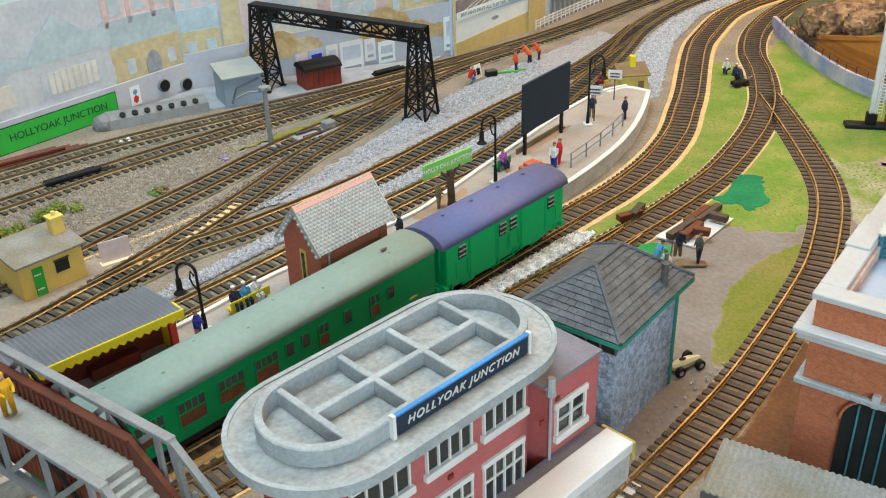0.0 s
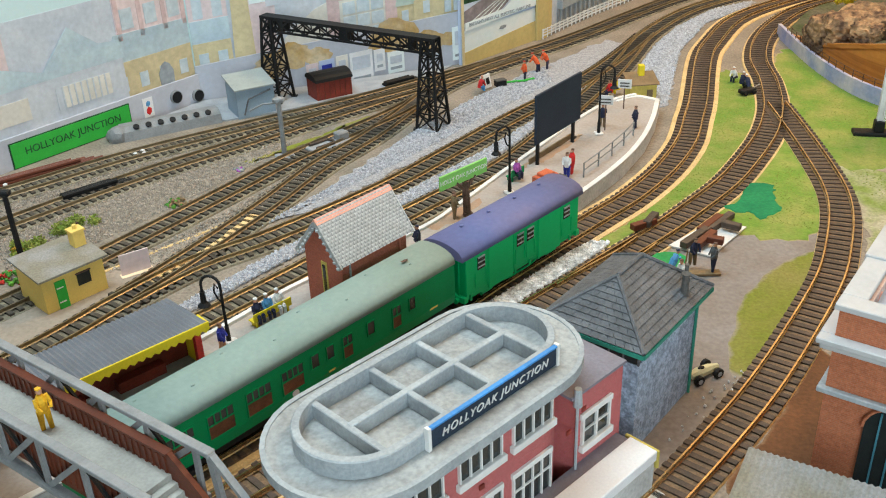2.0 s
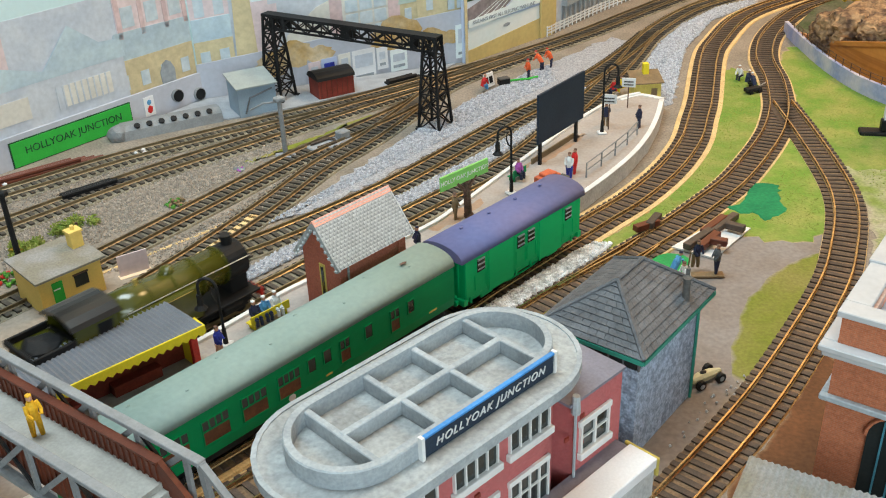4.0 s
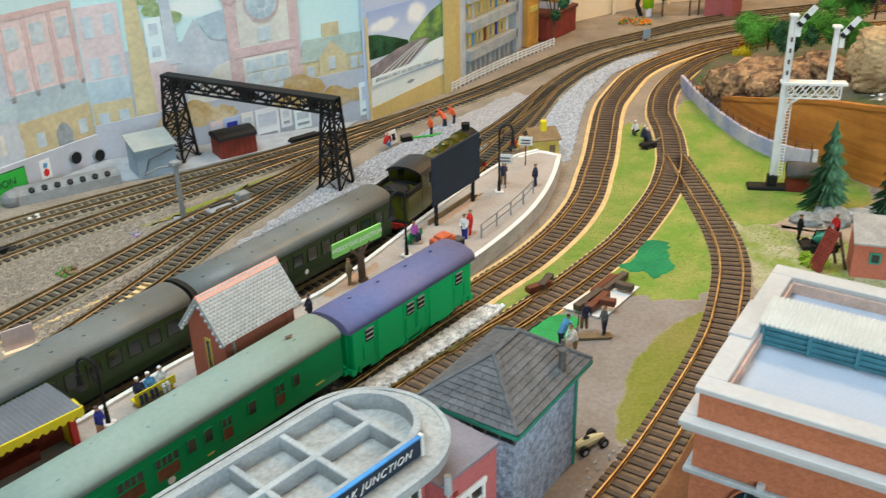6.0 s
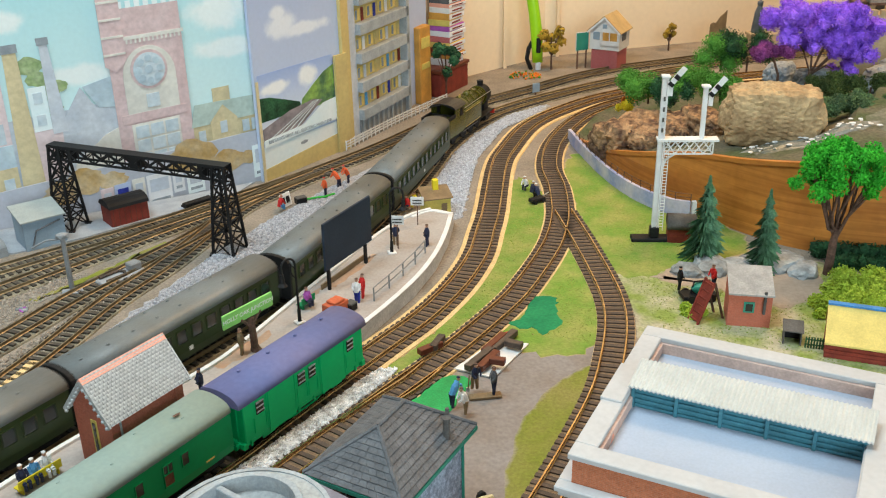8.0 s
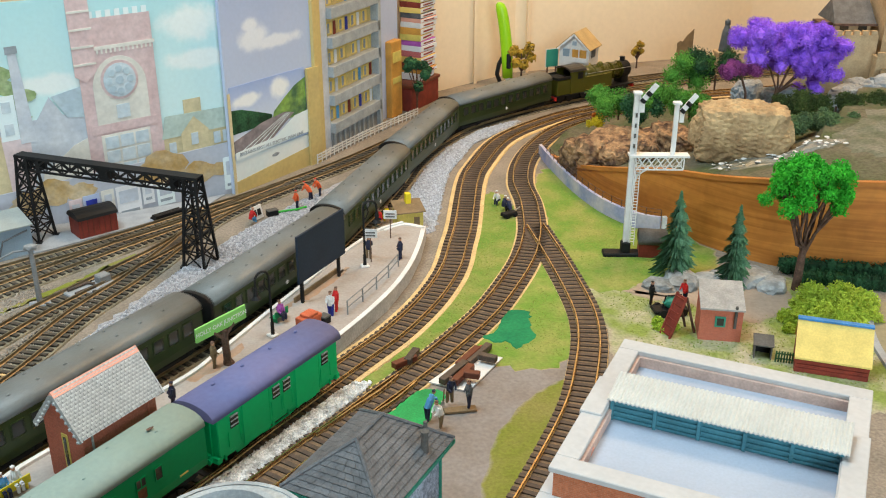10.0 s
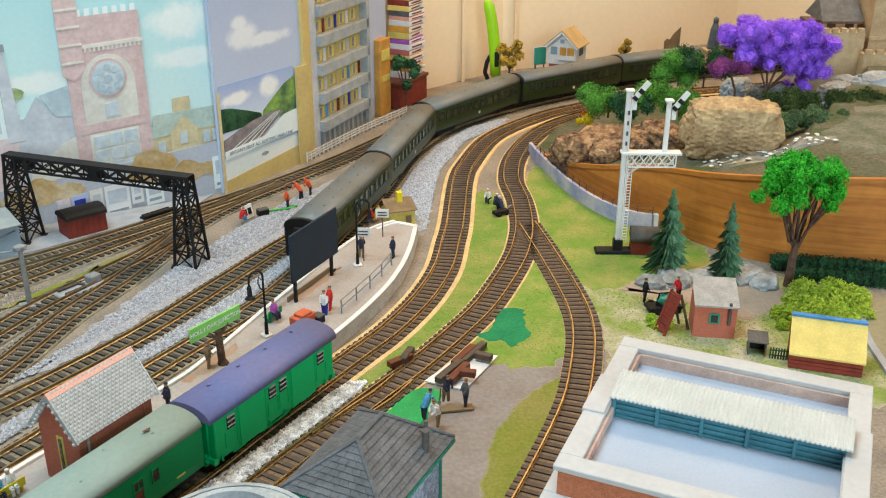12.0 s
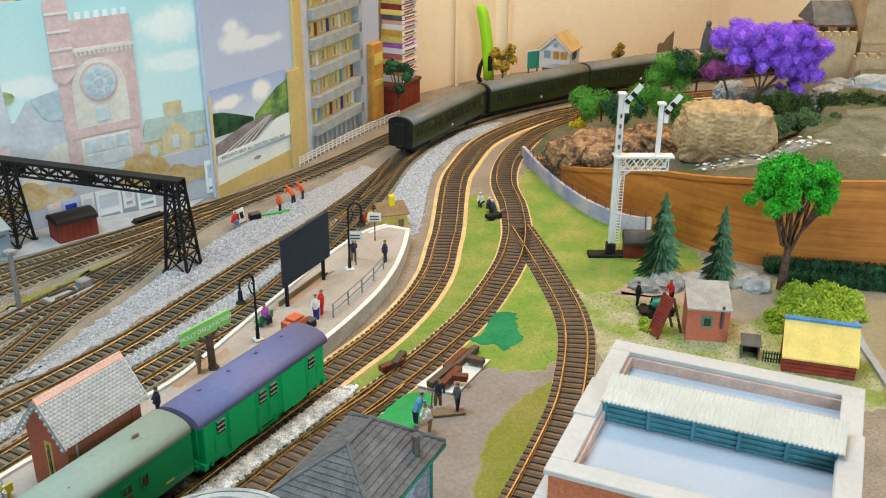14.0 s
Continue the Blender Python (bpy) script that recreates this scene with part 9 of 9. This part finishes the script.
# ---- things along the far room wall ----
def white_house():
    t = thing("timber_cottage", "white timber cottage with tan roof on a brick base", "house", m=pose(0.400, 1.412, 0, 0, 0, -33))
    W, D, Z0, E, R = 0.050, 0.046, 0.032, 0.064, 0.086
    part("base", box(B(), 0.003, W - 0.003, 0.002, D, 0, Z0), "brick_pink", t)
    part("wall", loft(B(), [[(x, y, z) for x, z in ((0, Z0), (W, Z0), (W, E), (W / 2, R - 0.002), (0, E))] for y in (0.0, D)]), "white", t)
    for s_ in (-1, 1):
        q = [(W / 2, R + 0.0016), (W / 2, R), (W / 2 + s_ * (W / 2 + 0.004), E - 0.004), (W / 2 + s_ * (W / 2 + 0.004), E - 0.0024)]
        part("roof", loft(B(), [[(x, y, z) for x, z in q] for y in (-0.005, D + 0.004)]), "tan_roof", t, "tan card roof slope")
        part("barge_board", bar(B(), (W / 2, -0.0045, R - 0.0014), (W / 2 + s_ * (W / 2 + 0.003), -0.0045, E - 0.0046), 0.0008, 0.0030), "paper", t)
    part("window", box(B(), 0.006, 0.017, -0.0008, 0.0004, 0.048, 0.060), "hut_blue", t)
    part("balcony", box(B(), 0.022, 0.046, -0.0006, 0.0004, 0.047, 0.060), "amber", t, "open tan balcony")
    part("balcony_rail", box(B(), 0.020, 0.050, -0.0030, -0.0018, 0.040, 0.0475), "white", t)
    for x in (0.0205, 0.0340, 0.0478):
        part("balcony_post", box(B(), x - 0.0007, x + 0.0007, -0.0030, -0.0016, 0.040, 0.0625), "white", t)
    part("gable_window", box(B(), 0.0215, 0.0285, -0.0008, 0.0004, 0.0665, 0.0730), "hut_blue", t)
    part("side_window", box(B(), W - 0.0004, W + 0.0008, 0.012, 0.030, 0.046, 0.059), "slate", t)
    b = thing("green_hoarding", "dark green hoarding beside the cottage", "sign", m=pose(0.378, 1.408, 0, 0, 0, 20))
    part("panel", box(B(), 0, 0.022, 0, 0.002, 0.030, 0.058), "teal", b)
    part("border", box(B(), -0.0008, 0.0228, 0.0004, 0.0016, 0.0292, 0.0588), "white", b)
    for x in (0.002, 0.018):
        part("post", box(B(), x, x + 0.002, 0.0, 0.002, 0, 0.030), "bark", b)
    c = thing("torn_card", "torn brown card standing by the wall", "card", m=pose(0.622, 1.490, 0, 0, 0, 10) @ Matrix.Scale(0.86, 4))
    part("sheet", loft(B(), [[(x, y, z) for x, z in ((0, 0), (0.034, 0), (0.034, 0.082), (0.028, 0.076), (0.020, 0.070), (0.012, 0.058), (0.006, 0.060), (0.0, 0.056))] for y in (0, 0.002)]), "fig_tan", c)


white_house()


def lime_tool():
    t = thing("pocket_tool", "lime green plastic tool leaning against the wall", "tool", m=pose(0.312, 1.412, 0, -3, 0, 0))
    prof = [(0.012, 0.0085, 0.004), (0.040, 0.0090, 0.003), (0.065, 0.0095, 0.001), (0.090, 0.0092, -0.002), (0.108, 0.0092, -0.005), (0.122, 0.0090, -0.008), (0.130, 0.0070, -0.010), (0.133, 0.0030, -0.0115)]
    part("handle", loft(B(), [[(o + r * math.cos(a * math.pi / 6), 0.6 * r * math.sin(a * math.pi / 6), z) for a in range(12)] for z, r, o in prof], smooth=True), "lime_plastic", t)
    part("tip", rod(B(), (0.005, 0, 0.0), (0.005, 0, 0.013), 0.0045, 0.0055, n=10), "paper", t)
    part("clip", box(B(), 0.001, 0.008, -0.0075, -0.004, 0.028, 0.052, 0.0012), "black", t)
    part("strap", tube(B(), [(-0.006, 0.004, 0.0), (-0.013, 0.004, 0.018), (-0.010, 0.004, 0.034), (-0.004, 0.004, 0.045)], 0.0035), "black", t)


lime_tool()


def little_tree(x, y, h, r, material, label, seed):
    t = thing("small_tree", label, "tree", m=pose(x, y, 0))
    rnd = random.Random(seed)
    bm = rod(B(), (0, 0, 0), (0, 0, h * 0.7), 0.0016, 0.0008)
    cs = []
    for k in range(8):
        a = k * 0.8
        e = (r * 0.7 * math.cos(a), r * 0.6 * math.sin(a), h * rnd.uniform(0.5, 0.92))
        rod(bm, (0, 0, h * 0.3), e, 0.0010, 0.0005, 5)
        cs.append((e, r * 0.33))
    part("trunk", bm, "bark", t)
    part("crown", leafy(B(), cs, 500, 0.003, seed), material, t)


little_tree(0.338, 1.41, 0.075, 0.022, "ochre", "ochre autumn model tree by the wall", 3)
little_tree(0.560, 1.515, 0.05, 0.010, "ochre", "tiny twiggy sapling by the wall", 4)
tuft(0.290, 1.368, (("orange", 1.0), ("leaf_mid", 0.6)), 0.020, "orange flower bed beside the line", 8, n=60)
little_tree(0.158, 1.255, 0.085, 0.020, "leaf_dark", "dark green model tree beside the boxes", 5)


def box_pile():
    a = 57
    t = thing("amber_carton", "amber printed carton standing by the wall", "box", m=pose(0.125, 1.228, 0, 0, 0, a))
    part("carton", box(B(), 0, 0.030, 0.006, 0.030, 0, 0.110, 0.0008), "amber", t)
    part("label_bar", box(B(), 0.004, 0.026, 0.0050, 0.0062, 0.05, 0.058), "straw", t)
    part("label_bar", box(B(), 0.004, 0.026, 0.0050, 0.0062, 0.08, 0.095), "straw", t)
    t = thing("storage_chest", "dark red wooden chest", "box", m=pose(0.150, 1.262, 0, 0, 0, a))
    part("chest", box(B(), 0, 0.085, 0.0, 0.045, 0, 0.035, 0.001), "dark_red", t)
    part("lid", box(B(), -0.002, 0.087, -0.002, 0.046, 0.035, 0.040, 0.0008), "maroon", t)
    rnd = random.Random(2)
    cols = ["paper", "amber", "dark_red", "yellow", "brick_pink", "paper", "fig_purple", "straw", "amber", "white", "coral", "slate", "yellow", "dark_red", "straw"]
    z = 0.040
    for k, c in enumerate(cols):
        h = rnd.uniform(0.006, 0.010)
        o = thing("book", "book lying flat in a tall pile", "book", "pile of books", m=pose(0.166, 1.290, z, 0, 0, a + rnd.uniform(-4, 4)))
        part("cover", box(B(), 0, 0.045, 0, 0.035, 0, h, 0.0004), c, o)
        part("page_block", box(B(), 0.0005, 0.0455, -0.0004, 0.034, 0.0012, h - 0.0012), "paper", o)
        part("spine_bar", box(B(), 0.008, 0.036, -0.0009, -0.0004, h * 0.35, h * 0.6), "dark_red", o)
        z += h
    t = thing("toy_box", "orange picture box on the pile of books", "box", m=pose(0.170, 1.292, z, 0, 0, a))
    part("carton", box(B(), 0, 0.03, 0, 0.03, 0, 0.05, 0.001), "trolley", t)
    part("label_bar", box(B(), 0.004, 0.026, -0.0008, 0, 0.015, 0.035), "yellow", t)


box_pile()
for x in (0.262, 0.36):
    solo("trim", prism(B(), [(x, 1.425 + (x - 0.262) * 0.7), (x + 0.006, 1.43 + (x - 0.262) * 0.7), (x + 0.006, 1.47 + (x - 0.262) * 0.7), (x, 1.46 + (x - 0.262) * 0.7)], 0, 1.2), "cream", "cream painted wall moulding", "trim", kind="structure")
g = thing("trackside_sign", "small pale round-topped trackside sign", "sign", m=pose(0.292, 1.262, 0, 0, 0, 20))
part("plate", box(B(), -0.006, 0.006, 0, 0.001, 0.004, 0.018, 0.0004), "hut_blue", g)
part("post", box(B(), -0.001, 0.001, 0.001, 0.002, 0, 0.016), "bark", g)


# ---- dug-up track and yard clutter ----
solo("white_card", prism(B(), [(0.117, 0.499), (0.146, 0.483), (0.179, 0.531), (0.155, 0.541)], 0.001, 0.0022), "white", "white card sheet lying by the track", "card")
TIMBERS = ((0.1595, 0.5335, 52, 0.034), (0.1510, 0.5290, 54, 0.032), (0.1370, 0.5055, 52, 0.034), (0.1435, 0.5010, 55, 0.028), (0.1660, 0.5230, 150, 0.014), (0.1000, 0.5220, 35, 0.022), (0.1060, 0.5290, 65, 0.020), (0.1500, 0.4960, 160, 0.012))
for k, (x, y, a, l) in enumerate(TIMBERS):
    solo("loose_sleeper", box(B(), -l / 2, l / 2, -0.0030, 0.0030, 0, 0.005, 0.0004), "maroon" if k % 2 else "sleeper", "loose brown timber sleeper by the track", "timber", "loose sleepers", m=pose(x, y, 0.0022 + 0.0006 * k, 0, 0, a))
solo("timber_plank", box(B(), -0.012, 0.012, -0.0035, 0.0035, 0, 0.0018, 0.0003), "fig_tan", "short brown plank under the workmen", "timber", m=pose(0.137, 0.4590, 0.001, 0, 0, 5))
solo("red_flag", box(B(), -0.005, 0.005, -0.0012, 0.0012, 0, 0.0010), "red_paint", "small red marker by the timbers", "marker", m=pose(0.166, 0.548, 0.0032, 0, 0, 20))
sh = thing("shovel", "tiny brown shovel held upright beside a workman", "shovel", m=pose(0.1250, 0.4660, 0.0028))
part("shaft", rod(B(), (0, 0, 0), (0.001, 0, 0.013), 0.0005, n=5), "fig_tan", sh)
part("blade", box(B(), -0.0012, 0.0012, -0.0004, 0.0004, -0.001, 0.0025), "metal", sh)

# ground patch whose dark brown holds the shade of the works
patch("brown_ground", [(0.196, 0.372), (0.172, 0.325), (0.148, 0.282), (0.120, 0.238), (0.150, 0.215), (0.185, 0.275), (0.215, 0.335)], 0.0007, "bark_ground", "orange-brown ground beside the works, its shade painted into the colour", jitter=0.001, seed=41, fade=0.004, step=0.006)


def race_car():
    t = thing("toy_racing_car", "cream open-wheeled toy racing car in the yard", "toy car", m=pose(0.1205, 0.3365, 0.0, 0, 0, 35) @ Matrix.Scale(0.75, 4))
    part("body", loft(B(), [[(x, y * w, 0.004 + z * h) for y, z in ((-1, 0), (1, 0), (1, 0.6), (0.5, 1), (-0.5, 1), (-1, 0.6))] for x, w, h in ((-0.013, 0.003, 0.004), (-0.004, 0.0045, 0.006), (0.006, 0.004, 0.0055), (0.016, 0.0018, 0.003))]), "cream_toy", t)
    for x in (-0.010, 0.010):
        for s in (-1, 1):
            w = part("wheel", rod(B(), (0, -0.0016, 0), (0, 0.0016, 0), 0.0044, n=12), "black", t, m=pose(x, s * 0.0075, 0.0044))
            part("hub", rod(B(), (0, s * 0.0016, 0), (0, s * 0.0020, 0), 0.0022, n=8), "deco_grey", w)
    part("cockpit", blob(B(), (-0.002, 0, 0.0098), 0.0028, 1, 0.0, (1.3, 0.9, 0.5)), "black", t)


race_car()
chips("litter", [(0.09, 0.27), (0.14, 0.35), (0.15, 0.34), (0.11, 0.27)], 0.0012, "white_chips", "small white scraps on the yard ground", 34, 0.0009, 51, "litter")
pb = thing("pink_hoarding", "pale pink card panel beside the hut", "panel", m=pose(-0.283, 0.437, 0, 0, 0, 40))
part("panel", box(B(), 0, 0.022, 0, 0.001, 0, 0.018), "p_pink", pb)
part("foot", box(B(), -0.001, 0.023, -0.004, 0.003, 0, 0.0015), "cream", pb)
rt = thing("red_tractor", "small red toy tractor beside the yellow hut", "toy tractor", m=pose(-0.365, 0.375, 0, 0, 0, 120))
part("body", box(B(), -0.008, 0.008, -0.004, 0.004, 0.004, 0.010, 0.001), "trolley", rt)
part("hood", box(B(), -0.008, -0.001, -0.0035, 0.0035, 0.010, 0.016, 0.001), "dark_grey", rt)
for x, r in ((-0.005, 0.005), (0.006, 0.0035)):
    for s in (-1, 1):
        part("wheel", rod(B(), (0, -0.001, 0), (0, 0.001, 0), r, n=12), "black", rt, m=pose(x, s * 0.005, r))
lp = thing("yard_mast", "tall black lamp mast beside the yellow hut", "lamp post", m=pose(-0.345, 0.418, 0))
part("post", rod(B(), (0, 0, 0), (0, 0, 0.075), 0.0024, 0.0018, n=8), "black", lp)
part("head", box(B(), -0.004, 0.004, -0.003, 0.003, 0.075, 0.079, 0.0008), "black", lp)


# ---- motion of the train ----
RUN = smooth_line(LINES["running"], 0.004)
S_OF = [0.0]
for p, q in zip(RUN, RUN[1:]):
    S_OF.append(S_OF[-1] + (q - p).length)
START = S_OF[min(range(len(RUN)), key=lambda k: (RUN[k].x + 0.9) ** 2 + (RUN[k].y + 0.55) ** 2)]
JOINT = [(0.0, 0.195), (4.8, 1.203), (5.0, 1.245), (5.5, 1.348), (6.0, 1.456), (7.0, 1.671), (8.0, 1.870), (8.2, 1.906), (10.5, 2.326), (11.0, 2.420), (11.5, 2.519), (12.5, 2.712), (13.0, 2.806), (14.0, 2.982)]
COACH = 0.2105


def joint(t):
    for (t0, s0), (t1, s1) in zip(JOINT, JOINT[1:]):
        if t <= t1:
            return s0 + (s1 - s0) * (t - t0) / (t1 - t0)
    return JOINT[-1][1]


def point(s):
    s += START
    if s <= 0:
        d = (RUN[1] - RUN[0]).normalized()
        return RUN[0] + d * s
    for i in range(1, len(S_OF)):
        if S_OF[i] >= s:
            f = (s - S_OF[i - 1]) / (S_OF[i] - S_OF[i - 1])
            return RUN[i - 1].lerp(RUN[i], f)
    return RUN[-1]


def riding(s, back, ahead):
    """Pose of a vehicle whose wheels stand back and ahead of its origin at s."""
    p, q = point(s + back), point(s + ahead)
    d = (q - p).normalized()
    o = p - d * back
    return pose(o.x, o.y, 0, 0, 0, math.degrees(math.atan2(d.y, d.x)))


def motions():
    times = [k * 0.25 for k in range(57)]
    walk(engine, [(t, riding(joint(t) + 0.006, 0.03, 0.14)) for t in times])
    for k, c in enumerate(train):
        walk(c, [(t, riding(joint(t) - COACH * (k + 0.5), -0.07, 0.07)) for t in times])


motions()
